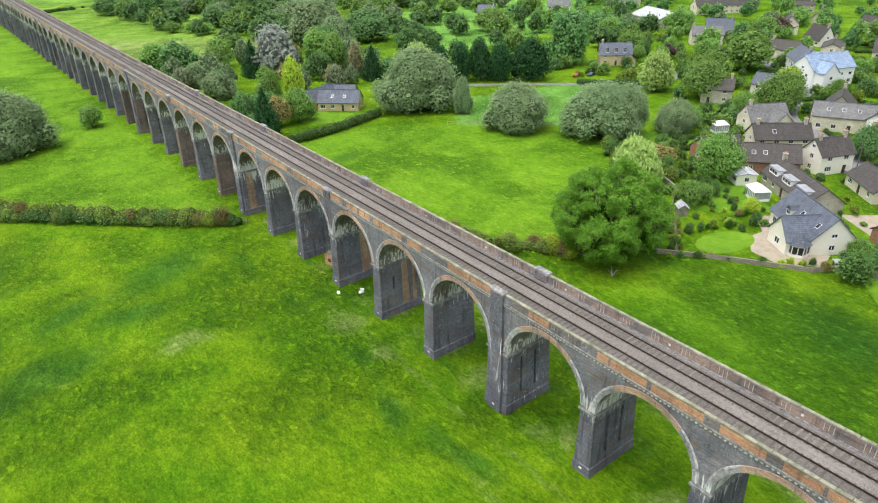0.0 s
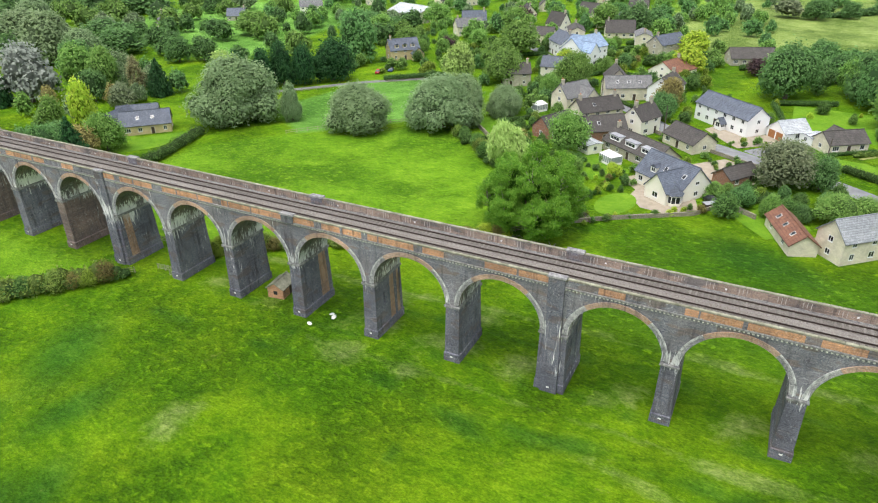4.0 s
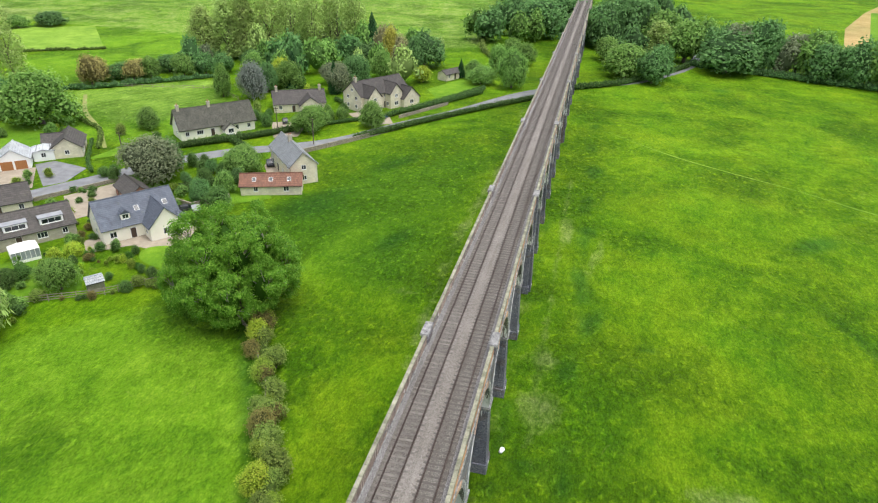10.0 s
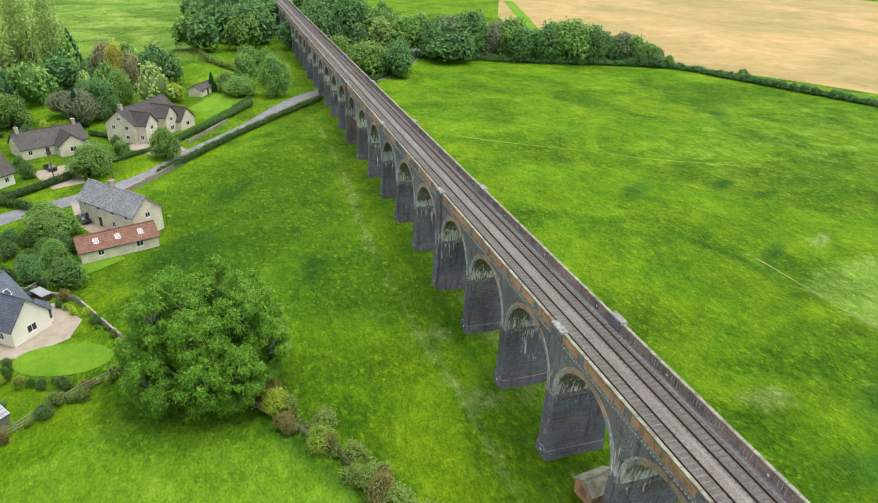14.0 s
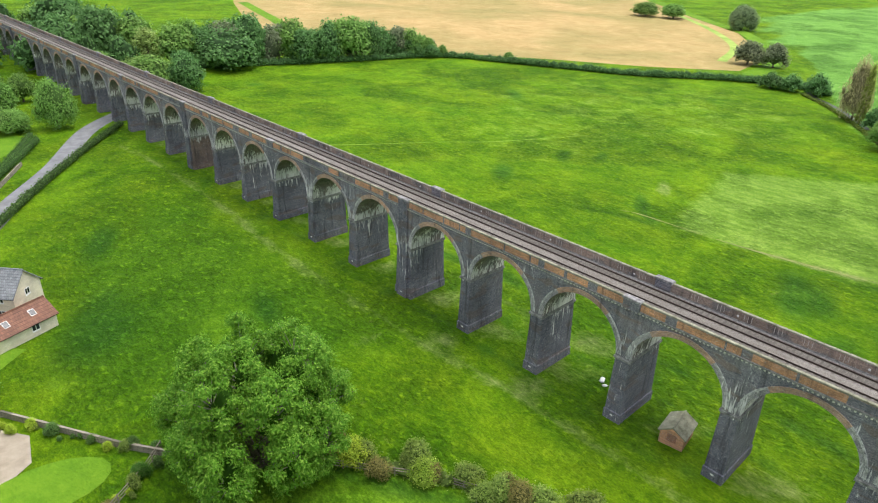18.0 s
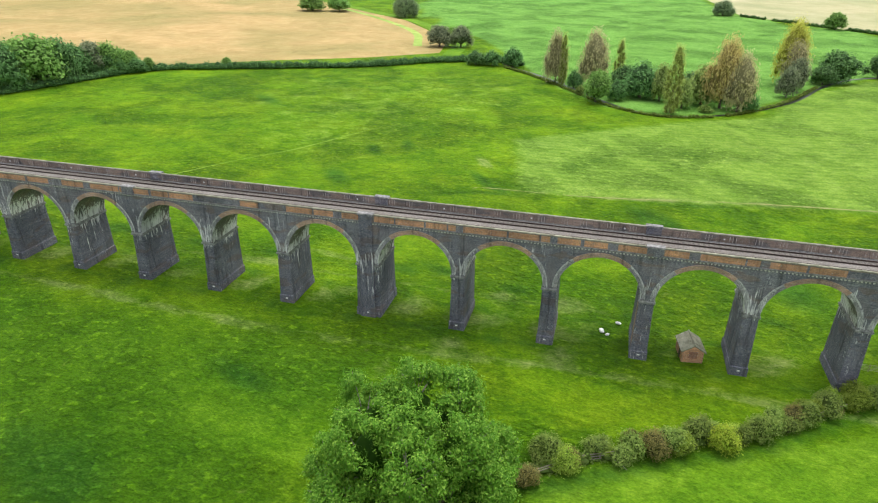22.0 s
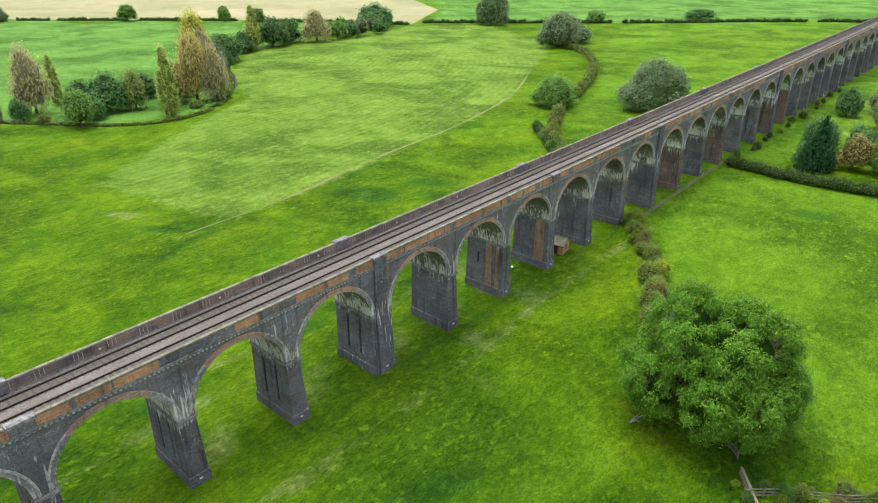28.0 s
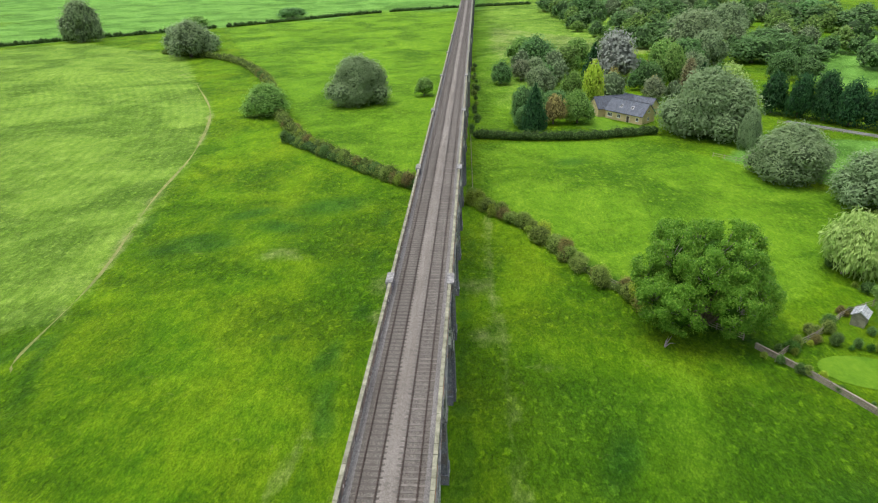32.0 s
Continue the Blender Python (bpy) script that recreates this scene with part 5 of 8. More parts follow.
def plant(kind, x, y, h, w):
    """A tree or shrub of that height and crown width; kinds have two or three shapes each."""
    mat, kw, label, cat = KINDS[kind]
    v = _turn.randrange(3 if kind in ("broad", "mid", "willow") else 2)
    if math.hypot(x - 70, y - 60) > 170:
        kw = dict(kw, count=int(min(kw["count"] * 0.4, 4000)), leaf=kw["leaf"] * (1.5 if kw["count"] > 5000 else 1.3))
        v += 10
    TREE_AT.append((x, y, w / 2))
    if (kind, v) not in _made:
        sd = 11 + 17 * list(KINDS).index(kind) + v
        _made[kind, v] = crown_mesh(kind + "_crown", mat, sd, **kw), trunk_mesh(kind + "_trunk", sd, 0.62, 0.028 if kind not in ("conifer", "poplar", "barepoplar") else 0.03)
    crown, trunk = _made[kind, v]
    w0 = w / 1.0
    ob = thing(NAMES.get(kind, "tree"), label, cat)
    ob.matrix_basis = Matrix.Translation((x, y, gz(x, y))) @ Matrix.Rotation(_turn.uniform(0, 6.28), 4, "Z") @ Matrix.Diagonal((w0, w0, h, 1))
    put("trunk", trunk, ob)
    put("crown", crown, ob)
    return ob


def hedge(name, pts, width, height, mat, label, lumpy=0.35, leaf=0.22, density=26, seed=1, gaps=0.0, lift=0.0):
    """A hedge along a line: a run of uneven mounds clothed in leaves."""
    rng = np.random.default_rng(seed)
    P = np.array(pts, float)
    seg = np.linalg.norm(np.diff(P, axis=0), axis=1)
    cum = np.concatenate([[0], np.cumsum(seg)])
    total, step = cum[-1], width * 0.26
    t = np.arange(0, total, step) + rng.uniform(-0.2, 0.2, len(np.arange(0, total, step))) * step
    t = np.clip(t, 0, total)
    if gaps:
        g = np.sin(t * 0.21 + seed) + np.sin(t * 0.083 + 2 * seed)
        t = t[g > -2 + gaps * 2]
    X, Y = np.interp(t, cum, P[:, 0]), np.interp(t, cum, P[:, 1])
    n = len(t)
    hh = height * (1 + lumpy * rng.uniform(-1, 1, n))
    X, Y = X + rng.normal(0, width * 0.10 * (lumpy + 0.05), n), Y + rng.normal(0, width * 0.10 * (lumpy + 0.05), n)
    r = width * 0.5 * (1 + lumpy * 0.6 * rng.uniform(-1, 1, n))
    cs = np.stack([X, Y, gz(X, Y) + hh * 0.42 + lift], 1)
    sq = (hh * 0.58 / r)
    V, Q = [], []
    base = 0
    # mounds under the leaves get the darker tone, standing for the hedge's inner shade
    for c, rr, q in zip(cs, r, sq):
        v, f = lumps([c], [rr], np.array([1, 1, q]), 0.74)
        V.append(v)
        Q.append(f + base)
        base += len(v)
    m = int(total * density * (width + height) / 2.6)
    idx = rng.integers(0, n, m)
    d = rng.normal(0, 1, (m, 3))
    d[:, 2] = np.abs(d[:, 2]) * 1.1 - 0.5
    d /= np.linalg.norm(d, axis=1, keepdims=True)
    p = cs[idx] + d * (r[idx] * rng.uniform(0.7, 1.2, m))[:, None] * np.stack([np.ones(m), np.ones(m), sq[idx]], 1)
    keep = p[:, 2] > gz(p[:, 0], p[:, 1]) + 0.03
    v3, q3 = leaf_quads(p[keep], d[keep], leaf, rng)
    return tagged(put(name, leaves_over_shade(name, np.concatenate(V), np.concatenate(Q), v3, q3, mat)), label, "hedge")


def clipped(pts, width, height, label="clipped dark green garden hedge", mat=None, seed=5):
    return hedge("hedge", pts, width, height, mat or L_HEDGE, label, 0.05, 0.16, 40, seed)




# trees, by where they stand
plant("broad", 91, 293, 15.1, 20.4)
plant("mid", 104, 285, 11.6, 14.8)
plant("willow", 88, 264, 9.7, 11.1)
plant("willow", 88, 239, 9.9, 13.6)
plant("conifer", 113, 266, 14.2, 10.8)
plant("silver", 121.3, 260.8, 21, 22)
plant("yellow", 103.2, 206.7, 17.0, 9.3)
plant("broad", 90, 201, 8.2, 13.9)
plant("mid", 141, 246, 17.4, 12.5)
plant("ochre", 144, 233, 14.0, 7.3)
plant("conifer", 146, 224, 12.6, 9.9)
plant("willow", 134.0, 174.9, 19.8, 29.0)
plant("yellowwillow", 143.0, 187.9, 19.0, 14.0)
plant("willow", 140, 159, 11.7, 6.8)
plant("willow", 141, 135, 13.2, 22.7)
plant("willow", 152, 113, 15.2, 22.0)
plant("willow", 158, 108, 14.6, 15.3)
plant("willow", 170, 100, 9.6, 13.1)
plant("yew", 164, 203, 14.1, 11.1)
plant("yew", 170, 197, 14.5, 11.0)
plant("yew", 176, 192, 16.0, 11.9)
plant("yew", 181, 186, 14.6, 11.0)
plant("yew", 190, 179, 16.2, 17.0)
plant("broad", 192, 264, 11.1, 12.6)
plant("broad", 199, 256, 11.0, 12.5)
plant("mid", 262, 282, 11.8, 24.2)
plant("broad", 223, 190, 21.2, 21.0)
plant("mid", 275, 210, 11.9, 15.0)
plant("willow", 165, 438, 14.0, 19.6)
plant("mid", 129, 428, 6.7, 11.8)
plant("mid", 138, 417, 6.7, 10.0)
plant("mid", 143, 405, 6.6, 10.5)
plant("willow", 169, 319, 22.2, 28.5)
plant("willow", 176, 371, 15.2, 21.6)
plant("broad", 195, 305, 11.9, 25.4)
plant("willow", 19, 219, 17.5, 25.0)
plant("mid", 42, 232, 7.1, 9.4)
plant("yellowwillow", 207, 134, 14.1, 13.4)
plant("mid", 210, 117, 12.4, 17.7)
plant("mid", 260, 129, 14.8, 22.7)
plant("mid", 210, 91, 13.2, 15.6)
plant("mid", 209, 97, 5.4, 8.9)
plant("mid", 270, 154, 7.8, 9.7)
plant("purple", 259, 165, 6.3, 9.1)
plant("mid", 318, 200, 12.1, 17.0)
plant("purple", 334, 157, 10.4, 19.2)
plant("mid", 146, 72, 11.3, 12.0)
plant("ash", 128, 67, 5.9, 6.6)
plant("autumn", 143, 88, 5.6, 12.4)
plant("broad", 185, 55, 8.4, 10.1)
plant("weeping", 130, 83, 11.1, 12.1)
plant("yellow", 251, 58, 10.5, 14.5)
plant("autumn", 197, 55, 10.1, 10.2)
plant("broad", 224, 23, 17.7, 20.4)
plant("broad", 229, -1, 16.3, 17.1)
plant("mid", 200, -9, 15.8, 22.2)
plant("barepoplar", 240, -42, 27, 10.5)
plant("autumn", 220, -57, 8.8, 12.1)
plant("broad", 214, -63, 5.9, 11.0)
plant("autumn", 210, -70, 6.5, 12.0)
plant("broad", 205, -79, 6.6, 12.0)
plant("broad", 201, -87, 7.8, 12.0)
plant("broad", 199, -94, 7.5, 12.1)
plant("cedar", 156, -53, 12.4, 10.5)
plant("greyash", 143, 21, 11.0, 14.5)
plant("mid", 146, 15, 8.0, 9.0)
plant("ash", 130.8, 65.9, 4.6, 5.2)
plant("gold", 134.1, 56.6, 3.0, 4.0)
plant("gold", 137, 58, 2.2, 3.2)
plant("conifer", 133, -68, 11.0, 5.0)
plant("conifer", 150, -72, 12.0, 8.0)
plant("broad", 144, 13, 7.9, 8.6)
plant("mid", 126, 10, 6.1, 10.3)
plant("mid", 128, 5, 5.5, 9.0)
plant("yellowwillow", 145, -25, 6.3, 9.7)
plant("mid", 124, -25, 7.5, 10.5)
plant("mid", 124, -31, 6.2, 9.7)
plant("mid", 108, -35, 7.9, 9.1)
plant("mid", 176, 73, 6.7, 7.1)
plant("broad", 293, 230, 9.7, 22.9)
plant("mid", 194, 93, 9.0, 9.3)
plant("mid", 228, 126, 12.5, 15.5)
plant("mid", 280, 158, 6.6, 9.4)
plant("broad", 288, 211, 8.8, 15.0)
plant("autumnY", 131, -117, 16.0, 10.7)
plant("conifer", 147, -150, 15.1, 8.2)
plant("broad", 114, -119, 14.9, 17.3)
plant("yellow", 108, -94, 6.1, 7.0)
plant("conifer", 96, -106, 6.8, 3.6)
plant("mid", 87, -99, 6.5, 13.0)
plant("mid", 75, -96, 14.5, 11.9)
plant("mid", 75, -136, 9.6, 10.3)
plant("mid", 151, -71, 9.7, 12.1)
plant("greyash", 132, -70, 10.3, 12.4)
plant("broad", 128, -77, 12.0, 11.8)
plant("broad", 138, -114, 9.2, 14.6)
plant("barepoplar", 192, -114, 30.7, 13.2)
plant("barepoplar", 183, -119, 30.8, 11.9)
plant("barepoplar", 173, -120, 31.2, 11.8)
plant("barepoplar", 165, -125, 31.7, 11.1)
plant("barepoplar", 156, -130, 31.8, 11.1)
plant("barepoplar", 149, -134, 31.9, 9.9)
plant("autumnY", 122, -113, 13.7, 9.5)
plant("broad", 76, -209, 18.5, 27.6)
plant("broad", 86, -221, 16.6, 19.1)
plant("broad", 68, -253, 18.6, 27.5)
plant("mid", 33, -142, 9.8, 22.8)
plant("mid", 42, -160, 10.3, 13.1)
plant("broad", 24, -121, 12.9, 14.2)
plant("broad", 44, -199, 20.5, 23.7)
plant("broad", 30, -193, 23.1, 26.2)
plant("mid", 18, -189, 18.8, 23.0)
plant("mid", 8, -167, 18.1, 24.2)
plant("broad", -7, -151, 16.6, 28.2)
plant("broad", -8, -165, 17.8, 18.6)
plant("broad", -21, -160, 21.0, 20.8)
plant("greyash", -35, -156, 16.3, 15.8)
plant("broad", -42, -146, 14.8, 17.7)
plant("broad", -53, -143, 18.1, 17.2)
plant("mid", -66, -141, 19.0, 24.1)
plant("broad", -75, -136, 14.5, 11.2)
plant("broad", -86, -137, 11.9, 13.2)
plant("broad", -94, -130, 8.6, 12.0)
plant("broad", -100, -123, 6.2, 9.6)
plant("mid", -106, -121, 5.9, 5.7)
plant("mid", -125, -94, 4.6, 6.1)
plant("broad", 28, -256, 26.3, 28.1)
plant("poplar", 20, -167, 16.8, 13.9)
plant("mid", 34, -127, 12.9, 19.4)
plant("broad", 21, -130, 13.0, 11.3)
plant("broad", 80, -235, 13.8, 39.6)
plant("greyash", -225, -20, 11.8, 17.3)
plant("greyash", -227, -8, 12.0, 14.6)
plant("willow", -362, -85, 16.7, 24.0)
plant("mid", -380, -147, 10.9, 24.7)
plant("mid", -374, -168, 10.8, 24.8)
plant("mid", -338, 294, 10.1, 15.8)
plant("willow", -495, 162, 12.7, 22.6)
plant("broad", -177, 30, 9.2, 11.4)
plant("broad", -176, 20, 7.4, 10.3)
plant("broad", -175, 12, 6.9, 10.3)
plant("broad", -249, 334, 16.0, 28.7)
plant("willow", -92, 330, 18.7, 26.8)
plant("mid", -11, 200, 11.2, 17.0)
plant("mid", -421, 232, 12.3, 16.4)
plant("mid", -356, 277, 12.0, 12.5)
plant("mid", -140, 460, 8.8, 18.4)
plant("broad", -91, 538, 7.3, 25.2)
plant("willow", -101, 350, 17.6, 32.9)
plant("willow", -190, 397, 25.5, 26.5)
plant("conifer", 81, 181, 14.0, 9.3)
plant("autumn", 88, 188, 9.8, 9.6)
plant("broad", 78, 183, 7.0, 8.2)
plant("mid", 96, 189, 11.0, 11.6)
plant("broad", 173, 528, 14.8, 34.3)
plant("broad", 150, 551, 13.5, 30.4)
plant("broad", 124, 566, 12.7, 25.8)
plant("broad", 198, 504, 16.2, 28.5)
plant("willow", 186, 363, 19.5, 32.0)
plant("willow", 215, 396, 21.1, 31.2)
plant("broad", 217, 342, 11.4, 31.3)
plant("broad", 225, 312, 7.0, 19.6)
plant("broad", 303, 480, 13.8, 38.9)
plant("broad", 303, 418, 15.2, 39.5)
for q in range(4):
    plant("barepoplar", 178 - 9.0 * q, -125 - 3.4 * q, 26 + (q * 5) % 7, 8.0)
for x, y, h, w in ((196, -108, 24, 15), (205, -104, 21, 14), (189, -111, 27, 13)):
    plant("poplar", x, y, h, w)
for q in range(7):
    plant("broad", 206 - 9.0 * q, -112 - 3.0 * q, 5 + q % 3, 9.5)
# trees round the paddocks behind the village
for kind, x, y, h, w in (("broad", 218.4, -1.8, 17.5, 14), ("cedar", 258, -30, 17, 10), ("broad", 218, -14, 11, 12.6), ("mid", 237, 5, 12, 10), ("broad", 234, 14, 11, 9), ("broad", 271, 12, 11, 10), ("broad", 280, 14, 10, 10), ("purple", 255, 34, 6.5, 10), ("mid", 358, -48, 13, 13.5),
                         ("broad", 240, -12, 13, 14), ("mid", 248, -22, 12, 13), ("broad", 253, 8, 11, 12), ("mid", 247, 22, 10, 11), ("broad", 262, -8, 10, 12), ("mid", 230, -24, 9, 10),
                         ("autumn", 217.7, -51.8, 11, 9.2), ("autumn", 209, -63, 7.5, 9), ("mid", 206, -69, 7.5, 8), ("mid", 195.5, -74, 8.3, 9.5), ("broad", 189.7, -79.4, 8, 9.5), ("broad", 184.7, -84, 7.5, 9.5), ("broad", 177, -92, 8, 10), ("mid", 172, -84, 9, 9),
                         ("yellow", 155.7, -74.8, 9.5, 11.7), ("mid", 166.7, -52.2, 11, 7), ("broad", 155.7, -62.9, 10, 9), ("greyash", 138.7, -79.5, 8, 10), ("broad", 132.7, -85.3, 10, 9), ("mid", 124.5, -93.3, 11, 10), ("goldpoplar", 127.3, -115, 17, 8), ("broad", 116.6, -113, 13, 9), ("mid", 84, -121, 10.6, 10), ("mid", 81.7, -147, 9, 11), ("mid", 91, -106, 7, 8), ("mid", 168.4, -14.2, 6.4, 7.4),
                         ("broad", 402, 15, 10.7, 15), ("broad", 410, -1, 9, 12), ("mid", 437, -32, 9, 19), ("greyash", 342, -128, 7, 18), ("broad", 321, -150, 7, 18), ("mid", 331, -139, 6, 12), ("broad", 352, -118, 7, 14), ("broad", 420, 12, 9, 14), ("mid", 455, -45, 9, 18), ("broad", 470, -60, 9, 18),
                         ("mid", 340, 113, 12.6, 17), ("broad", 333, 97, 14, 20), ("yellow", 287, 61, 10, 14.8), ("mid", 262, 187, 9, 13), ("mid", 340, 213, 9, 15), ("mid", 313, 153, 13, 18), ("mid", 333, 153, 7, 11), ("yellow", 235, 101, 9, 11), ("broad", 350, 90, 11, 16), ("broad", 365, 112, 10, 14),
                         ("mid", 96.7, 213, 13, 10), ("mid", 141.6, 261, 17, 17), ("broad", 79, 190, 12, 10), ("greyash", 82, 262, 9, 11), ("mid", 110, 296, 13, 14), ("willow", 150, 250, 14, 17), ("broad", 131, 240, 11, 12), ("greyash", 128, 222, 9, 10), ("broad", 158, 285, 14, 18), ("willow", 172, 300, 16, 20), ("broad", 73, 254, 10, 10), ("mid", 85, 305, 13, 16), ("mid", 106, 284, 8, 9)):
    plant(kind, x, y, h, w)
# trees along the river bend
for kind, x, y, h, w in (("tanpoplar", -141.8, 54, 22.5, 11.0), ("olivepoplar", -139.5, 57, 21.5, 5.0), ("tanpoplar", -141.5, 69.6, 23.9, 15.0), ("olivepoplar", -150, 80, 19, 6), ("mid", -111.5, 72.7, 12.1, 12.6),
                         ("broad", -126.4, 89, 14, 16.2), ("broad", -133, 82, 11, 11), ("olivepoplar", -102.6, 99.5, 24.2, 8.0), ("yellowwillow", -122, 96.3, 14.4, 9.5), ("yellowwillow", -121.5, 111.5, 15.3, 13), ("yellowwillow", -112, 104, 11, 8),
                         ("rustpoplar", -117.5, 118, 26.4, 15.0), ("tanpoplar", -113.4, 123.5, 21.6, 13.0), ("broad", -115.4, 127.1, 6.7, 8.7), ("goldpoplar", -176.9, 152.1, 27.8, 16.8), ("tanpoplar", -171, 153, 20, 13), ("greyash", -147.6, 146.6, 11.7, 9.8),
                         ("greyash", -160, 152, 14, 11), ("broad", -189.8, 175.2, 14, 18.8), ("broad", -182, 168, 9, 12), ("olivepoplar", -219.4, 211.4, 24.3, 10.0), ("olivepoplar", -214, 206, 15, 12), ("broad", -209.6, 198.3, 11.6, 13.4), ("broad", -219.2, 224.5, 16.3, 21.2),
                         ("tanpoplar", -214.8, 253, 19.6, 20), ("broad", -225.2, 240.3, 14.1, 18.2), ("broad", -135.4, 62.5, 7.5, 7.4), ("broad", -118, 80, 8, 9), ("bramble", -124, 66, 3.5, 6), ("bramble", -108, 112, 3.0, 6), ("mid", -130, 120, 8, 11), ("broad", -140, 108, 9, 13), ("broad", -145, 92, 8, 12)):
    plant(kind, x, y, h, w)


# the large many-stemmed ash in the paddock corner
def big_ash(x, y, h, w):
    """Steep boughs that lean out from the middle, each clothed in drooping sprays, with dark clefts between them."""
    ob = thing("ash_tree", "large spreading ash with steep leafy boughs and dark clefts between them", "tree", pose(x, y, gz(x, y)))
    rng = np.random.default_rng(91)
    boughs = [(0.0, 0.05, 0.66, 0.13, 0.33)]
    for i in range(6):
        boughs.append((i * 1.047 + 0.3 + rng.uniform(-0.15, 0.15), 0.22, 0.58 + rng.uniform(-0.05, 0.05), 0.125, 0.31))
    for i in range(9):
        boughs.append((i * 0.698 + rng.uniform(-0.15, 0.15), 0.335 + rng.uniform(-0.03, 0.02), 0.33 + rng.uniform(-0.07, 0.08), 0.118, 0.25))
    cs, rs, out, cores, corer = [], [], [], [], []
    for az, rr, zc, ra, rz in boughs:
        o = np.array([math.cos(az), math.sin(az), 0.0])
        c = o * rr * w + np.array([0, 0, zc * h])
        cores.append(c - o * 0.02 * w)
        corer.append(ra * w)
        m = 46
        u = rng.normal(0, 1, (m * 3, 3))
        u /= np.linalg.norm(u, axis=1, keepdims=True)
        u = u[(u @ (o * min(1.0, rr * 4) + np.array([0, 0, 0.75]))) > -0.25][:m]
        p = c + u * np.array([ra * w, ra * w, rz * h]) * rng.uniform(0.82, 1.06, (len(u), 1)) + o * (u[:, 2:3] * 0.05 * w)
        cs.append(p)
        rs.append(rng.uniform(0.55, 1.25, len(u)))
        out.append(u)
    cs, rs, out = np.concatenate(cs), np.concatenate(rs), np.concatenate(out)
    ok = cs[:, 2] > 0.9
    cs, rs, out = cs[ok], rs[ok], out[ok]
    n, N = len(cs), 150000
    # bough cores in the half-dark tone paint shade into the clefts
    V, Q = lumps(cores, corer, np.array([1, 1, 1.75]), 0.66)
    idx = rng.choice(n, N, p=rs ** 2 / np.sum(rs ** 2))
    d = rng.normal(0, 1, (N, 3)) + out[idx] * 0.7
    d /= np.linalg.norm(d, axis=1, keepdims=True)
    p = cs[idx] + d * (rs[idx] * np.clip(rng.normal(0.8, 0.3, N), 0.1, 1.75))[:, None] * np.array([1, 1, 0.85])
    keep = p[:, 2] > 0.25
    v, q = leaf_quads(p[keep], d[keep] + np.array([0, 0, 0.5]), 0.112, rng, 1.55, 0.35, 0.5)
    put("crown", leaves_over_shade("ash_crown", V, Q, v, q, L_ASH), ob)
    t = Shape()
    for az, rr, zc, ra, rz in boughs:
        o = Vector((math.cos(az), math.sin(az), 0))
        t.tube([o * 0.5 + Vector((0, 0, -0.3)), o * rr * w * 0.45 + Vector((0, 0, h * zc * 0.45)), o * rr * w + Vector((0, 0, h * (zc + 0.1)))], [0.4, 0.28, 0.08], 8)
    put("trunk", t.mesh("ash_trunk", M_BARK), ob)
    t, rs2 = Shape(), random.Random(4)
    for i in range(n):
        if rs2.random() < 0.4:
            c, u = Vector(cs[i]), Vector(out[i])
            t.tube([c - u * 2.2 + Vector((0, 0, -0.8)), c, c + u * rs[i] * 1.1], [0.07, 0.04, 0.012], 4)
    put("branches", t.mesh("ash_branches", M_DEAD), ob, "thin grey branches showing through the leaves").name = "branch_work"
    return ob


big_ash(97.2, 64.2, 17.4, 22.0)


# hedges and scrub
hedge("hedgerow", smooth([(-112, 342), (-70, 320), (-38, 277), (-18, 232), (-8, 201), (10, 166), (30, 142), (47, 126)]), 4.2, 3.2, L_HEDGEB, "overgrown hedgerow of thorn and bramble", 0.45, 0.26, 22, 2)
hedge("hedgerow", smooth([(5, 166), (19, 152), (33, 138), (49, 124)]), 3.4, 2.6, L_HEDGE, "dense dark hedgerow by the viaduct", 0.35, 0.22, 26, 3)
hedge("hedgerow", smooth([(63, 171), (81, 168.5), (98, 170), (118, 176)]), 4.2, 2.8, L_HEDGE, "thick green boundary hedge", 0.2, 0.22, 30, 5)
hedge("hedgerow", smooth([(6, -160), (-58, -137), (-104, -122), (-122, -92), (-148, -39), (-174, -8), (-185, 18), (-180, 34)]), 5.0, 3.0, L_DARK, "field hedge below the stubble", 0.3, 0.3, 16, 6)
hedge("hedgerow", smooth([(60, -88), (75, -70), (90, -50), (103, -31), (109, -22)]), 2.4, 1.9, L_HEDGE, "trimmed green roadside hedge", 0.12, 0.18, 34, 7)
hedge("hedgerow", smooth([(107, -46), (96, -65), (84, -90)]), 2.6, 2.0, L_HEDGE, "trimmed green roadside hedge", 0.12, 0.18, 34, 8)
hedge("hedgerow", smooth([(107, -316), (104, -209), (99, -170), (93, -152), (80, -129)]), 3.0, 2.2, L_HEDGEB, "field hedge curving over the hill", 0.3, 0.3, 14, 9)
hedge("hedgerow", smooth([(8, -155), (18, -138), (34, -116), (52, -101)]), 3.0, 2.4, L_HEDGE, "roadside hedge by the arches", 0.25, 0.22, 26, 10)
hedge("hedgerow", smooth([(-490, 176), (-364, 283), (-236, 356)]), 4.0, 2.2, L_HEDGE, "low hedge between far fields", 0.5, 0.4, 8, 11, 0.3)
hedge("hedgerow", smooth([(-236, 372), (-120, 470), (-7, 577), (120, 640)]), 4.0, 2.4, L_HEDGE, "low hedge between far fields", 0.5, 0.4, 8, 12, 0.2)


hedge("reed_bank", smooth([(-172, 27), (-156, 42), (-129.5, 61.5), (-106, 78), (-95.8, 96), (-104.5, 119), (-136, 144.5), (-174, 164)]), 2.2, 0.9, L_THORN, "fringe of reeds and rank grass on the river bank", 0.6, 0.2, 16, 41, 0.1)


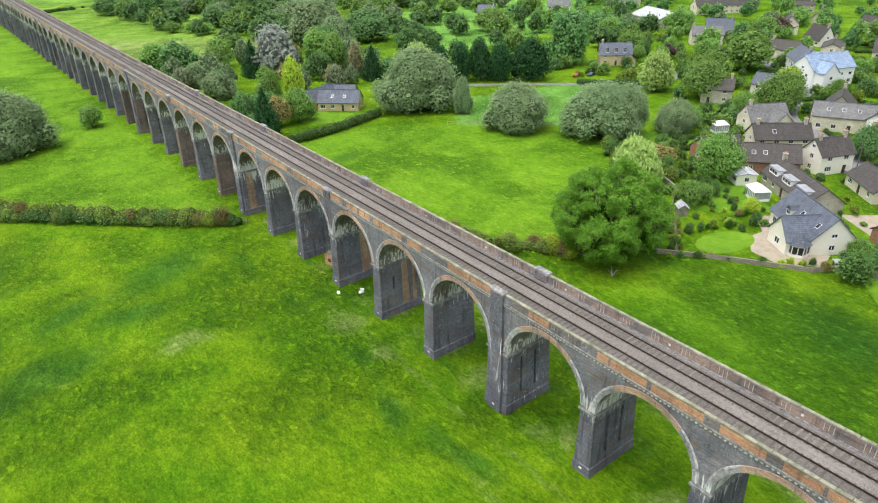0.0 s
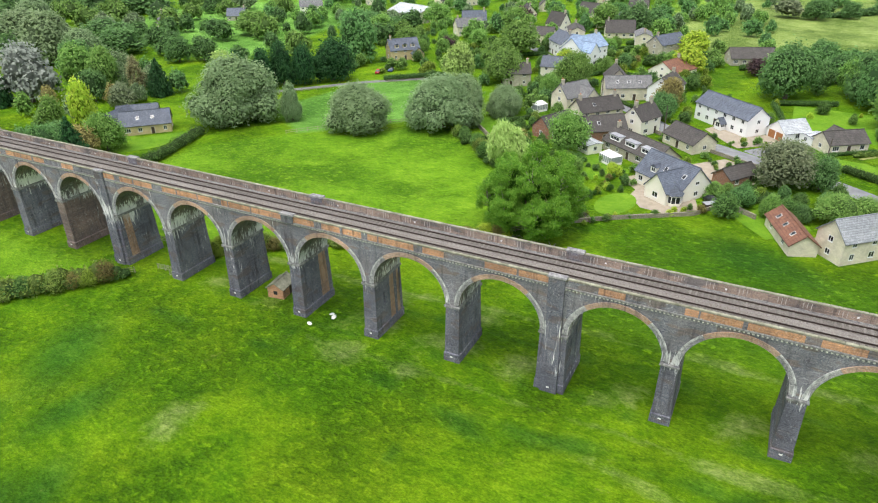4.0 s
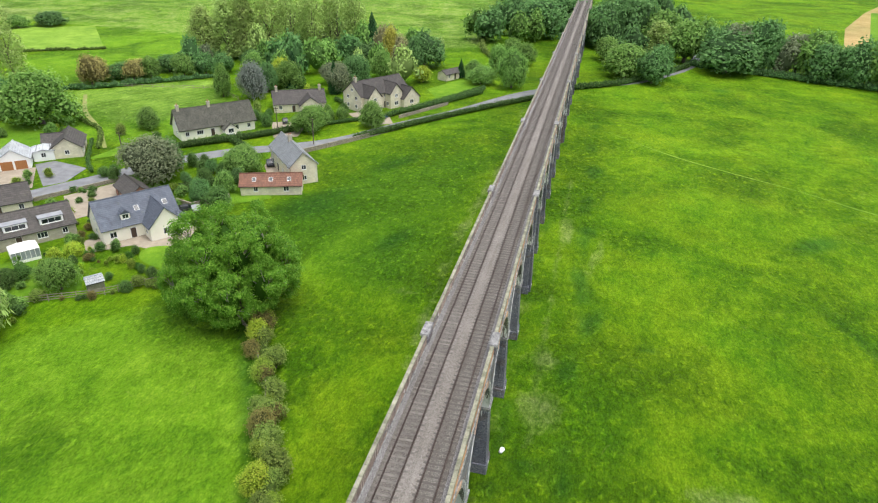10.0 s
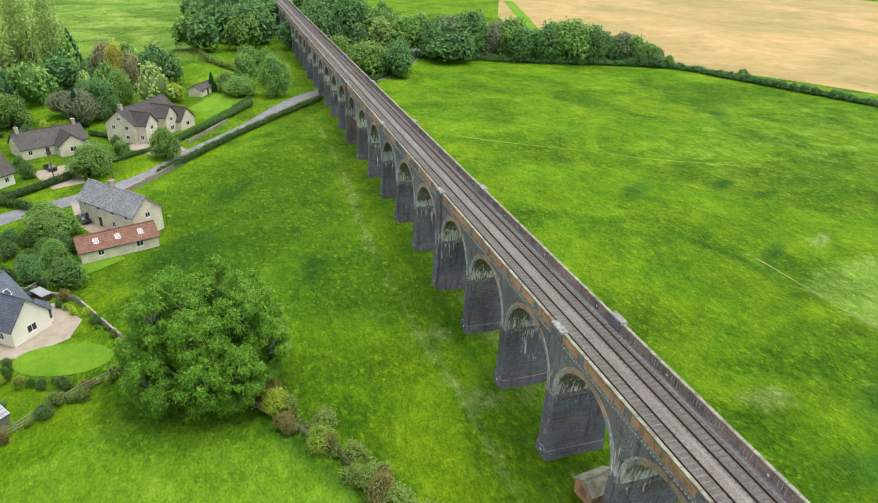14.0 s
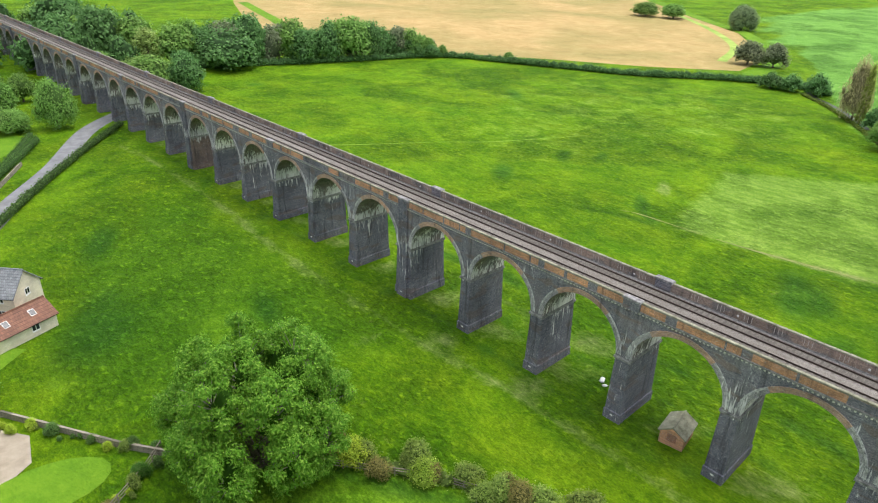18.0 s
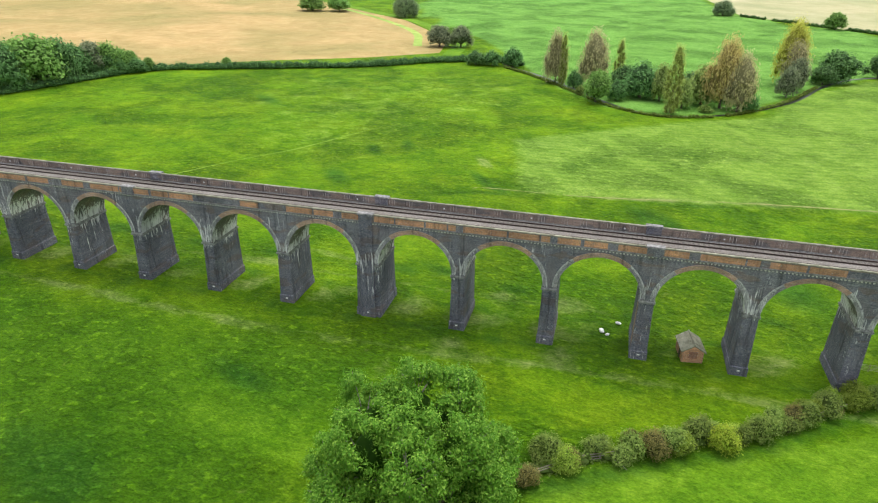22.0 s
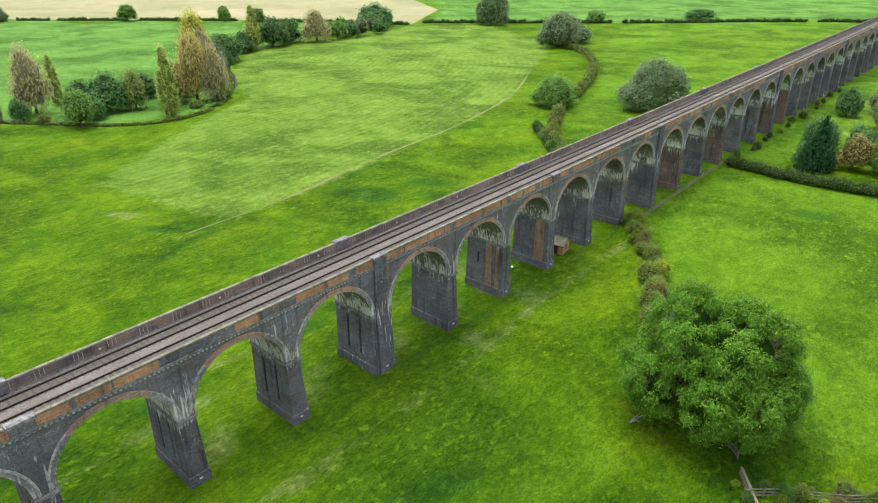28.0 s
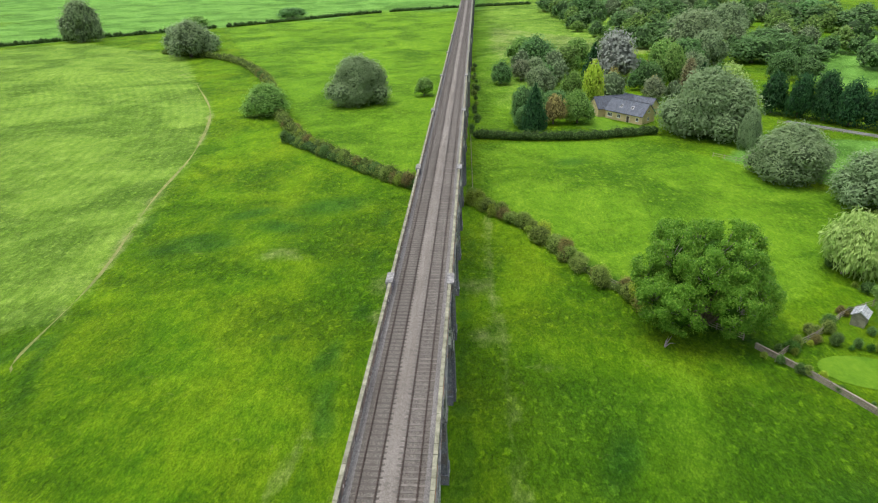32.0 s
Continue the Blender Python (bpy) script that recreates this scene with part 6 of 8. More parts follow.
def scrub(pts, n, seed, kinds, h, w, off):
    """Separate bushes that straggle along a line."""
    rs, P = random.Random(seed), smooth(pts, 12)
    for i in range(n):
        x, y = P[int((i + rs.random()) / n * (len(P) - 1))]
        hh = rs.uniform(*h)
        plant(rs.choice(kinds), x + rs.uniform(-off, off), y + rs.uniform(-off, off), hh, hh * rs.uniform(*w))


scrub([(61, 117), (66, 110), (73, 101), (80, 87), (87, 75), (92, 67)], 46, 5, ("bramble", "thorn", "bramble", "thorn", "red", "bramble", "thorn", "gold"), (1.5, 3.8), (1.0, 1.6), 1.3)
scrub([(-38, 277), (-18, 232), (-8, 201), (10, 166), (30, 142), (47, 126)], 50, 6, ("bramble", "thorn", "red", "bramble", "shrub"), (2.2, 4.2), (0.9, 1.4), 1.2)
scrub([(62, 176), (62, 230), (61, 300)], 16, 7, ("shrub", "bramble"), (1.2, 3.0), (1.0, 1.6), 1.0)
scrub([(5, 166), (19, 152), (33, 138), (49, 124)], 14, 8, ("shrub", "bramble"), (2.0, 4.0), (1.0, 1.5), 0.8)
scrub([(128, 84), (134, 91), (142, 98), (150, 106)], 16, 9, ("shrub", "bramble", "shrub"), (1.5, 4.5), (0.9, 1.4), 1.5)


scrub([(104.5, 56), (110, 50), (113.8, 44.8), (117, 40), (121, 36.5)], 18, 10, ("shrub", "gold", "bramble", "shrub", "thorn"), (0.6, 1.6), (0.9, 1.6), 0.7)
scrub([(106.5, 56), (112, 59), (118, 58.5), (124, 56), (129, 57), (134, 54)], 26, 11, ("shrub", "gold", "red", "shrub", "thorn", "weed"), (0.6, 2.2), (0.9, 1.5), 1.0)
scrub([(109, 57.5), (115, 62), (121, 67.5), (131, 72.5)], 16, 12, ("shrub", "bramble", "shrub", "red"), (0.8, 2.4), (0.9, 1.4), 0.8)
scrub([(137, 78), (143, 84), (150, 88), (156, 95)], 18, 13, ("shrub", "bramble", "mid", "shrub"), (1.5, 4.5), (0.9, 1.3), 2.0)
scrub([(133, 32), (139, 26), (144, 27), (150, 24), (156, 20)], 16, 14, ("shrub", "mid", "shrub", "thorn"), (1.2, 3.5), (0.9, 1.3), 1.5)
scrub([(168, 38), (176, 46), (186, 54)], 12, 15, ("shrub", "gold", "shrub"), (0.8, 2.0), (0.9, 1.4), 1.0)
scrub([(150, -4), (144, -9), (138, -16)], 12, 16, ("shrub", "thorn", "shrub"), (0.8, 2.2), (0.9, 1.4), 1.0)
hedge("hedgerow", smooth([(61, 117), (66, 110), (73, 101), (80, 87), (87, 75), (91, 69)]), 2.0, 1.1, L_HEDGEB, "straggling growth of thorn and bramble by the fence", 0.7, 0.17, 26, 21, 0.4)
hedge("hedgerow", smooth([(128, 84), (134, 91), (142, 98), (150, 106)]), 2.2, 1.6, L_HEDGE, "rough garden hedge above the paddock", 0.5, 0.2, 24, 22, 0.1)


# ---------------------------------------------------------------- houses
def masonry(name, a, b, mortar, h=0.24, w=0.5):
    m = bpy.data.materials.new(name)
    t, bs = nodes_of(m)
    g = t.nodes.new("ShaderNodeTexCoord")
    sp = t.nodes.new("ShaderNodeSeparateXYZ")
    t.links.new(g.outputs["Object"], sp.inputs[0])
    cm = t.nodes.new("ShaderNodeCombineXYZ")
    t.links.new(fmath(t, "ADD", sp.outputs[0], sp.outputs[1]), cm.inputs[0])
    t.links.new(sp.outputs[2], cm.inputs[1])
    br = t.nodes.new("ShaderNodeTexBrick")
    br.inputs["Scale"].default_value, br.inputs["Brick Width"].default_value, br.inputs["Row Height"].default_value = 1.0, w, h
    br.inputs["Mortar Size"].default_value = 0.015
    br.inputs["Color1"].default_value, br.inputs["Color2"].default_value, br.inputs["Mortar"].default_value = (*a, 1), (*b, 1), (*mortar, 1)
    t.links.new(cm.outputs[0], br.inputs["Vector"])
    st = nz(t, pos(t), 0.5, 4.0)
    c = mix(t, 0.7, br.outputs[0], ramp(t, st, [(0.3, (0.74, 0.73, 0.7)), (0.7, (1.15, 1.14, 1.1))]), "MULTIPLY")
    t.links.new(c, bs.inputs["Base Color"])
    bs.inputs["Roughness"].default_value = 0.9
    bump(t, bs, br.outputs[1], -0.4, 0.02)
    return m


def roofing(name, a, b, course=0.28, moss=0.3, rough=0.7):
    """Slates or tiles in courses, with moss and odd replaced pieces."""
    m = bpy.data.materials.new(name)
    t, bs = nodes_of(m)
    g = t.nodes.new("ShaderNodeTexCoord")
    sp = t.nodes.new("ShaderNodeSeparateXYZ")
    t.links.new(g.outputs["Object"], sp.inputs[0])
    cm = t.nodes.new("ShaderNodeCombineXYZ")
    t.links.new(sp.outputs[0], cm.inputs[0])
    t.links.new(sp.outputs[2], cm.inputs[1])
    br = t.nodes.new("ShaderNodeTexBrick")
    br.inputs["Scale"].default_value, br.inputs["Brick Width"].default_value, br.inputs["Row Height"].default_value = 1.0, 0.35, course
    br.inputs["Mortar Size"].default_value = 0.02
    br.inputs["Color1"].default_value, br.inputs["Color2"].default_value = (*a, 1), (*b, 1)
    br.inputs["Mortar"].default_value = (*[q * 0.45 for q in a], 1)
    t.links.new(cm.outputs[0], br.inputs["Vector"])
    p = pos(t)
    st = nz(t, p, 0.6, 5.0, 0.65)
    c = mix(t, 0.8, br.outputs[0], ramp(t, st, [(0.3, (0.68, 0.68, 0.68)), (0.7, (1.25, 1.25, 1.22))]), "MULTIPLY")
    ms = nz(t, p, 1.1, 5.0, 0.7)
    c = mix(t, ramp(t, ms, [(0.6, (0, 0, 0)), (0.75, (moss, moss, moss))]), c, (0.17, 0.19, 0.10))
    h = t.nodes.new("ShaderNodeHueSaturation")
    t.links.new(fmath(t, "ADD", fmath(t, "MULTIPLY", objrand(t), 0.3), 0.85), h.inputs["Value"])
    t.links.new(c, h.inputs["Color"])
    t.links.new(h.outputs[0], bs.inputs["Base Color"])
    bs.inputs["Roughness"].default_value = rough
    bump(t, bs, br.outputs[1], -0.6, 0.03)
    return m


W_STONE = masonry("cream_limestone", (0.66, 0.61, 0.47), (0.76, 0.71, 0.57), (0.62, 0.58, 0.46))
W_GOLD = masonry("golden_stone", (0.58, 0.46, 0.25), (0.68, 0.56, 0.33), (0.54, 0.44, 0.28))
W_GREY = masonry("grey_stone", (0.40, 0.37, 0.30), (0.52, 0.48, 0.39), (0.4, 0.37, 0.31))
W_RENDER = simple("cream_render", (0.80, 0.77, 0.65), (0.88, 0.85, 0.74), 0.6, 0.9)
W_WHITE = simple("white_render", (0.86, 0.86, 0.84), (0.92, 0.92, 0.90), 0.6, 0.9)
W_BRICK = brick("house_brick", (0.30, 0.13, 0.08), (0.40, 0.18, 0.11), (0.25, 0.14, 0.1), (0.32, 0.27, 0.22), 0.0)
R_SLATE = roofing("blue_slate", (0.078, 0.092, 0.125), (0.125, 0.144, 0.185))
R_GREY = roofing("grey_stone_slate", (0.115, 0.116, 0.120), (0.190, 0.191, 0.190), 0.3, 0.6)
R_LIGHT = roofing("weathered_slate", (0.36, 0.385, 0.41), (0.50, 0.525, 0.55), 0.3, 0.5)
R_WEATHER = roofing("lichened_stone_slate", (0.185, 0.20, 0.215), (0.285, 0.30, 0.315), 0.3, 0.6)
R_BROWN = roofing("brown_tile", (0.050, 0.044, 0.040), (0.086, 0.076, 0.070), 0.3, 0.4)
R_RED = roofing("red_pantile", (0.165, 0.068, 0.042), (0.250, 0.112, 0.066), 0.33, 0.5)
R_THATCH = roofing("old_thatch", (0.095, 0.095, 0.078), (0.150, 0.148, 0.118), 0.12, 0.6, 0.95)
R_BLUEMETAL = roofing("blue_sheet_roof", (0.21, 0.29, 0.42), (0.27, 0.36, 0.5), 0.5, 0.1)
M_FRAME = simple("white_window_frame", (0.74, 0.74, 0.72), (0.84, 0.84, 0.82), 6.0, 0.45)
M_BROWNDOOR = simple("orange_brown_timber", (0.30, 0.13, 0.045), (0.42, 0.19, 0.07), 3.0, 0.6)
M_DARKDOOR = simple("dark_timber", (0.05, 0.035, 0.025), (0.09, 0.06, 0.045), 3.0, 0.6)
M_POT = simple("terracotta", (0.36, 0.16, 0.09), (0.5, 0.25, 0.15), 3.0, 0.8)
M_LEAD = simple("grey_roof_felt", (0.24, 0.25, 0.27), (0.34, 0.35, 0.37), 0.8, 0.8)


def glass_mat():
    m = bpy.data.materials.new("window_glass")
    t, bs = nodes_of(m)
    n = nz(t, pos(t), 0.7, 2.0)
    t.links.new(ramp(t, n, [(0.3, (0.012, 0.015, 0.018)), (0.7, (0.035, 0.042, 0.05))]), bs.inputs["Base Color"])
    bs.inputs["Roughness"].default_value, bs.inputs["Specular IOR Level"].default_value = 0.06, 0.7
    return m


M_GLASS = glass_mat()
_win = {}


def window_mesh(w, h):
    """Frame with a mullion, and the panes behind it; faces -y, foot at the origin."""
    key = (round(w, 2), round(h, 2))
    if key not in _win:
        f, g = Shape(), Shape()
        b = 0.09
        y0, y1 = -0.05, 0.03
        f.hexa([(-w / 2, -0.11, -0.1), (w / 2, -0.11, -0.1), (w / 2, y1, -0.1), (-w / 2, y1, -0.1), (-w / 2, y0, 0), (w / 2, y0, 0), (w / 2, y1, 0), (-w / 2, y1, 0)])
        for x in (-w / 2, w / 2 - b):
            for z in ((0, b), (b, h - b), (h - b, h)):
                f.box(x, x + b, y0, y1, *z)
        n = 1 if w < 1.0 else (2 if w < 1.7 else 3)
        bars = [-w / 2 + w * i / n for i in range(1, n)]
        cuts = [-w / 2 + b] + [q for x in bars for q in (x - 0.035, x + 0.035)] + [w / 2 - b]
        for xa, xb in zip(cuts, cuts[1:]):
            f.box(xa, xb, y0, y1, 0, b)
            f.box(xa, xb, y0, y1, h - b, h)
        for x in bars:
            f.box(x - 0.035, x + 0.035, y0, y1, b, h - b)
        g.box(-w / 2 + b, w / 2 - b, -0.015, 0.02, b, h - b)
        frame_mesh = f.mesh("window", M_FRAME)
        bm = bmesh.new()
        bm.from_mesh(frame_mesh)
        bmesh.ops.remove_doubles(bm, verts=bm.verts, dist=0.0005)
        bm.to_mesh(frame_mesh)
        bm.free()
        _win[key] = frame_mesh, g.mesh("pane", M_GLASS)
    return _win[key]


def window(parent, x, y, z, ang, w=1.2, h=1.15):
    f, g = window_mesh(w, h)
    ob = put("window", f, parent, at=pose(x, y, z, 0, 0, ang))
    put("pane", g, ob)


def door(parent, x, y, z, ang, w=0.95, h=2.05, mat=None):
    s = Shape()
    s.box(-w / 2 - 0.08, w / 2 + 0.08, -0.04, 0.03, 0, h + 0.08)
    ob = put("door", s.mesh("door_frame", M_FRAME), parent, at=pose(x, y, z, 0, 0, ang))
    s = Shape()
    s.box(-w / 2, w / 2, -0.075, -0.03, 0.02, h)
    s.box(-w / 2 + 0.12, w / 2 - 0.12, -0.09, -0.07, 0.2, h * 0.45)
    s.box(-w / 2 + 0.12, w / 2 - 0.12, -0.09, -0.07, h * 0.52, h - 0.15)
    put("door_leaf", s.mesh("door_leaf", mat or M_DARKDOOR), ob)


def gabled(parent, L, W, eaves, ridge, wall, roof, over=0.35, ox=0.0, oy=0.0, oa=0.0, hip=0.0, thick=0.16):
    """Walls with gables and a pitched roof; length along local x."""
    m = pose(ox, oy, 0, 0, 0, oa)
    s = Shape()
    a, b = L / 2, W / 2
    base = -0.6
    if hip:
        s.box(-a, a, -b, b, base, eaves)
    else:
        for sg in (-1, 1):
            s.quad((-a, sg * b, base), (a, sg * b, base), (a, sg * b, eaves), (-a, sg * b, eaves))
            s.quad((sg * a, -b, base), (sg * a, b, base), (sg * a, b, eaves), (sg * a, 0, ridge), (sg * a, -b, eaves))
    put("wall", s.mesh("wall", wall), parent, at=m)
    run, rise = b, ridge - eaves
    ln = math.hypot(run, rise)
    ny, nzv = rise / ln * thick, run / ln * thick
    e = over
    ze = eaves - rise * e / run
    hx = hip
    for sg in (-1, 1):
        s = Shape()
        lo = [(-a - e, sg * (b + e), ze), (a + e, sg * (b + e), ze), (a + e - hx, 0, ridge), (-a - e + hx, 0, ridge)]
        if sg > 0:
            lo = [lo[1], lo[0], lo[3], lo[2]]
        up = [(x, y + sg * ny, z + nzv) for x, y, z in lo]
        up[2] = (up[2][0], 0, ridge + thick * 1.15)
        up[3] = (up[3][0], 0, ridge + thick * 1.15)
        s.hexa(lo + up)
        put("roof", s.mesh("roof", roof), parent, at=m)
    if hip:
        for sg in (-1, 1):
            s = Shape()
            p = [(sg * (a + e), -b - e, ze + thick), (sg * (a + e), b + e, ze + thick), (sg * (a + e - hx), 0, ridge + thick * 1.1)]
            s.quad(*(p if sg > 0 else p[::-1]))
            s.quad(*[(x, y, z - thick) for x, y, z in (p[::-1] if sg > 0 else p)])
            put("roof_hip", s.mesh("roof_hip", roof), parent, at=m)
    s = Shape()
    s.box(-a - e + hx, a + e - hx, -0.13, 0.13, ridge + thick * 0.8, ridge + thick * 1.15 + 0.12, top=0.05)
    put("ridge", s.mesh("ridge", roof), parent, at=m)
    if not hip:
        for sg in (-1, 1):
            s = Shape()
            s.box(-a - e, a + e, sg * (b + e) - 0.06, sg * (b + e) + 0.06, ze - 0.02, ze + 0.1)
            put("gutter", s.mesh("gutter", M_BLACK), parent, at=m)
    return m


def chimney(parent, x, y, z0, z1, mat, w=0.75, pots=2):
    s = Shape()
    s.box(x - w / 2, x + w / 2, y - w * 0.6, y + w * 0.6, z0, z1 - 0.2)
    s.box(x - w / 2 - 0.08, x + w / 2 + 0.08, y - w * 0.6 - 0.08, y + w * 0.6 + 0.08, z1 - 0.2, z1)
    ch = put("chimney", s.mesh("chimney", mat), parent)
    for i in range(pots):
        s = Shape()
        yy = y + (i - (pots - 1) / 2) * 0.42
        s.tube([(x, yy, z1 - 0.02), (x, yy, z1 + 0.3), (x, yy, z1 + 0.42)], [0.13, 0.11, 0.14], 8)
        put("chimney_pot", s.mesh("chimney_pot", M_POT), ch)


def skylight(parent, x, y, W, eaves, ridge, w=0.9, h=1.1):
    """A roof window on the slope of side sign(y)."""
    b, rise = W / 2, ridge - eaves
    sg = 1 if y > 0 else -1
    tilt = math.degrees(math.atan2(rise, b))
    z = eaves + rise * (1 - abs(y) / b) + 0.2
    s = Shape()
    s.box(-w / 2, w / 2, -h / 2, h / 2, -0.06, 0.05)
    ob = put("skylight", s.mesh("skylight", M_FRAME), parent, at=pose(x, y, z, -sg * tilt, 0, 0))
    s = Shape()
    s.box(-w / 2 + 0.08, w / 2 - 0.08, -h / 2 + 0.08, h / 2 - 0.08, 0.04, 0.065)
    put("pane", s.mesh("pane", M_GLASS), ob)


def dormer(parent, x, sg, W, eaves, ridge, roof, wall, w=1.7, flat=False):
    b, rise = W / 2, ridge - eaves
    z0 = eaves + rise * 0.18
    y0 = sg * b * 0.84
    y1 = sg * b * 0.1
    zt = z0 + 1.35
    s = Shape()
    s.box(x - w / 2, x + w / 2, min(y0, y1), max(y0, y1), z0 - 0.3, zt)
    d = put("dormer", s.mesh("dormer", wall), parent)
    s = Shape()
    e = 0.16
    ya, yb = (min(y0, y1) - (e if sg < 0 else 0), max(y0, y1) + (e if sg > 0 else 0))
    if flat:
        s.box(x - w / 2 - e, x + w / 2 + e, ya, yb, zt, zt + 0.15)
    else:
        s.hexa([(x - w / 2 - e, ya, zt - 0.06), (x + w / 2 + e, ya, zt - 0.06), (x + w / 2 + e, yb, zt - 0.06), (x - w / 2 - e, yb, zt - 0.06),
                (x - 0.03, ya, zt + w * 0.42), (x + 0.03, ya, zt + w * 0.42), (x + 0.03, yb, zt + w * 0.42), (x - 0.03, yb, zt + w * 0.42)])
    put("dormer_roof", s.mesh("dormer_roof", roof), d)
    f, g = window_mesh(w * (0.86 if flat else 0.72), 1.0)
    ob = put("dormer_window", f, d, at=pose(x, y0 + sg * 0.02, z0 + 0.22, 0, 0, 0 if sg < 0 else 180))
    # the pane lies with its frame
    me = g
    put("dormer_pane", me, d, at=pose(x, y0 + sg * 0.02, z0 + 0.22, 0, 0, 0 if sg < 0 else 180))


def house(label, x, y, ang, L, W, eaves, ridge, wall, roof, stacks=(), rows=None, cols=None, gable=1, dormers=(), flat=False, sky=(), doors=True, hip=0.0, category="house", name="house", wings=()):
    """A house with windows on all sides; stacks: places of chimneys along the ridge, from -1 to 1."""
    ob = thing(name, label, category, pose(x, y, gz(x, y), 0, 0, ang))
    gabled(ob, L, W, eaves, ridge, wall, roof, hip=hip, over=0.5 if roof is R_THATCH else 0.3, thick=0.35 if roof is R_THATCH else 0.16)
    rows = rows if rows is not None else (2 if eaves > 4.2 else 1)
    cols = cols if cols is not None else max(2, int(L / 3.4))
    rs = random.Random(int(x * 3 + y * 7))
    for sg in (-1, 1):
        for r in range(rows):
            for c in range(cols):
                wx = -L / 2 + L * (c + 0.5) / cols
                w = rs.choice((1.0, 1.25, 1.8)) if r == 0 else rs.choice((1.0, 1.25))
                if doors and r == 0 and c == cols // 2:
                    door(ob, wx, sg * W / 2, 0.05, 0 if sg < 0 else 180)
                    continue
                window(ob, wx, sg * W / 2, 0.95 + 2.55 * r, 0 if sg < 0 else 180, w, 1.2 if r == 0 else 1.05)
        for r in range(rows + (1 if ridge - eaves > 3 and gable else 0)):
            for c in range(gable):
                wy = (c - (gable - 1) / 2) * W * 0.45 if r < rows else 0
                if r < rows or c == 0:
                    window(ob, sg * L / 2, wy, 0.95 + 2.55 * r, 90 if sg > 0 else -90, 1.1, 1.1 if r < rows else 0.8)
    for q in stacks:
        chimney(ob, q * (L / 2 - 0.5), 0, ridge - 1.0, ridge + 1.5, W_GREY if wall is not W_BRICK else W_BRICK)
    for q, sg in dormers:
        dormer(ob, q * L / 2, sg, W, eaves, ridge, roof if not flat else M_LEAD, W_WHITE if flat else wall, 4.0 if flat else 1.7, flat)
    for q, sg in sky:
        skylight(ob, q * L / 2, sg * W * 0.27, W, eaves, ridge)
    for ox, oy, oa, l, w, ev, rg in wings:
        gabled(ob, l, w, ev, rg, wall, roof, 0.3, ox, oy, oa)
        m = pose(ox, oy, 0, 0, 0, oa)
        for sg in (-1, 1):
            p = m @ Vector((sg * l / 2, 0, 0))
            window(ob, p.x, p.y, 0.95, oa + (90 if sg > 0 else -90), 1.6, 1.25)
            if ev > 4:
                window(ob, p.x, p.y, 3.5, oa + (90 if sg > 0 else -90), 1.2, 1.05)
            for q in (-0.25, 0.25):
                p = m @ Vector((q * l, sg * w / 2, 0))
                window(ob, p.x, p.y, 0.95, oa + (0 if sg < 0 else 180), 1.1, 1.15)
    return ob


house("old cream stone cottage with a weathered slate roof", 114.3, 5.6, -48, 17, 6.4, 4.6, 7.6, W_STONE, R_WEATHER, (0.15,), gable=1, cols=4)
house("long stone barn with a rusty red pantile roof", 113.8, 18.0, 20, 13.4, 5.0, 2.3, 4.2, W_STONE, R_RED, (), cols=2, gable=0, sky=((-0.6, 1), (0.0, 1), (0.55, 1)), doors=False, category="barn", name="barn")
house("cream house with steep blue slate roofs and a bay", 131.0, 43.0, 54, 14.5, 8.4, 3.0, 7.2, W_RENDER, R_SLATE, (), cols=4, dormers=((0.35, 1),), sky=((-0.75, 1), (0.0, 1)), wings=((-3.4, 3.6, 90, 9.0, 6.4, 2.9, 6.3),))
house("long white house with a blue slate roof", 186.2, 36.2, 47, 21, 7.6, 4.9, 7.8, W_WHITE, R_SLATE, (), cols=6, wings=((-1.5, 4.4, 90, 2.4, 2.6, 2.0, 3.2),))
house("white double garage with orange timber doors", 180.9, 20.7, -50, 8, 7, 2.5, 4.9, W_WHITE, R_LIGHT, (), cols=1, gable=0, doors=False, category="garage", name="garage")
house("white flat-roofed link beside the garage", 178.0, 14.6, -50, 5, 4.6, 2.4, 2.75, W_WHITE, R_LIGHT, (), cols=1, gable=1, doors=False, category="outbuilding", name="outbuilding")
house("low pale stone bungalow with a brown roof", 175.6, 8.6, -55, 11, 7, 2.6, 5.0, W_STONE, R_BROWN, (), cols=3, wings=((2, 3.5, 90, 5, 5, 2.5, 4.4),))
house("long white thatched cottage", 149.2, -17.2, 50, 21, 7.2, 3.2, 7.4, W_RENDER, R_THATCH, (0.1, 0.95), cols=6, dormers=(), category="cottage", name="cottage", wings=((-2.5, 4.6, 90, 3.4, 3.4, 2.1, 3.6),))
house("bungalow with a dark brown tiled roof", 136.8, -47, 30, 16, 8.5, 2.7, 5.8, W_STONE, R_BROWN, (-0.9, 0.9), cols=4, wings=((-3, 3.6, 90, 8, 6.5, 2.7, 5.2),))
house("large stone house with gables and a brown roof", 114.7, -58.9, 59, 20, 9, 5.0, 8.6, W_STONE, R_BROWN, (0.9,), cols=5, gable=2, wings=((-2.5, 4.2, 90, 6, 5, 5.0, 7.8), (6.5, 4.2, 90, 6, 5, 5.0, 7.8), (-8.0, 2.6, 90, 12, 7, 2.8, 6.0)))
house("timber garden house with wide doors", 99.5, -103.5, 61, 10, 4.5, 2.4, 3.6, W_STONE, R_BROWN, (), cols=3, gable=0, category="garden house")
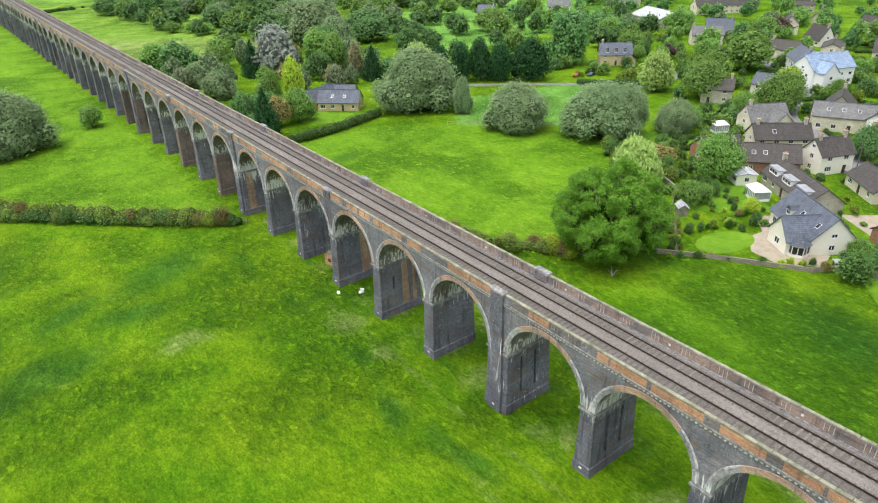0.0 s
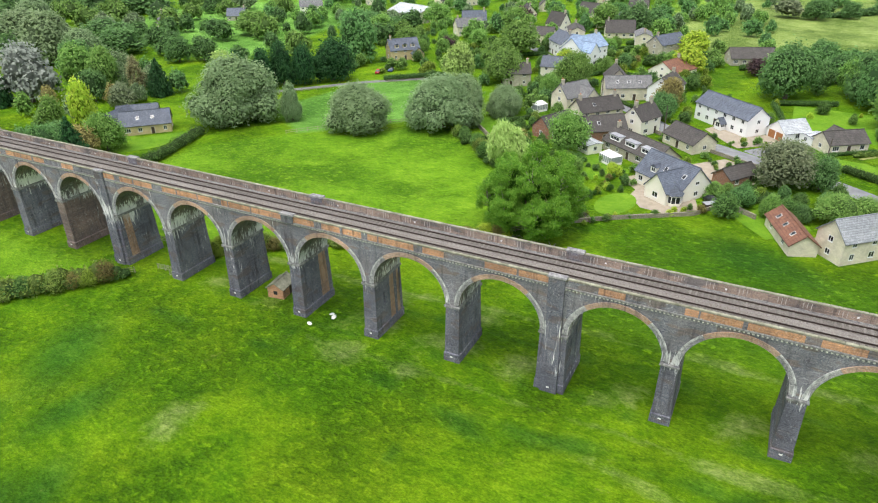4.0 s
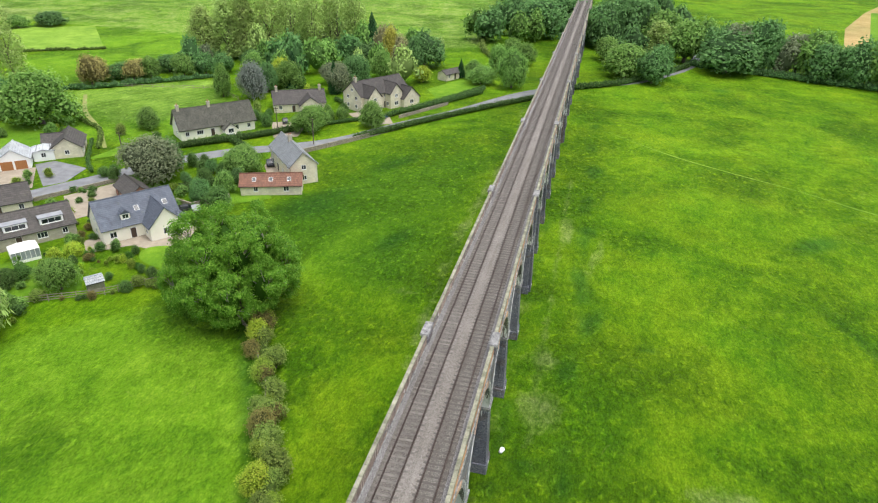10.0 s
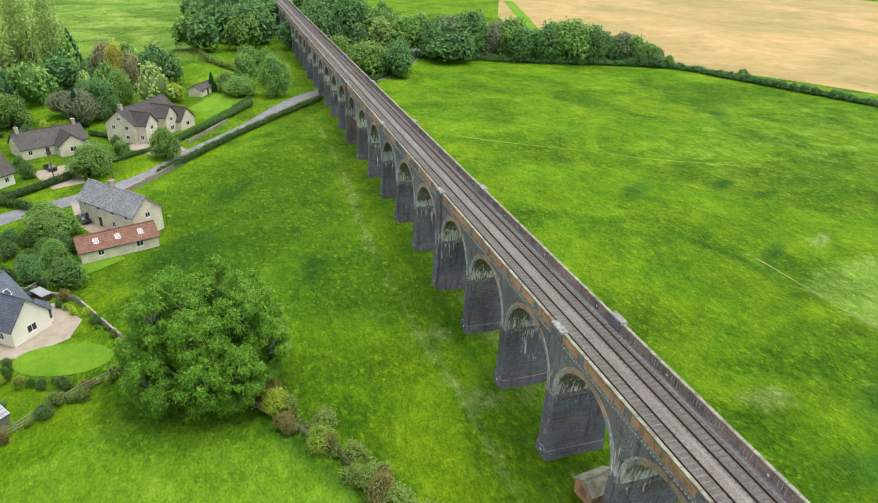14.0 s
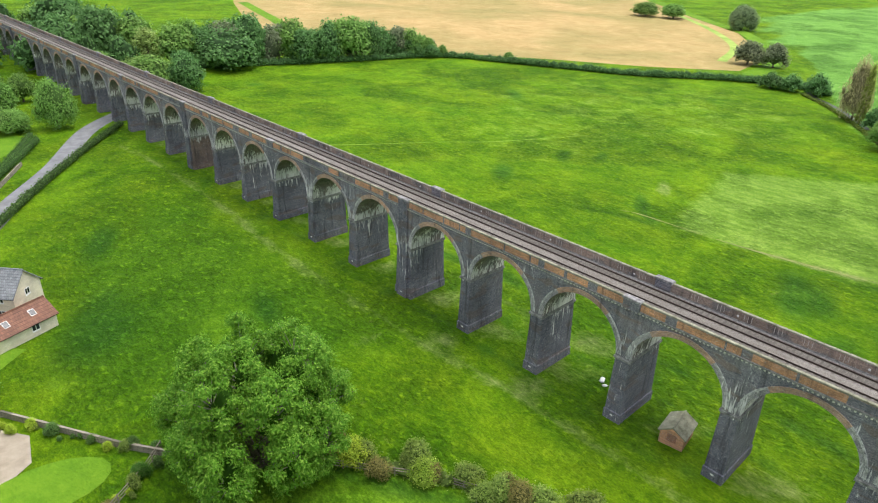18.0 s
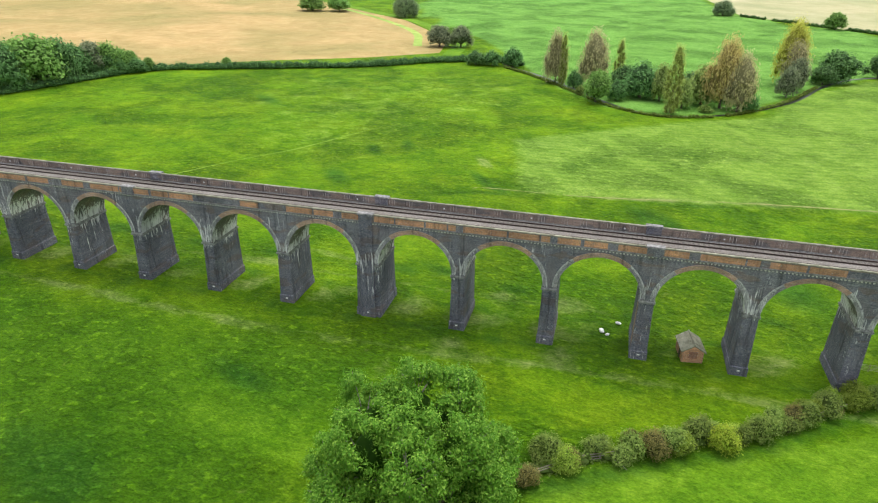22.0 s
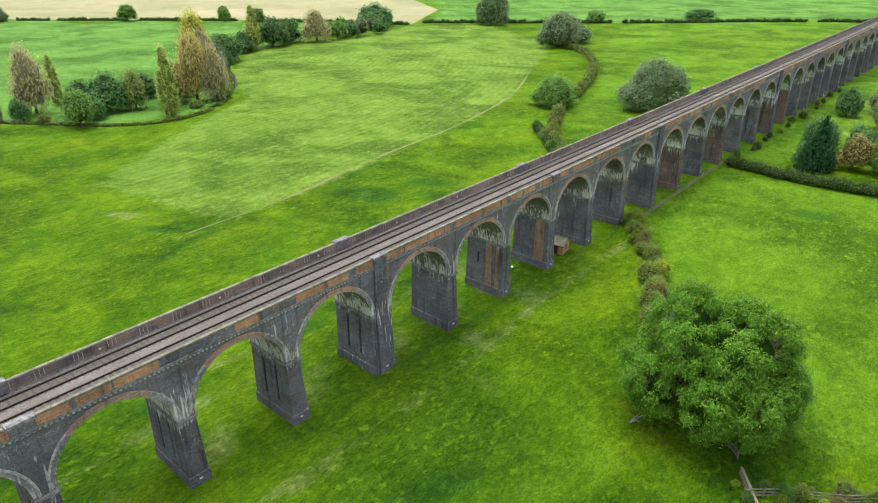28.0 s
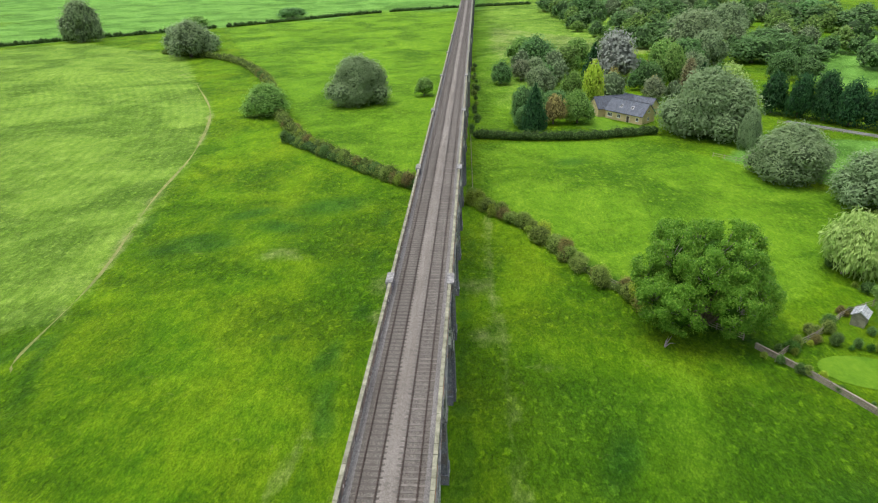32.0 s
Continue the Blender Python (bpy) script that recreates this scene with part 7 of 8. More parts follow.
house("golden stone house with a blue slate roof", 113.9, 193.7, -45, 14, 7.5, 2.9, 6.2, W_GOLD, R_SLATE, (), cols=4, sky=((-0.3, -1), (0.3, -1)), wings=((-9, 3, 62, 14, 7, 2.9, 6.0), (-3, 10, 0, 12, 6.5, 2.9, 5.6)))
house("golden stone house with three dormers", 235.2, 174.5, 138, 13, 8, 4.4, 8.4, W_GOLD, R_SLATE, (0.9,), dormers=((-0.55, 1), (0, 1), (0.55, 1)), wings=((-5, 4, 90, 6, 5, 2.8, 5.2),))
house("tall white house with gables and a blue roof", 257, 100, -21, 18, 10, 6.2, 10.4, W_WHITE, R_BLUEMETAL, (0.8,), gable=2, wings=((-5, -5, 90, 8, 6, 5.8, 9.0), (3, 5, 90, 8, 7, 5.8, 9.4)))
house("white rendered house with slate roof", 268, 112, 40, 14, 9, 5.6, 9.4, W_WHITE, R_SLATE, (-0.8,))
house("stone cottage with a brown roof", 210, 111.7, 120, 9.5, 7, 4.6, 7.6, W_GREY, R_BROWN, (0.9, -0.9))
house("low house with red tiled roofs", 242.8, 62, -22, 15, 11, 2.9, 6.4, W_RENDER, R_RED, (0.4,))
house("stone barn conversion with a grey roof", 206.4, 70.9, -64, 15, 8, 4.2, 7.2, W_STONE, R_GREY, (), sky=((-0.5, -1), (0, -1), (0.5, -1)))
house("stone house with a grey slate roof", 186.6, 83.4, -31, 11, 7.5, 4.8, 8.4, W_STONE, R_GREY, (-0.9,), wings=((2, -4, 90, 6, 6, 4.4, 7.4),))
house("brick outbuilding with a brown roof", 159.3, 80.3, -23, 11, 6.5, 3.0, 5.8, W_BRICK, R_BROWN, (), sky=((-0.4, -1), (0.3, -1)))
house("stone cottage row with brown tiles", 174.2, 72.4, 138, 14, 7, 4.6, 7.6, W_STONE, R_BROWN, (0.9, -0.9), sky=((0.3, 1),))
house("white cottage with steep gables", 209.5, 58.5, -9, 12, 8.5, 4.6, 8.0, W_WHITE, R_BROWN, (0.9,))
house("white gabled cottage with brown tiles", 170.3, 58.3, -24, 9, 6.5, 4.8, 8.0, W_RENDER, R_BROWN, (0.85, -0.85))
house("brick barn with a dark tiled roof and roof windows", 160.5, 67.5, -51, 13, 7, 3.2, 6.4, W_BRICK, R_BROWN, (), sky=((-0.6, -1), (-0.2, -1), (0.3, 1), (0.6, 1)))
house("bungalow with white flat dormers", 149.2, 54.0, 53, 19.5, 8, 2.6, 5.6, W_GREY, R_BROWN, (0.95,), cols=5, dormers=((-0.62, 1), (0.0, 1), (0.62, 1)), flat=True)
house("flat-roofed garden room with wide white windows", 148.6, 67.0, 53, 5, 4.6, 2.5, 2.8, W_RENDER, R_LIGHT, (), cols=2, gable=1, doors=False, category="garden room")
house("low house with a grey roof", 163, 44, 48, 12, 7.5, 2.6, 5.2, W_STONE, R_BROWN, ())
house("low outbuilding with a dark roof", 140.5, 30.5, -35, 9, 5, 2.4, 4.2, W_BRICK, R_BROWN, (), cols=2, gable=0, category="outbuilding", name="outbuilding")
# farther village
house("stone house with a grey roof", 300, 173, 132, 14, 8, 4.6, 8.0, W_STONE, R_GREY, (0.9,))
house("big grey farm shed", 333, 223, 67, 28, 20, 5.0, 8.6, W_GREY, R_LIGHT, (), cols=0, gable=0, rows=0, category="barn", name="barn")
house("stone house with a slate roof", 386, 284, 108, 12, 8, 4.6, 8.0, W_STONE, R_GREY, (0.9,))
house("long stone house with brown roof", 397, 225, 148, 34, 9, 5.0, 9.0, W_STONE, R_BROWN, (0.5, -0.5))
house("stone cottage with a grey roof", 289, 130, 94, 12.5, 7, 4.4, 7.6, W_STONE, R_BROWN, (0.9,))
house("low house with dark tiled roofs", 277, 38, 112, 17, 9, 2.8, 6.0, W_GREY, R_BROWN, ())
for i, (hx, hy, a) in enumerate(((305, 118, 20), (318, 100, 110), (330, 135, 60), (300, 85, 15), (345, 112, 100), (352, 160, 30), (362, 95, 140), (378, 130, 70), (322, 180, 120), (395, 165, 20), (408, 110, 95), (285, 72, 150), (425, 190, 140), (430, 245, 60), (335, 300, 130), (300, 330, 120), (262, 350, 60), (225, 100, 95), (222, 78, 20), (440, 140, 30))):
    rs = random.Random(i)
    house(*rs.choice((("stone village house with a slate roof",), ("rendered village house with a brown tiled roof",), ("stone village house with a grey roof",))), hx, hy, a, rs.uniform(11, 16), rs.uniform(7, 8.5), rs.choice((2.8, 4.8, 5.0)), rs.uniform(7.4, 8.8) if i % 3 else 6.6,
          rs.choice((W_STONE, W_GREY, W_RENDER, W_STONE)), rs.choice((R_SLATE, R_BROWN, R_GREY)), (rs.choice((-0.9, 0.9)),))


# gardens, woods and village trees
BUILT = [(o.location.x, o.location.y) for o in scene.objects if o.parent is None and o.name.split(".")[0] in ("house", "barn", "cottage", "garage", "outbuilding")]


def clear(x, y, r, gap=8.0):
    if any(math.hypot(x - a, y - b) < gap + r * 0.6 for a, b in BUILT):
        return False
    return not any(math.hypot(x - p[0], y - p[1]) < 3.4 + r * 0.5 for p in ROAD)


def scatter(n, x0, x1, y0, y1, kinds, h, w, seed, gap=8.0, space=0.6, wood=""):
    """Plants at free spots of a plot."""
    rs, done, tries, rows = random.Random(seed), 0, 0, []
    while done < n and tries < n * 30:
        tries += 1
        x, y, k = rs.uniform(x0, x1), rs.uniform(y0, y1), rs.choice(kinds)
        hh = rs.uniform(*h)
        ww = hh * rs.uniform(*w)
        if clear(x, y, ww / 2, gap) and not any(math.hypot(x - a, y - b) < (ww / 2 + r) * space for a, b, r in TREE_AT):
            if wood:
                rows.append((k, x, y, hh, ww))
                TREE_AT.append((x, y, ww / 2))
            else:
                plant(k, x, y, hh, ww)
            done += 1
    if wood:
        crowns_joined(wood, rows)


GARDEN = ("shrub", "shrub", "gold", "bramble", "shrub", "mid")
scatter(22, 120, 150, 28, 70, ("shrub", "shrub", "gold", "bramble", "red"), (0.9, 2.2), (0.9, 1.4), 21, 7.5)
scatter(20, 136, 170, 58, 92, GARDEN, (1.4, 4.0), (0.8, 1.2), 22, 7.5)
scatter(16, 118, 140, 8, 34, ("mid", "shrub", "broad", "shrub"), (2.5, 5.5), (0.9, 1.3), 23, 8)
scatter(20, 116, 152, -66, -24, GARDEN, (1.2, 4.5), (0.8, 1.2), 24, 9)
scatter(26, 155, 215, -10, 60, GARDEN, (1.2, 4.0), (0.8, 1.2), 25, 9)
scatter(26, 172, 300, 50, 106, ("mid", "mid", "broad", "shrub", "mid", "autumn"), (3.0, 7.0), (0.9, 1.2), 26, 7.5)
scatter(22, 216, 310, 106, 200, ("mid", "mid", "broad", "shrub"), (3.0, 7.5), (0.9, 1.2), 29, 7.5)
scatter(150, 285, 480, 30, 330, ("mid", "broad", "mid", "willow", "broad"), (5.0, 11.0), (0.9, 1.3), 27, 9, 0.55, wood="scattered village trees among the roofs")
scatter(90, 172, 300, 48, 106, ("shrub", "mid", "broad", "thorn", "mid"), (2.0, 5.5), (1.0, 1.5), 51, 6.5, 0.5, wood="garden shrubs and small trees between the houses")
scatter(80, 200, 310, 106, 200, ("shrub", "mid", "broad", "thorn", "mid"), (2.0, 5.5), (1.0, 1.5), 53, 6.5, 0.5, wood="garden shrubs and small trees between the houses")
scatter(70, 126, 172, 24, 90, ("shrub", "thorn", "shrub", "mid"), (0.8, 2.6), (1.0, 1.6), 52, 7.0, 0.6, wood="garden borders of mixed shrubs")
# woods
rs = random.Random(8)
belt = []
for i in range(34):
    f = (i + rs.random()) / 34
    x, y = np.interp(f, [0, 0.35, 0.75, 1], [4, -38, -84, -108]), np.interp(f, [0, 0.35, 0.75, 1], [-166, -150, -138, -124])
    h = rs.uniform(13, 19) * (1 - 0.55 * max(0, f - 0.7) / 0.3)
    belt.append((rs.choice(("broad", "mid", "mid", "broad", "greyash", "broad")), float(x) + rs.uniform(-4, 4), float(y) + rs.uniform(-5, 3), h, h * rs.uniform(0.85, 1.1)))
crowns_joined("belt of tall trees along the field edge", belt, True)
scatter(30, 112, 200, -150, -80, ("broad", "mid", "broad", "yellowwillow", "mid", "greyash"), (8, 15), (0.7, 1.0), 31, 12, 0.45, wood="dense mixed woodland, dark and mid green")
scatter(26, 60, 106, -330, -178, ("broad", "mid", "broad"), (12, 20), (0.8, 1.1), 32, 8, 0.45, wood="dense mixed woodland, dark and mid green")
scatter(22, 5, 50, -330, -165, ("broad", "mid", "broad"), (12, 20), (0.8, 1.1), 33, 8, 0.42, wood="dense mixed woodland, dark and mid green")
scatter(10, 240, 300, -35, 30, ("broad", "mid", "mid"), (5, 10), (0.9, 1.1), 34, 13, 0.5, wood="dense mixed woodland, dark and mid green")
scatter(120, 125, 340, 330, 580, ("broad", "willow", "broad", "mid"), (9, 15), (1.1, 1.6), 35, 14, 0.4, wood="dense mixed woodland, dark and mid green")
scatter(18, 80, 160, 205, 300, ("broad", "mid", "willow", "autumn"), (6, 12), (0.8, 1.1), 36, 16, 0.55, wood="dense mixed woodland, dark and mid green")
scatter(40, 190, 330, 195, 330, ("broad", "mid", "broad"), (6, 13), (0.9, 1.2), 37, 12, 0.6, wood="dense mixed woodland, dark and mid green")
scatter(46, 400, 640, -230, 90, ("broad", "mid", "greyash", "mid"), (7, 12), (1.2, 1.8), 38, 12, 0.5, wood="dense mixed woodland, dark and mid green")
scatter(14, -240, -212, 240, 345, ("broad", "mid", "broad", "greyash"), (7, 12), (1.0, 1.3), 39, 8, 0.5, wood="dense mixed woodland, dark and mid green")
clipped([(128, 2), (134, -6), (140, -10)], 2.0, 2.4)
clipped(smooth([(128, -24), (138, -13), (150, -2), (158, 8)]), 2.2, 2.2)
clipped([(108, -44), (116, -38), (124, -30)], 1.6, 1.4)
clipped(smooth([(212, 140), (204, 150), (196, 160)]), 2.6, 2.4)
clipped([(118, 20), (126, 14)], 2.6, 3.0)
clipped([(124, 30), (133, 22), (137, 27)], 1.6, 1.8)
clipped([(140, 100), (152, 92), (160, 88)], 1.4, 1.6)
clipped(smooth([(160, 20), (166, 14), (176, 0)]), 1.2, 1.2)
clipped([(236, 150), (258, 128), (262, 118)], 2.2, 2.2)
clipped([(192, 22), (214, 26), (220, 8)], 2.0, 2.0)
clipped([(338, 122), (349, 105)], 2.4, 2.4)
clipped([(297, 91), (310, 79)], 2.6, 2.6)
clipped([(321, 115), (332, 99)], 2.0, 1.8)
clipped([(282, 100), (301, 77)], 1.6, 1.4)
clipped([(259, 76), (270, 62), (279, 64)], 1.8, 1.6)
clipped([(270, 28), (262, 40)], 3.0, 2.6)
clipped([(190, 62), (200, 72)], 1.4, 1.5)
clipped([(214, 96), (222, 106), (236, 112)], 1.8, 1.8)
clipped([(196, 100), (190, 108), (178, 104)], 1.6, 1.6)
clipped([(164, 96), (172, 90)], 1.6, 1.8)
clipped([(216, 46), (232, 50)], 1.8, 1.8)
clipped([(228, 92), (240, 84), (236, 74)], 1.8, 1.8)
clipped([(286, 110), (300, 118)], 2.0, 2.0)
clipped([(120, -52), (129, -59)], 1.8, 1.8)
clipped(smooth([(84, -84), (93, -68), (101, -55)]), 2.4, 2.2)
hedge("hedgerow", smooth([(295, 24.5), (309, 7), (303, -15), (295, -25), (286, -42)]), 2.4, 1.6, L_HEDGE, "low field hedge below the rough pasture", 0.4, 0.26, 14, 31)
hedge("hedgerow", smooth([(222, -43), (211, -50), (185, -75)]), 3.0, 2.0, L_DARK, "dark hedge along the paddock", 0.4, 0.24, 18, 32)
hedge("hedgerow", smooth([(412, 20), (415, 3), (446, -29), (476, -62)]), 6.0, 4.0, L_DARK, "tall overgrown hedgerow on the far slope", 0.4, 0.5, 6, 33)
hedge("hedgerow", smooth([(170, 5), (180, -8), (190, -14), (204, -24)]), 1.6, 1.2, L_HEDGEB, "low straggling paddock hedge", 0.5, 0.18, 22, 34, 0.2)
hedge("hedgerow", smooth([(290, -86), (272, -98), (256, -107)]), 2.4, 1.2, L_HEDGEB, "rough growth at the edge of the allotments", 0.5, 0.24, 12, 35)


# ---------------------------------------------------------------- fences, walls, small things
M_FENCE = simple("weathered_fence_timber", (0.20, 0.17, 0.13), (0.36, 0.32, 0.26), 3.0, 0.9)
M_DRYWALL = masonry("dry_stone", (0.24, 0.215, 0.17), (0.36, 0.325, 0.26), (0.13, 0.12, 0.09), 0.14, 0.32)


def fence(pts, h=1.15, step=2.0, rails=3, label="weathered post and rail fence", mat=None):
    """Posts with rails between them."""
    P = np.array(pts, float)
    cum = np.concatenate([[0], np.cumsum(np.linalg.norm(np.diff(P, axis=0), axis=1))])
    t = np.linspace(0, cum[-1], max(2, int(cum[-1] / step) + 1))
    Q = [(float(np.interp(q, cum, P[:, 0])), float(np.interp(q, cum, P[:, 1]))) for q in t]
    ob = thing("fence", label, "fence", pose(0, 0, 0))
    for x, y in Q:
        s = Shape()
        s.box(x - 0.07, x + 0.07, y - 0.07, y + 0.07, gz(x, y) - 0.3, gz(x, y) + h + 0.08, top=0.015)
        put("post", s.mesh("post", mat or M_FENCE), ob)
    for (x0, y0), (x1, y1) in zip(Q, Q[1:]):
        d = Vector((y0 - y1, x1 - x0)).normalized() * 0.03
        for r in range(rails):
            z = h * (r + 0.7) / rails
            s = Shape()
            za, zc = gz(x0, y0) + z, gz(x1, y1) + z
            s.hexa([(x0 + d.x, y0 + d.y, za), (x0 - d.x, y0 - d.y, za), (x1 - d.x, y1 - d.y, zc), (x1 + d.x, y1 + d.y, zc),
                    (x0 + d.x, y0 + d.y, za + 0.11), (x0 - d.x, y0 - d.y, za + 0.11), (x1 - d.x, y1 - d.y, zc + 0.11), (x1 + d.x, y1 + d.y, zc + 0.11)])
            put("rail", s.mesh("rail", mat or M_FENCE), ob)
    return ob


def wall_run(pts, h=1.1, w=0.45, label="low dry stone garden wall", mat=None):
    s = Shape()
    for (x0, y0), (x1, y1) in zip(pts, pts[1:]):
        d = Vector((y0 - y1, x1 - x0)).normalized() * w / 2
        za, zc = gz(x0, y0), gz(x1, y1)
        s.hexa([(x0 + d.x, y0 + d.y, za - 0.2), (x0 - d.x, y0 - d.y, za - 0.2), (x1 - d.x, y1 - d.y, zc - 0.2), (x1 + d.x, y1 + d.y, zc - 0.2),
                (x0 + d.x * .8, y0 + d.y * .8, za + h), (x0 - d.x * .8, y0 - d.y * .8, za + h), (x1 - d.x * .8, y1 - d.y * .8, zc + h), (x1 + d.x * .8, y1 + d.y * .8, zc + h)])
    return tagged(put("garden_wall", s.mesh("garden_wall", mat or M_DRYWALL)), label, "wall", kind="structure")


fence([(62.5, 116), (70, 106), (78, 92), (84, 80), (92, 70), (103, 60)])
fence([(61, 171), (62, 120)], label="old post and rail fence by the arches")
fence([(50.5, 124), (44, 130)], 1.2, 1.6)
fence([(105.5, 54.5), (108.5, 57.2), (114, 60.8), (121, 67.2), (133, 73.5)], 1.3, 2.0, 3, "grey timber garden fence")
fence(smooth([(128, 152), (140, 141), (152, 126), (160, 117)]), 1.2, 3.0, 2, "paddock fence under the willows")
fence(smooth([(160, 188), (186, 166), (202, 146)]), 1.2, 2.6, 2, "paddock fence along the lane")
fence([(210, -52), (175, -60), (160, -50)], 1.2, 3.5, 2)
wall_run([(104, 58), (109, 51), (113.5, 43.5), (118, 36), (126, 31), (131, 29.5)], 0.9, 0.36)
wall_run([(126, 31), (121, 24.5)])
wall_run([(119, -6), (110, -19), (104, -29)], 1.2, 0.4, "stone wall along the road")
wall_run([(133, 74), (142, 90), (158, 104)], 1.2, 0.4)
wall_run([(160, 40), (171, 54), (186, 64)], 0.9, 0.35, "low stone front wall")
wall_run([(150, 22), (160, 38)], 0.9, 0.35, "low stone front wall")
wall_run([(196, 76), (212, 90)], 1.0, 0.35, "stone wall along the street")
wall_run([(103, -46), (98, -55), (92, -66)], 1.0, 0.35, "stone wall before the house")


def gate(x, y, ang, w=3.4):
    ob = thing("field_gate", "grey metal field gate with five bars", "gate", pose(x, y, gz(x, y), 0, 0, ang))
    for i in range(5):
        s = Shape()
        s.tube([(-w / 2, 0, 0.25 + 0.22 * i), (w / 2, 0, 0.25 + 0.22 * i)], [0.03, 0.03], 6)
        put("bar", s.mesh("bar", M_COPING), ob)
    for q in (-1, 0, 1):
        s = Shape()
        s.box(q * w / 2 - 0.04, q * w / 2 + 0.04, -0.04, 0.04, 0, 1.25)
        put("upright", s.mesh("upright", M_COPING), ob)


gate(53.5, 119.5, 95)
gate(52.6, 115.5, 92)
gate(61.8, 118.5, 80)


def hut(x, y, ang):
    ob = thing("brick_hut", "small red brick hut with a grey pitched roof", "hut", pose(x, y, gz(x, y), 0, 0, ang))
    gabled(ob, 3.9, 3.0, 1.9, 2.85, M_RED, M_COPING, 0.2)
    for sg, w in ((-1, 0.7), (1, 1.2)):
        s = Shape()
        s.box(-w / 2, w / 2, -0.03, 0.02, 0, 0.7 if sg < 0 else 1.1)
        put("opening", s.mesh("opening", M_BLACK if sg < 0 else W_BRICK), ob, at=pose(sg * 1.97, 0, 0.75, 0, 0, 90 * sg))
    s = Shape()
    s.box(-0.42, 0.42, -0.03, 0.02, 0, 1.75)
    put("door", s.mesh("door", M_DARKDOOR), ob, at=pose(0.5, -1.52, 0.02))


hut(56.6, 94.6, 8)


def car(x, y, ang, paint, label):
    ob = thing("car", label, "car", pose(x, y, gz(x, y) + 0.08, 0, 0, ang))
    s = Shape()
    prof = [(-2.1, 0.35), (-2.15, 0.62), (-2.0, 0.86), (-1.05, 0.95), (1.35, 0.98), (2.05, 0.9), (2.15, 0.6), (2.1, 0.35)]
    for sg in (-1, 1):
        s.quad(*[(px, sg * 0.86, pz) for px, pz in (prof if sg < 0 else prof[::-1])])
    for (a, b), (c, d) in zip(prof, prof[1:] + prof[:1]):
        s.quad((a, -0.86, b), (a, 0.86, b), (c, 0.86, d), (c, -0.86, d))
    put("body", s.mesh("body", paint), ob)
    s = Shape()
    s.hexa([(-1.15, -0.8, 0.94), (1.6, -0.8, 0.96), (1.6, 0.8, 0.96), (-1.15, 0.8, 0.94), (-0.45, -0.62, 1.42), (1.2, -0.62, 1.44), (1.2, 0.62, 1.44), (-0.45, 0.62, 1.42)])
    put("window_glass", s.mesh("glass_house", M_GLASS), ob)
    s = Shape()
    s.box(-0.42, 1.18, -0.62, 0.62, 1.42, 1.47, top=0.04)
    put("roof", s.mesh("car_roof", paint), ob)
    for a in (-1.35, 1.35):
        for b in (-0.8, 0.8):
            s = Shape()
            s.tube([(a, b - 0.1, 0.3), (a, b + 0.1, 0.3)], [0.31, 0.31], 12)
            w = put("wheel", s.mesh("wheel", M_BLACK), ob)
            s = Shape()
            o = 0.105 if b > 0 else -0.105
            s.tube([(a, b + o * 0.9, 0.3), (a, b + o * 1.15, 0.3)], [0.17, 0.15], 10)
            put("hub", s.mesh("hub", M_COPING), w)


def paint(name, c, r=0.25):
    m = simple(name, c, [min(1, q * 1.15) for q in c], 2.0, r, bumps=0.0, spec=0.5)
    return m


P_WHITE, P_RED, P_BLUE, P_SILVER, P_DARK = paint("white_car_paint", (0.75, 0.75, 0.74)), paint("red_car_paint", (0.35, 0.02, 0.02)), paint("blue_car_paint", (0.03, 0.06, 0.16)), paint("silver_car_paint", (0.42, 0.44, 0.46)), paint("dark_car_paint", (0.03, 0.03, 0.035))
car(122, 3, 120, P_DARK, "dark car parked beside the stone cottage")
car(120.5, -2.5, 110, P_SILVER, "silver car parked beside the stone cottage")
car(128, -33, 30, P_WHITE, "white car parked on the gravel drive")
car(141, -12.5, 45, P_SILVER, "silver car parked by the thatched cottage")
car(134, -31, 120, P_DARK, "dark van parked by the hedge")
car(108, -43, 60, P_BLUE, "blue car on the stone house's drive")
car(206, 169, 20, P_RED, "red car parked off the lane")
car(211, 166, 20, P_BLUE, "blue car parked off the lane")
car(250, 96, 60, P_WHITE, "white van parked by the white house")
car(126, 33.5, 40, P_DARK, "black car parked by the garden wall")
car(194, 55, 30, P_DARK, "dark car parked outside the white house")
car(240, 108, 70, P_SILVER, "silver car parked in the village street")


# reflection and white blinds behind the glass are put into its pale base colour
M_PALEGLASS = simple("pale_glass_reflection_tone", (0.22, 0.25, 0.27), (0.42, 0.45, 0.47), 0.9, 0.12, bumps=0.0, spec=0.6)


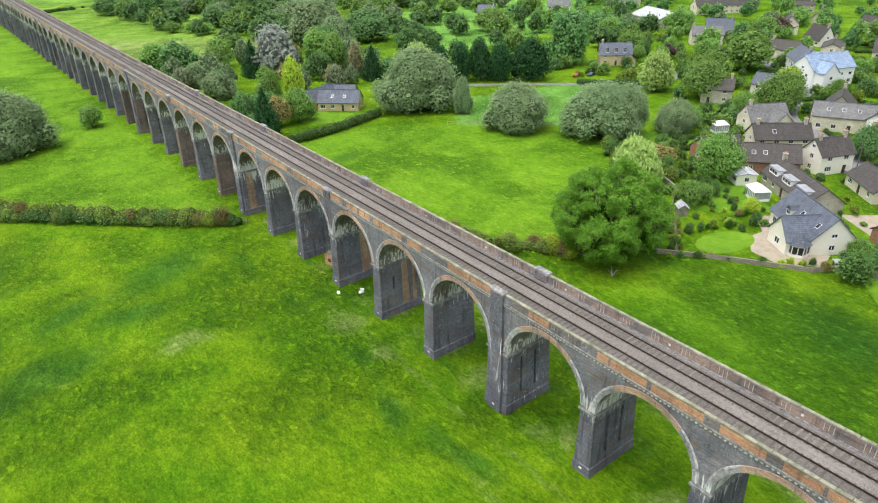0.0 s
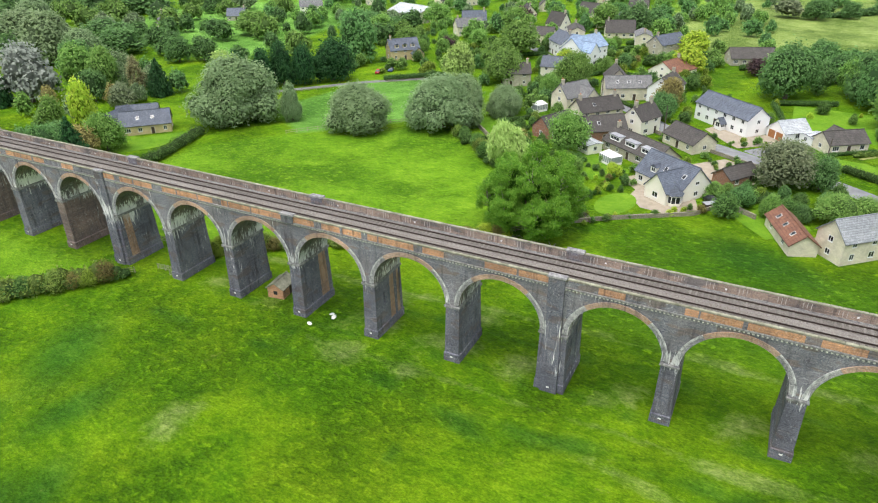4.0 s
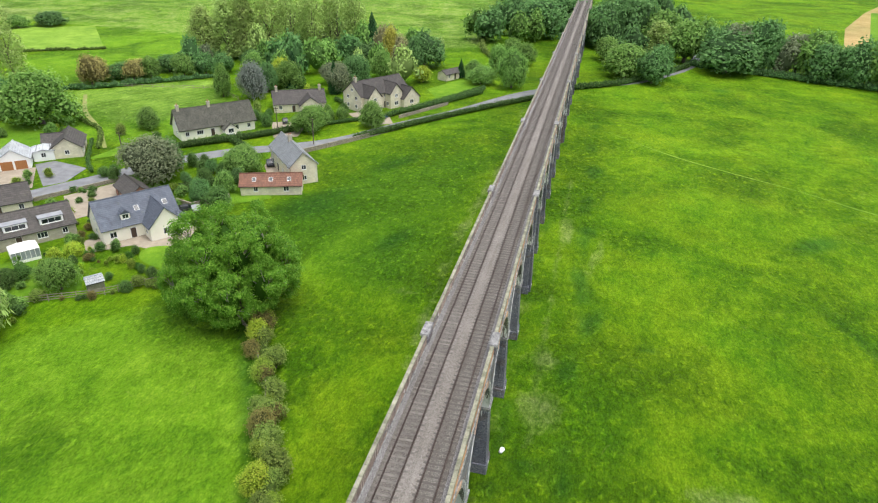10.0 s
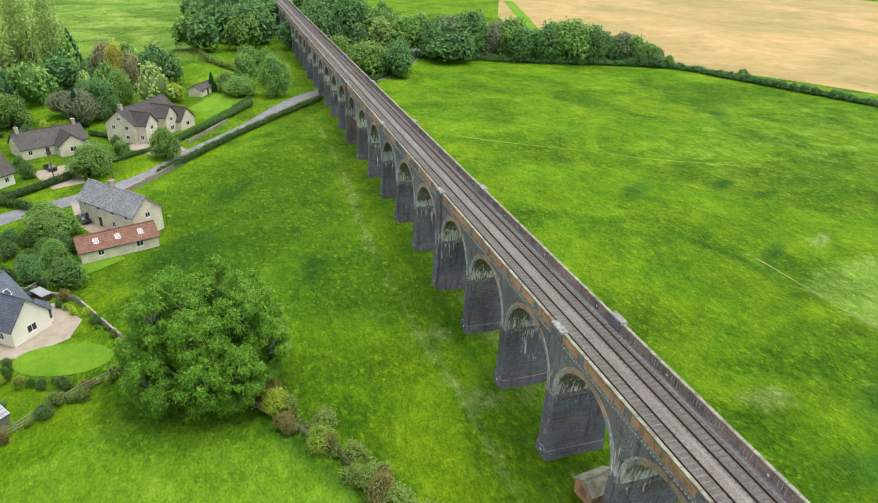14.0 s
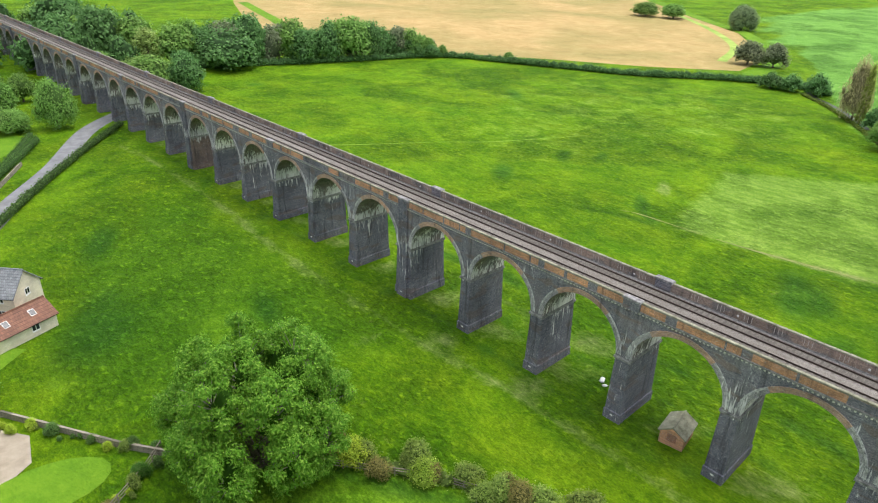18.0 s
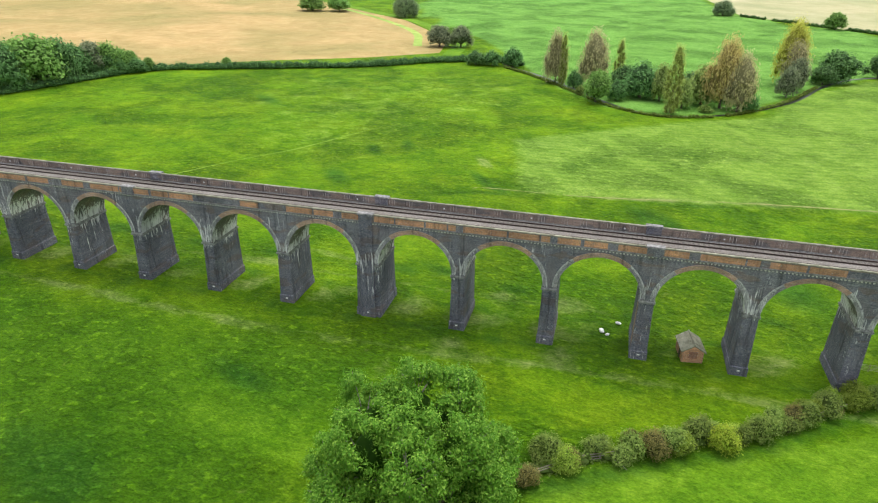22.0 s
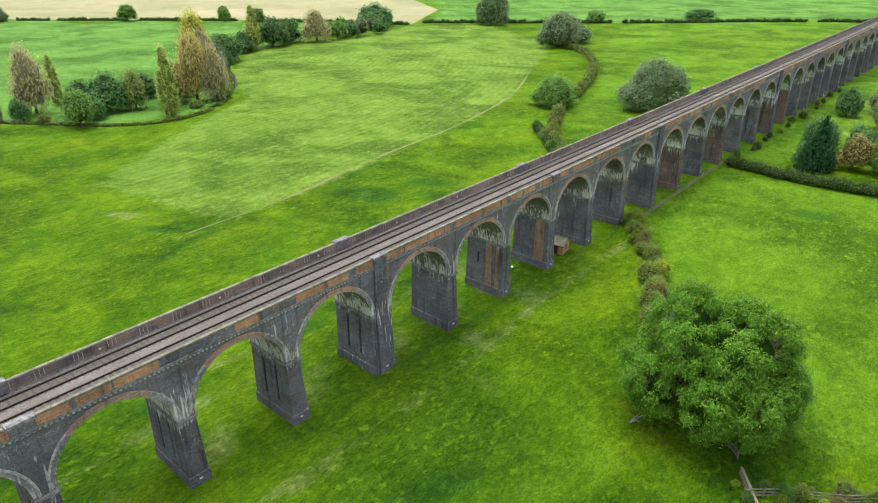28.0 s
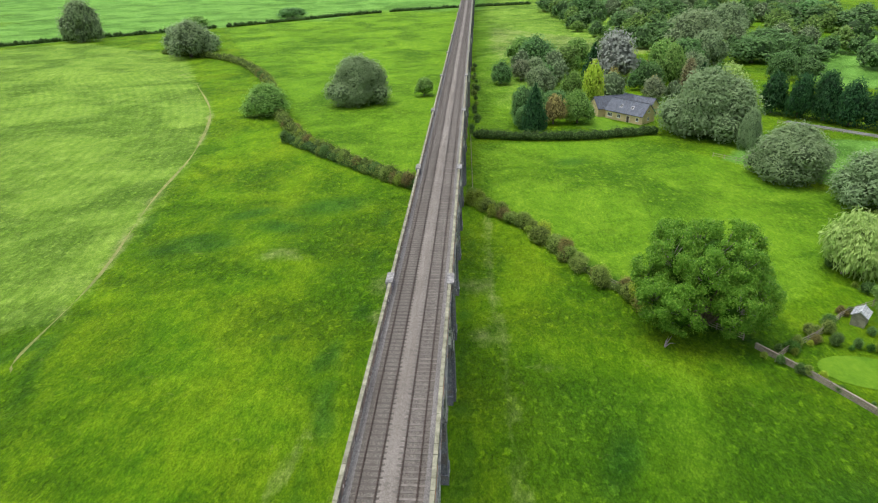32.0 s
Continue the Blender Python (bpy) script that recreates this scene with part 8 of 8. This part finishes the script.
def conservatory(x, y, ang, L=4.5, W=3.6):
    ob = thing("conservatory", "white framed glass conservatory on a brick base", "conservatory", pose(x, y, gz(x, y), 0, 0, ang))
    s = Shape()
    s.box(-L / 2, L / 2, -W / 2, W / 2, -0.2, 0.6)
    put("base", s.mesh("base", W_WHITE), ob)
    s = Shape()
    s.box(-L / 2 + 0.05, L / 2 - 0.05, -W / 2 + 0.05, W / 2 - 0.05, 0.6, 2.3)
    put("glazing", s.mesh("glazing", M_PALEGLASS), ob)
    s = Shape()
    s.hexa([(-L / 2 - .1, -W / 2 - .1, 2.3), (L / 2 + .1, -W / 2 - .1, 2.3), (L / 2 + .1, W / 2 + .1, 2.3), (-L / 2 - .1, W / 2 + .1, 2.3),
            (-L / 4, -0.1, 3.3), (L / 4, -0.1, 3.3), (L / 4, 0.1, 3.3), (-L / 4, 0.1, 3.3)])
    put("roof", s.mesh("conservatory_roof", M_WHITE), ob)
    for i in range(7):
        for sg in (-1, 1):
            s = Shape()
            xx = -L / 2 + L * i / 6
            s.box(xx - 0.05, xx + 0.05, sg * W / 2 - 0.05, sg * W / 2 + 0.05, 0.6, 2.32)
            put("mullion", s.mesh("mullion", M_FRAME), ob)


conservatory(142.0, 59.6, 53)
conservatory(180.0, 92.0, -31, 4, 3)
# white sacks left in the grass by the arches
for x, y, a, l in ((53.9, 81.8, 20, 0.62), (50.8, 84.3, 75, 0.5), (54.6, 82.7, 130, 0.4)):
    t, rs = Shape(), random.Random(int(x * 10))
    ringn = 9
    prof = [(-1.0, 0.12), (-0.7, 0.5), (-0.2, 0.62), (0.35, 0.55), (0.75, 0.42), (1.0, 0.1)]
    for u, r in prof:
        for q in range(ringn):
            b = 2 * math.pi * q / ringn
            k = r * rs.uniform(0.8, 1.2)
            t.v.append((u * l, math.cos(b) * k * l, max(-0.02, (math.sin(b) * k * 0.7 + 0.42) * l)))
    for i in range(len(prof) - 1):
        for q in range(ringn):
            t.f.append((i * ringn + q, i * ringn + (q + 1) % ringn, (i + 1) * ringn + (q + 1) % ringn, (i + 1) * ringn + q))
            t.m.append(0)
    tagged(put("sack", t.mesh("sack", M_WHITE), at=pose(x, y, gz(x, y), 0, 0, a)), "crumpled white sack lying in the grass", "sack")
# small boat moored under the poplars
boat = thing("boat", "small white cabin boat moored on the river", "boat", pose(-141.5, 56.5, gz(-141, 56) + 0.1, 0, 0, 37))
t = Shape()
deck = [(-3.0, 0.85), (0.8, 1.0), (2.3, 0.6), (3.1, 0.0)]
rim = [(x, y) for x, y in deck] + [(x, -y) for x, y in deck[-2::-1]]
n = len(rim)
t.v += [(x * 0.9, y * 0.7, -0.1) for x, y in rim] + [(x, y, 0.75) for x, y in rim]
for i in range(n):
    t.f.append((i, (i + 1) % n, n + (i + 1) % n, n + i))
t.f.append(tuple(range(n, 2 * n)))
t.m += [0] * (n + 1)
put("hull", t.mesh("hull", M_WHITE), boat)
t = Shape()
t.box(-1.2, 1.2, -0.7, 0.7, 0.75, 1.55, top=0.14)
put("cabin", t.mesh("cabin", M_WHITE), boat)
for sg in (-1, 1):
    t = Shape()
    t.box(-0.95, 0.95, sg * 0.64 - 0.03, sg * 0.64 + 0.03, 0.98, 1.3)
    put("cabin_window", t.mesh("cabin_window", M_GLASS), boat)
# garage doors, shed, poles, dead wood
for q in (-1.5, 1.5):
    s = Shape()
    s.box(-1.25, 1.25, -0.06, 0.03, 0, 2.1)
    g = next(o for o in scene.objects if o.name == "garage")
    put("garage_door", s.mesh("garage_door", M_BROWNDOOR), g, "orange-brown timber garage door", at=pose(-4.0, q, 0.05, 0, 0, -90))
shed = thing("garden_shed", "small pale blue-grey garden shed", "shed", pose(122.6, 65.4, gz(122, 65), 0, 0, 50))
gabled(shed, 2.6, 2.0, 1.8, 2.5, M_COPING, R_LIGHT, 0.15)
for x, y, h in ((172, 52, 8.0), (131, -20, 8.0), (157, 12, 8.0), (203, 78, 8.0), (118, -15, 7.5)):
    p = thing("utility_pole", "tall timber utility pole beside the road", "pole", pose(x, y, gz(x, y)))
    s = Shape()
    s.tube([(0, 0, -0.3), (0, 0, h)], [0.15, 0.11], 8)
    put("pole", s.mesh("pole", M_BARK), p)
    s = Shape()
    s.box(-0.7, 0.7, -0.05, 0.05, h - 0.5, h - 0.38)
    put("cross_arm", s.mesh("cross_arm", M_BARK), p)
for x, y, a, n in ((90.8, 57.6, 30, 4), (93, 66, 200, 4), (82, 84, 70, 4), (76, 96, 160, 3), (128, 82, 10, 4)):
    s, rs = Shape(), random.Random(int(x))
    for i in range(n):
        b = radians(a + rs.uniform(-60, 60))
        L = rs.uniform(1.2, 2.8)
        s.tube([(0, 0, 0.1), (math.cos(b) * L * .5, math.sin(b) * L * .5, 0.5 + rs.random() * 0.5), (math.cos(b) * L, math.sin(b) * L, 0.3 + rs.random())], [0.11, 0.07, 0.03], 5)
    tagged(put("dead_branch", s.mesh("dead_branch", M_DEAD), at=pose(x, y, gz(x, y))), "bleached dead branch lying in the grass", "branch")

# hexagonal glazed bay of the cream house
bay = thing("bay_window", "six-sided glazed bay with a pointed slate roof", "bay window", pose(122.4, 41.0, gz(122, 41), 0, 0, 54))
s, g, r = Shape(), Shape(), Shape()
ring = [(1.9 * math.cos(radians(60 * i)), 1.9 * math.sin(radians(60 * i))) for i in range(6)]
for i in range(6):
    (a, b), (c, d) = ring[i], ring[(i + 1) % 6]
    s.quad((a, b, -0.3), (c, d, -0.3), (c, d, 0.7), (a, b, 0.7))
    s.quad((a, b, 2.2), (c, d, 2.2), (c, d, 2.5), (a, b, 2.5))
    g.quad((a * .97, b * .97, 0.7), (c * .97, d * .97, 0.7), (c * .97, d * .97, 2.2), (a * .97, b * .97, 2.2))
    r.quad((a * 1.15, b * 1.15, 2.42), (c * 1.15, d * 1.15, 2.42), (0, 0, 4.3))
put("wall", s.mesh("bay_wall", W_RENDER), bay)
put("glazing", g.mesh("bay_glazing", M_GLASS), bay)
put("roof", r.mesh("bay_roof", R_SLATE), bay)
for i in range(6):
    for f in (0.0, 0.5):
        (a, b), (c, d) = ring[i], ring[(i + 1) % 6]
        x, y = a + (c - a) * f, b + (d - b) * f
        s = Shape()
        s.box(x - 0.06, x + 0.06, y - 0.06, y + 0.06, 0.65, 2.3)
        put("mullion", s.mesh("bay_mullion", M_FRAME), bay)
coop = thing("log_store", "small dark timber store with a flat roof", "shed", pose(123.6, 33.4, gz(123, 33), 0, 0, -50))
s = Shape()
s.box(-1.6, 1.6, -0.7, 0.7, -0.1, 1.1)
put("body", s.mesh("store_body", M_DARKDOOR), coop)
s = Shape()
s.box(-1.75, 1.75, -0.85, 0.85, 1.1, 1.22)
put("roof", s.mesh("store_roof", M_LEAD), coop)
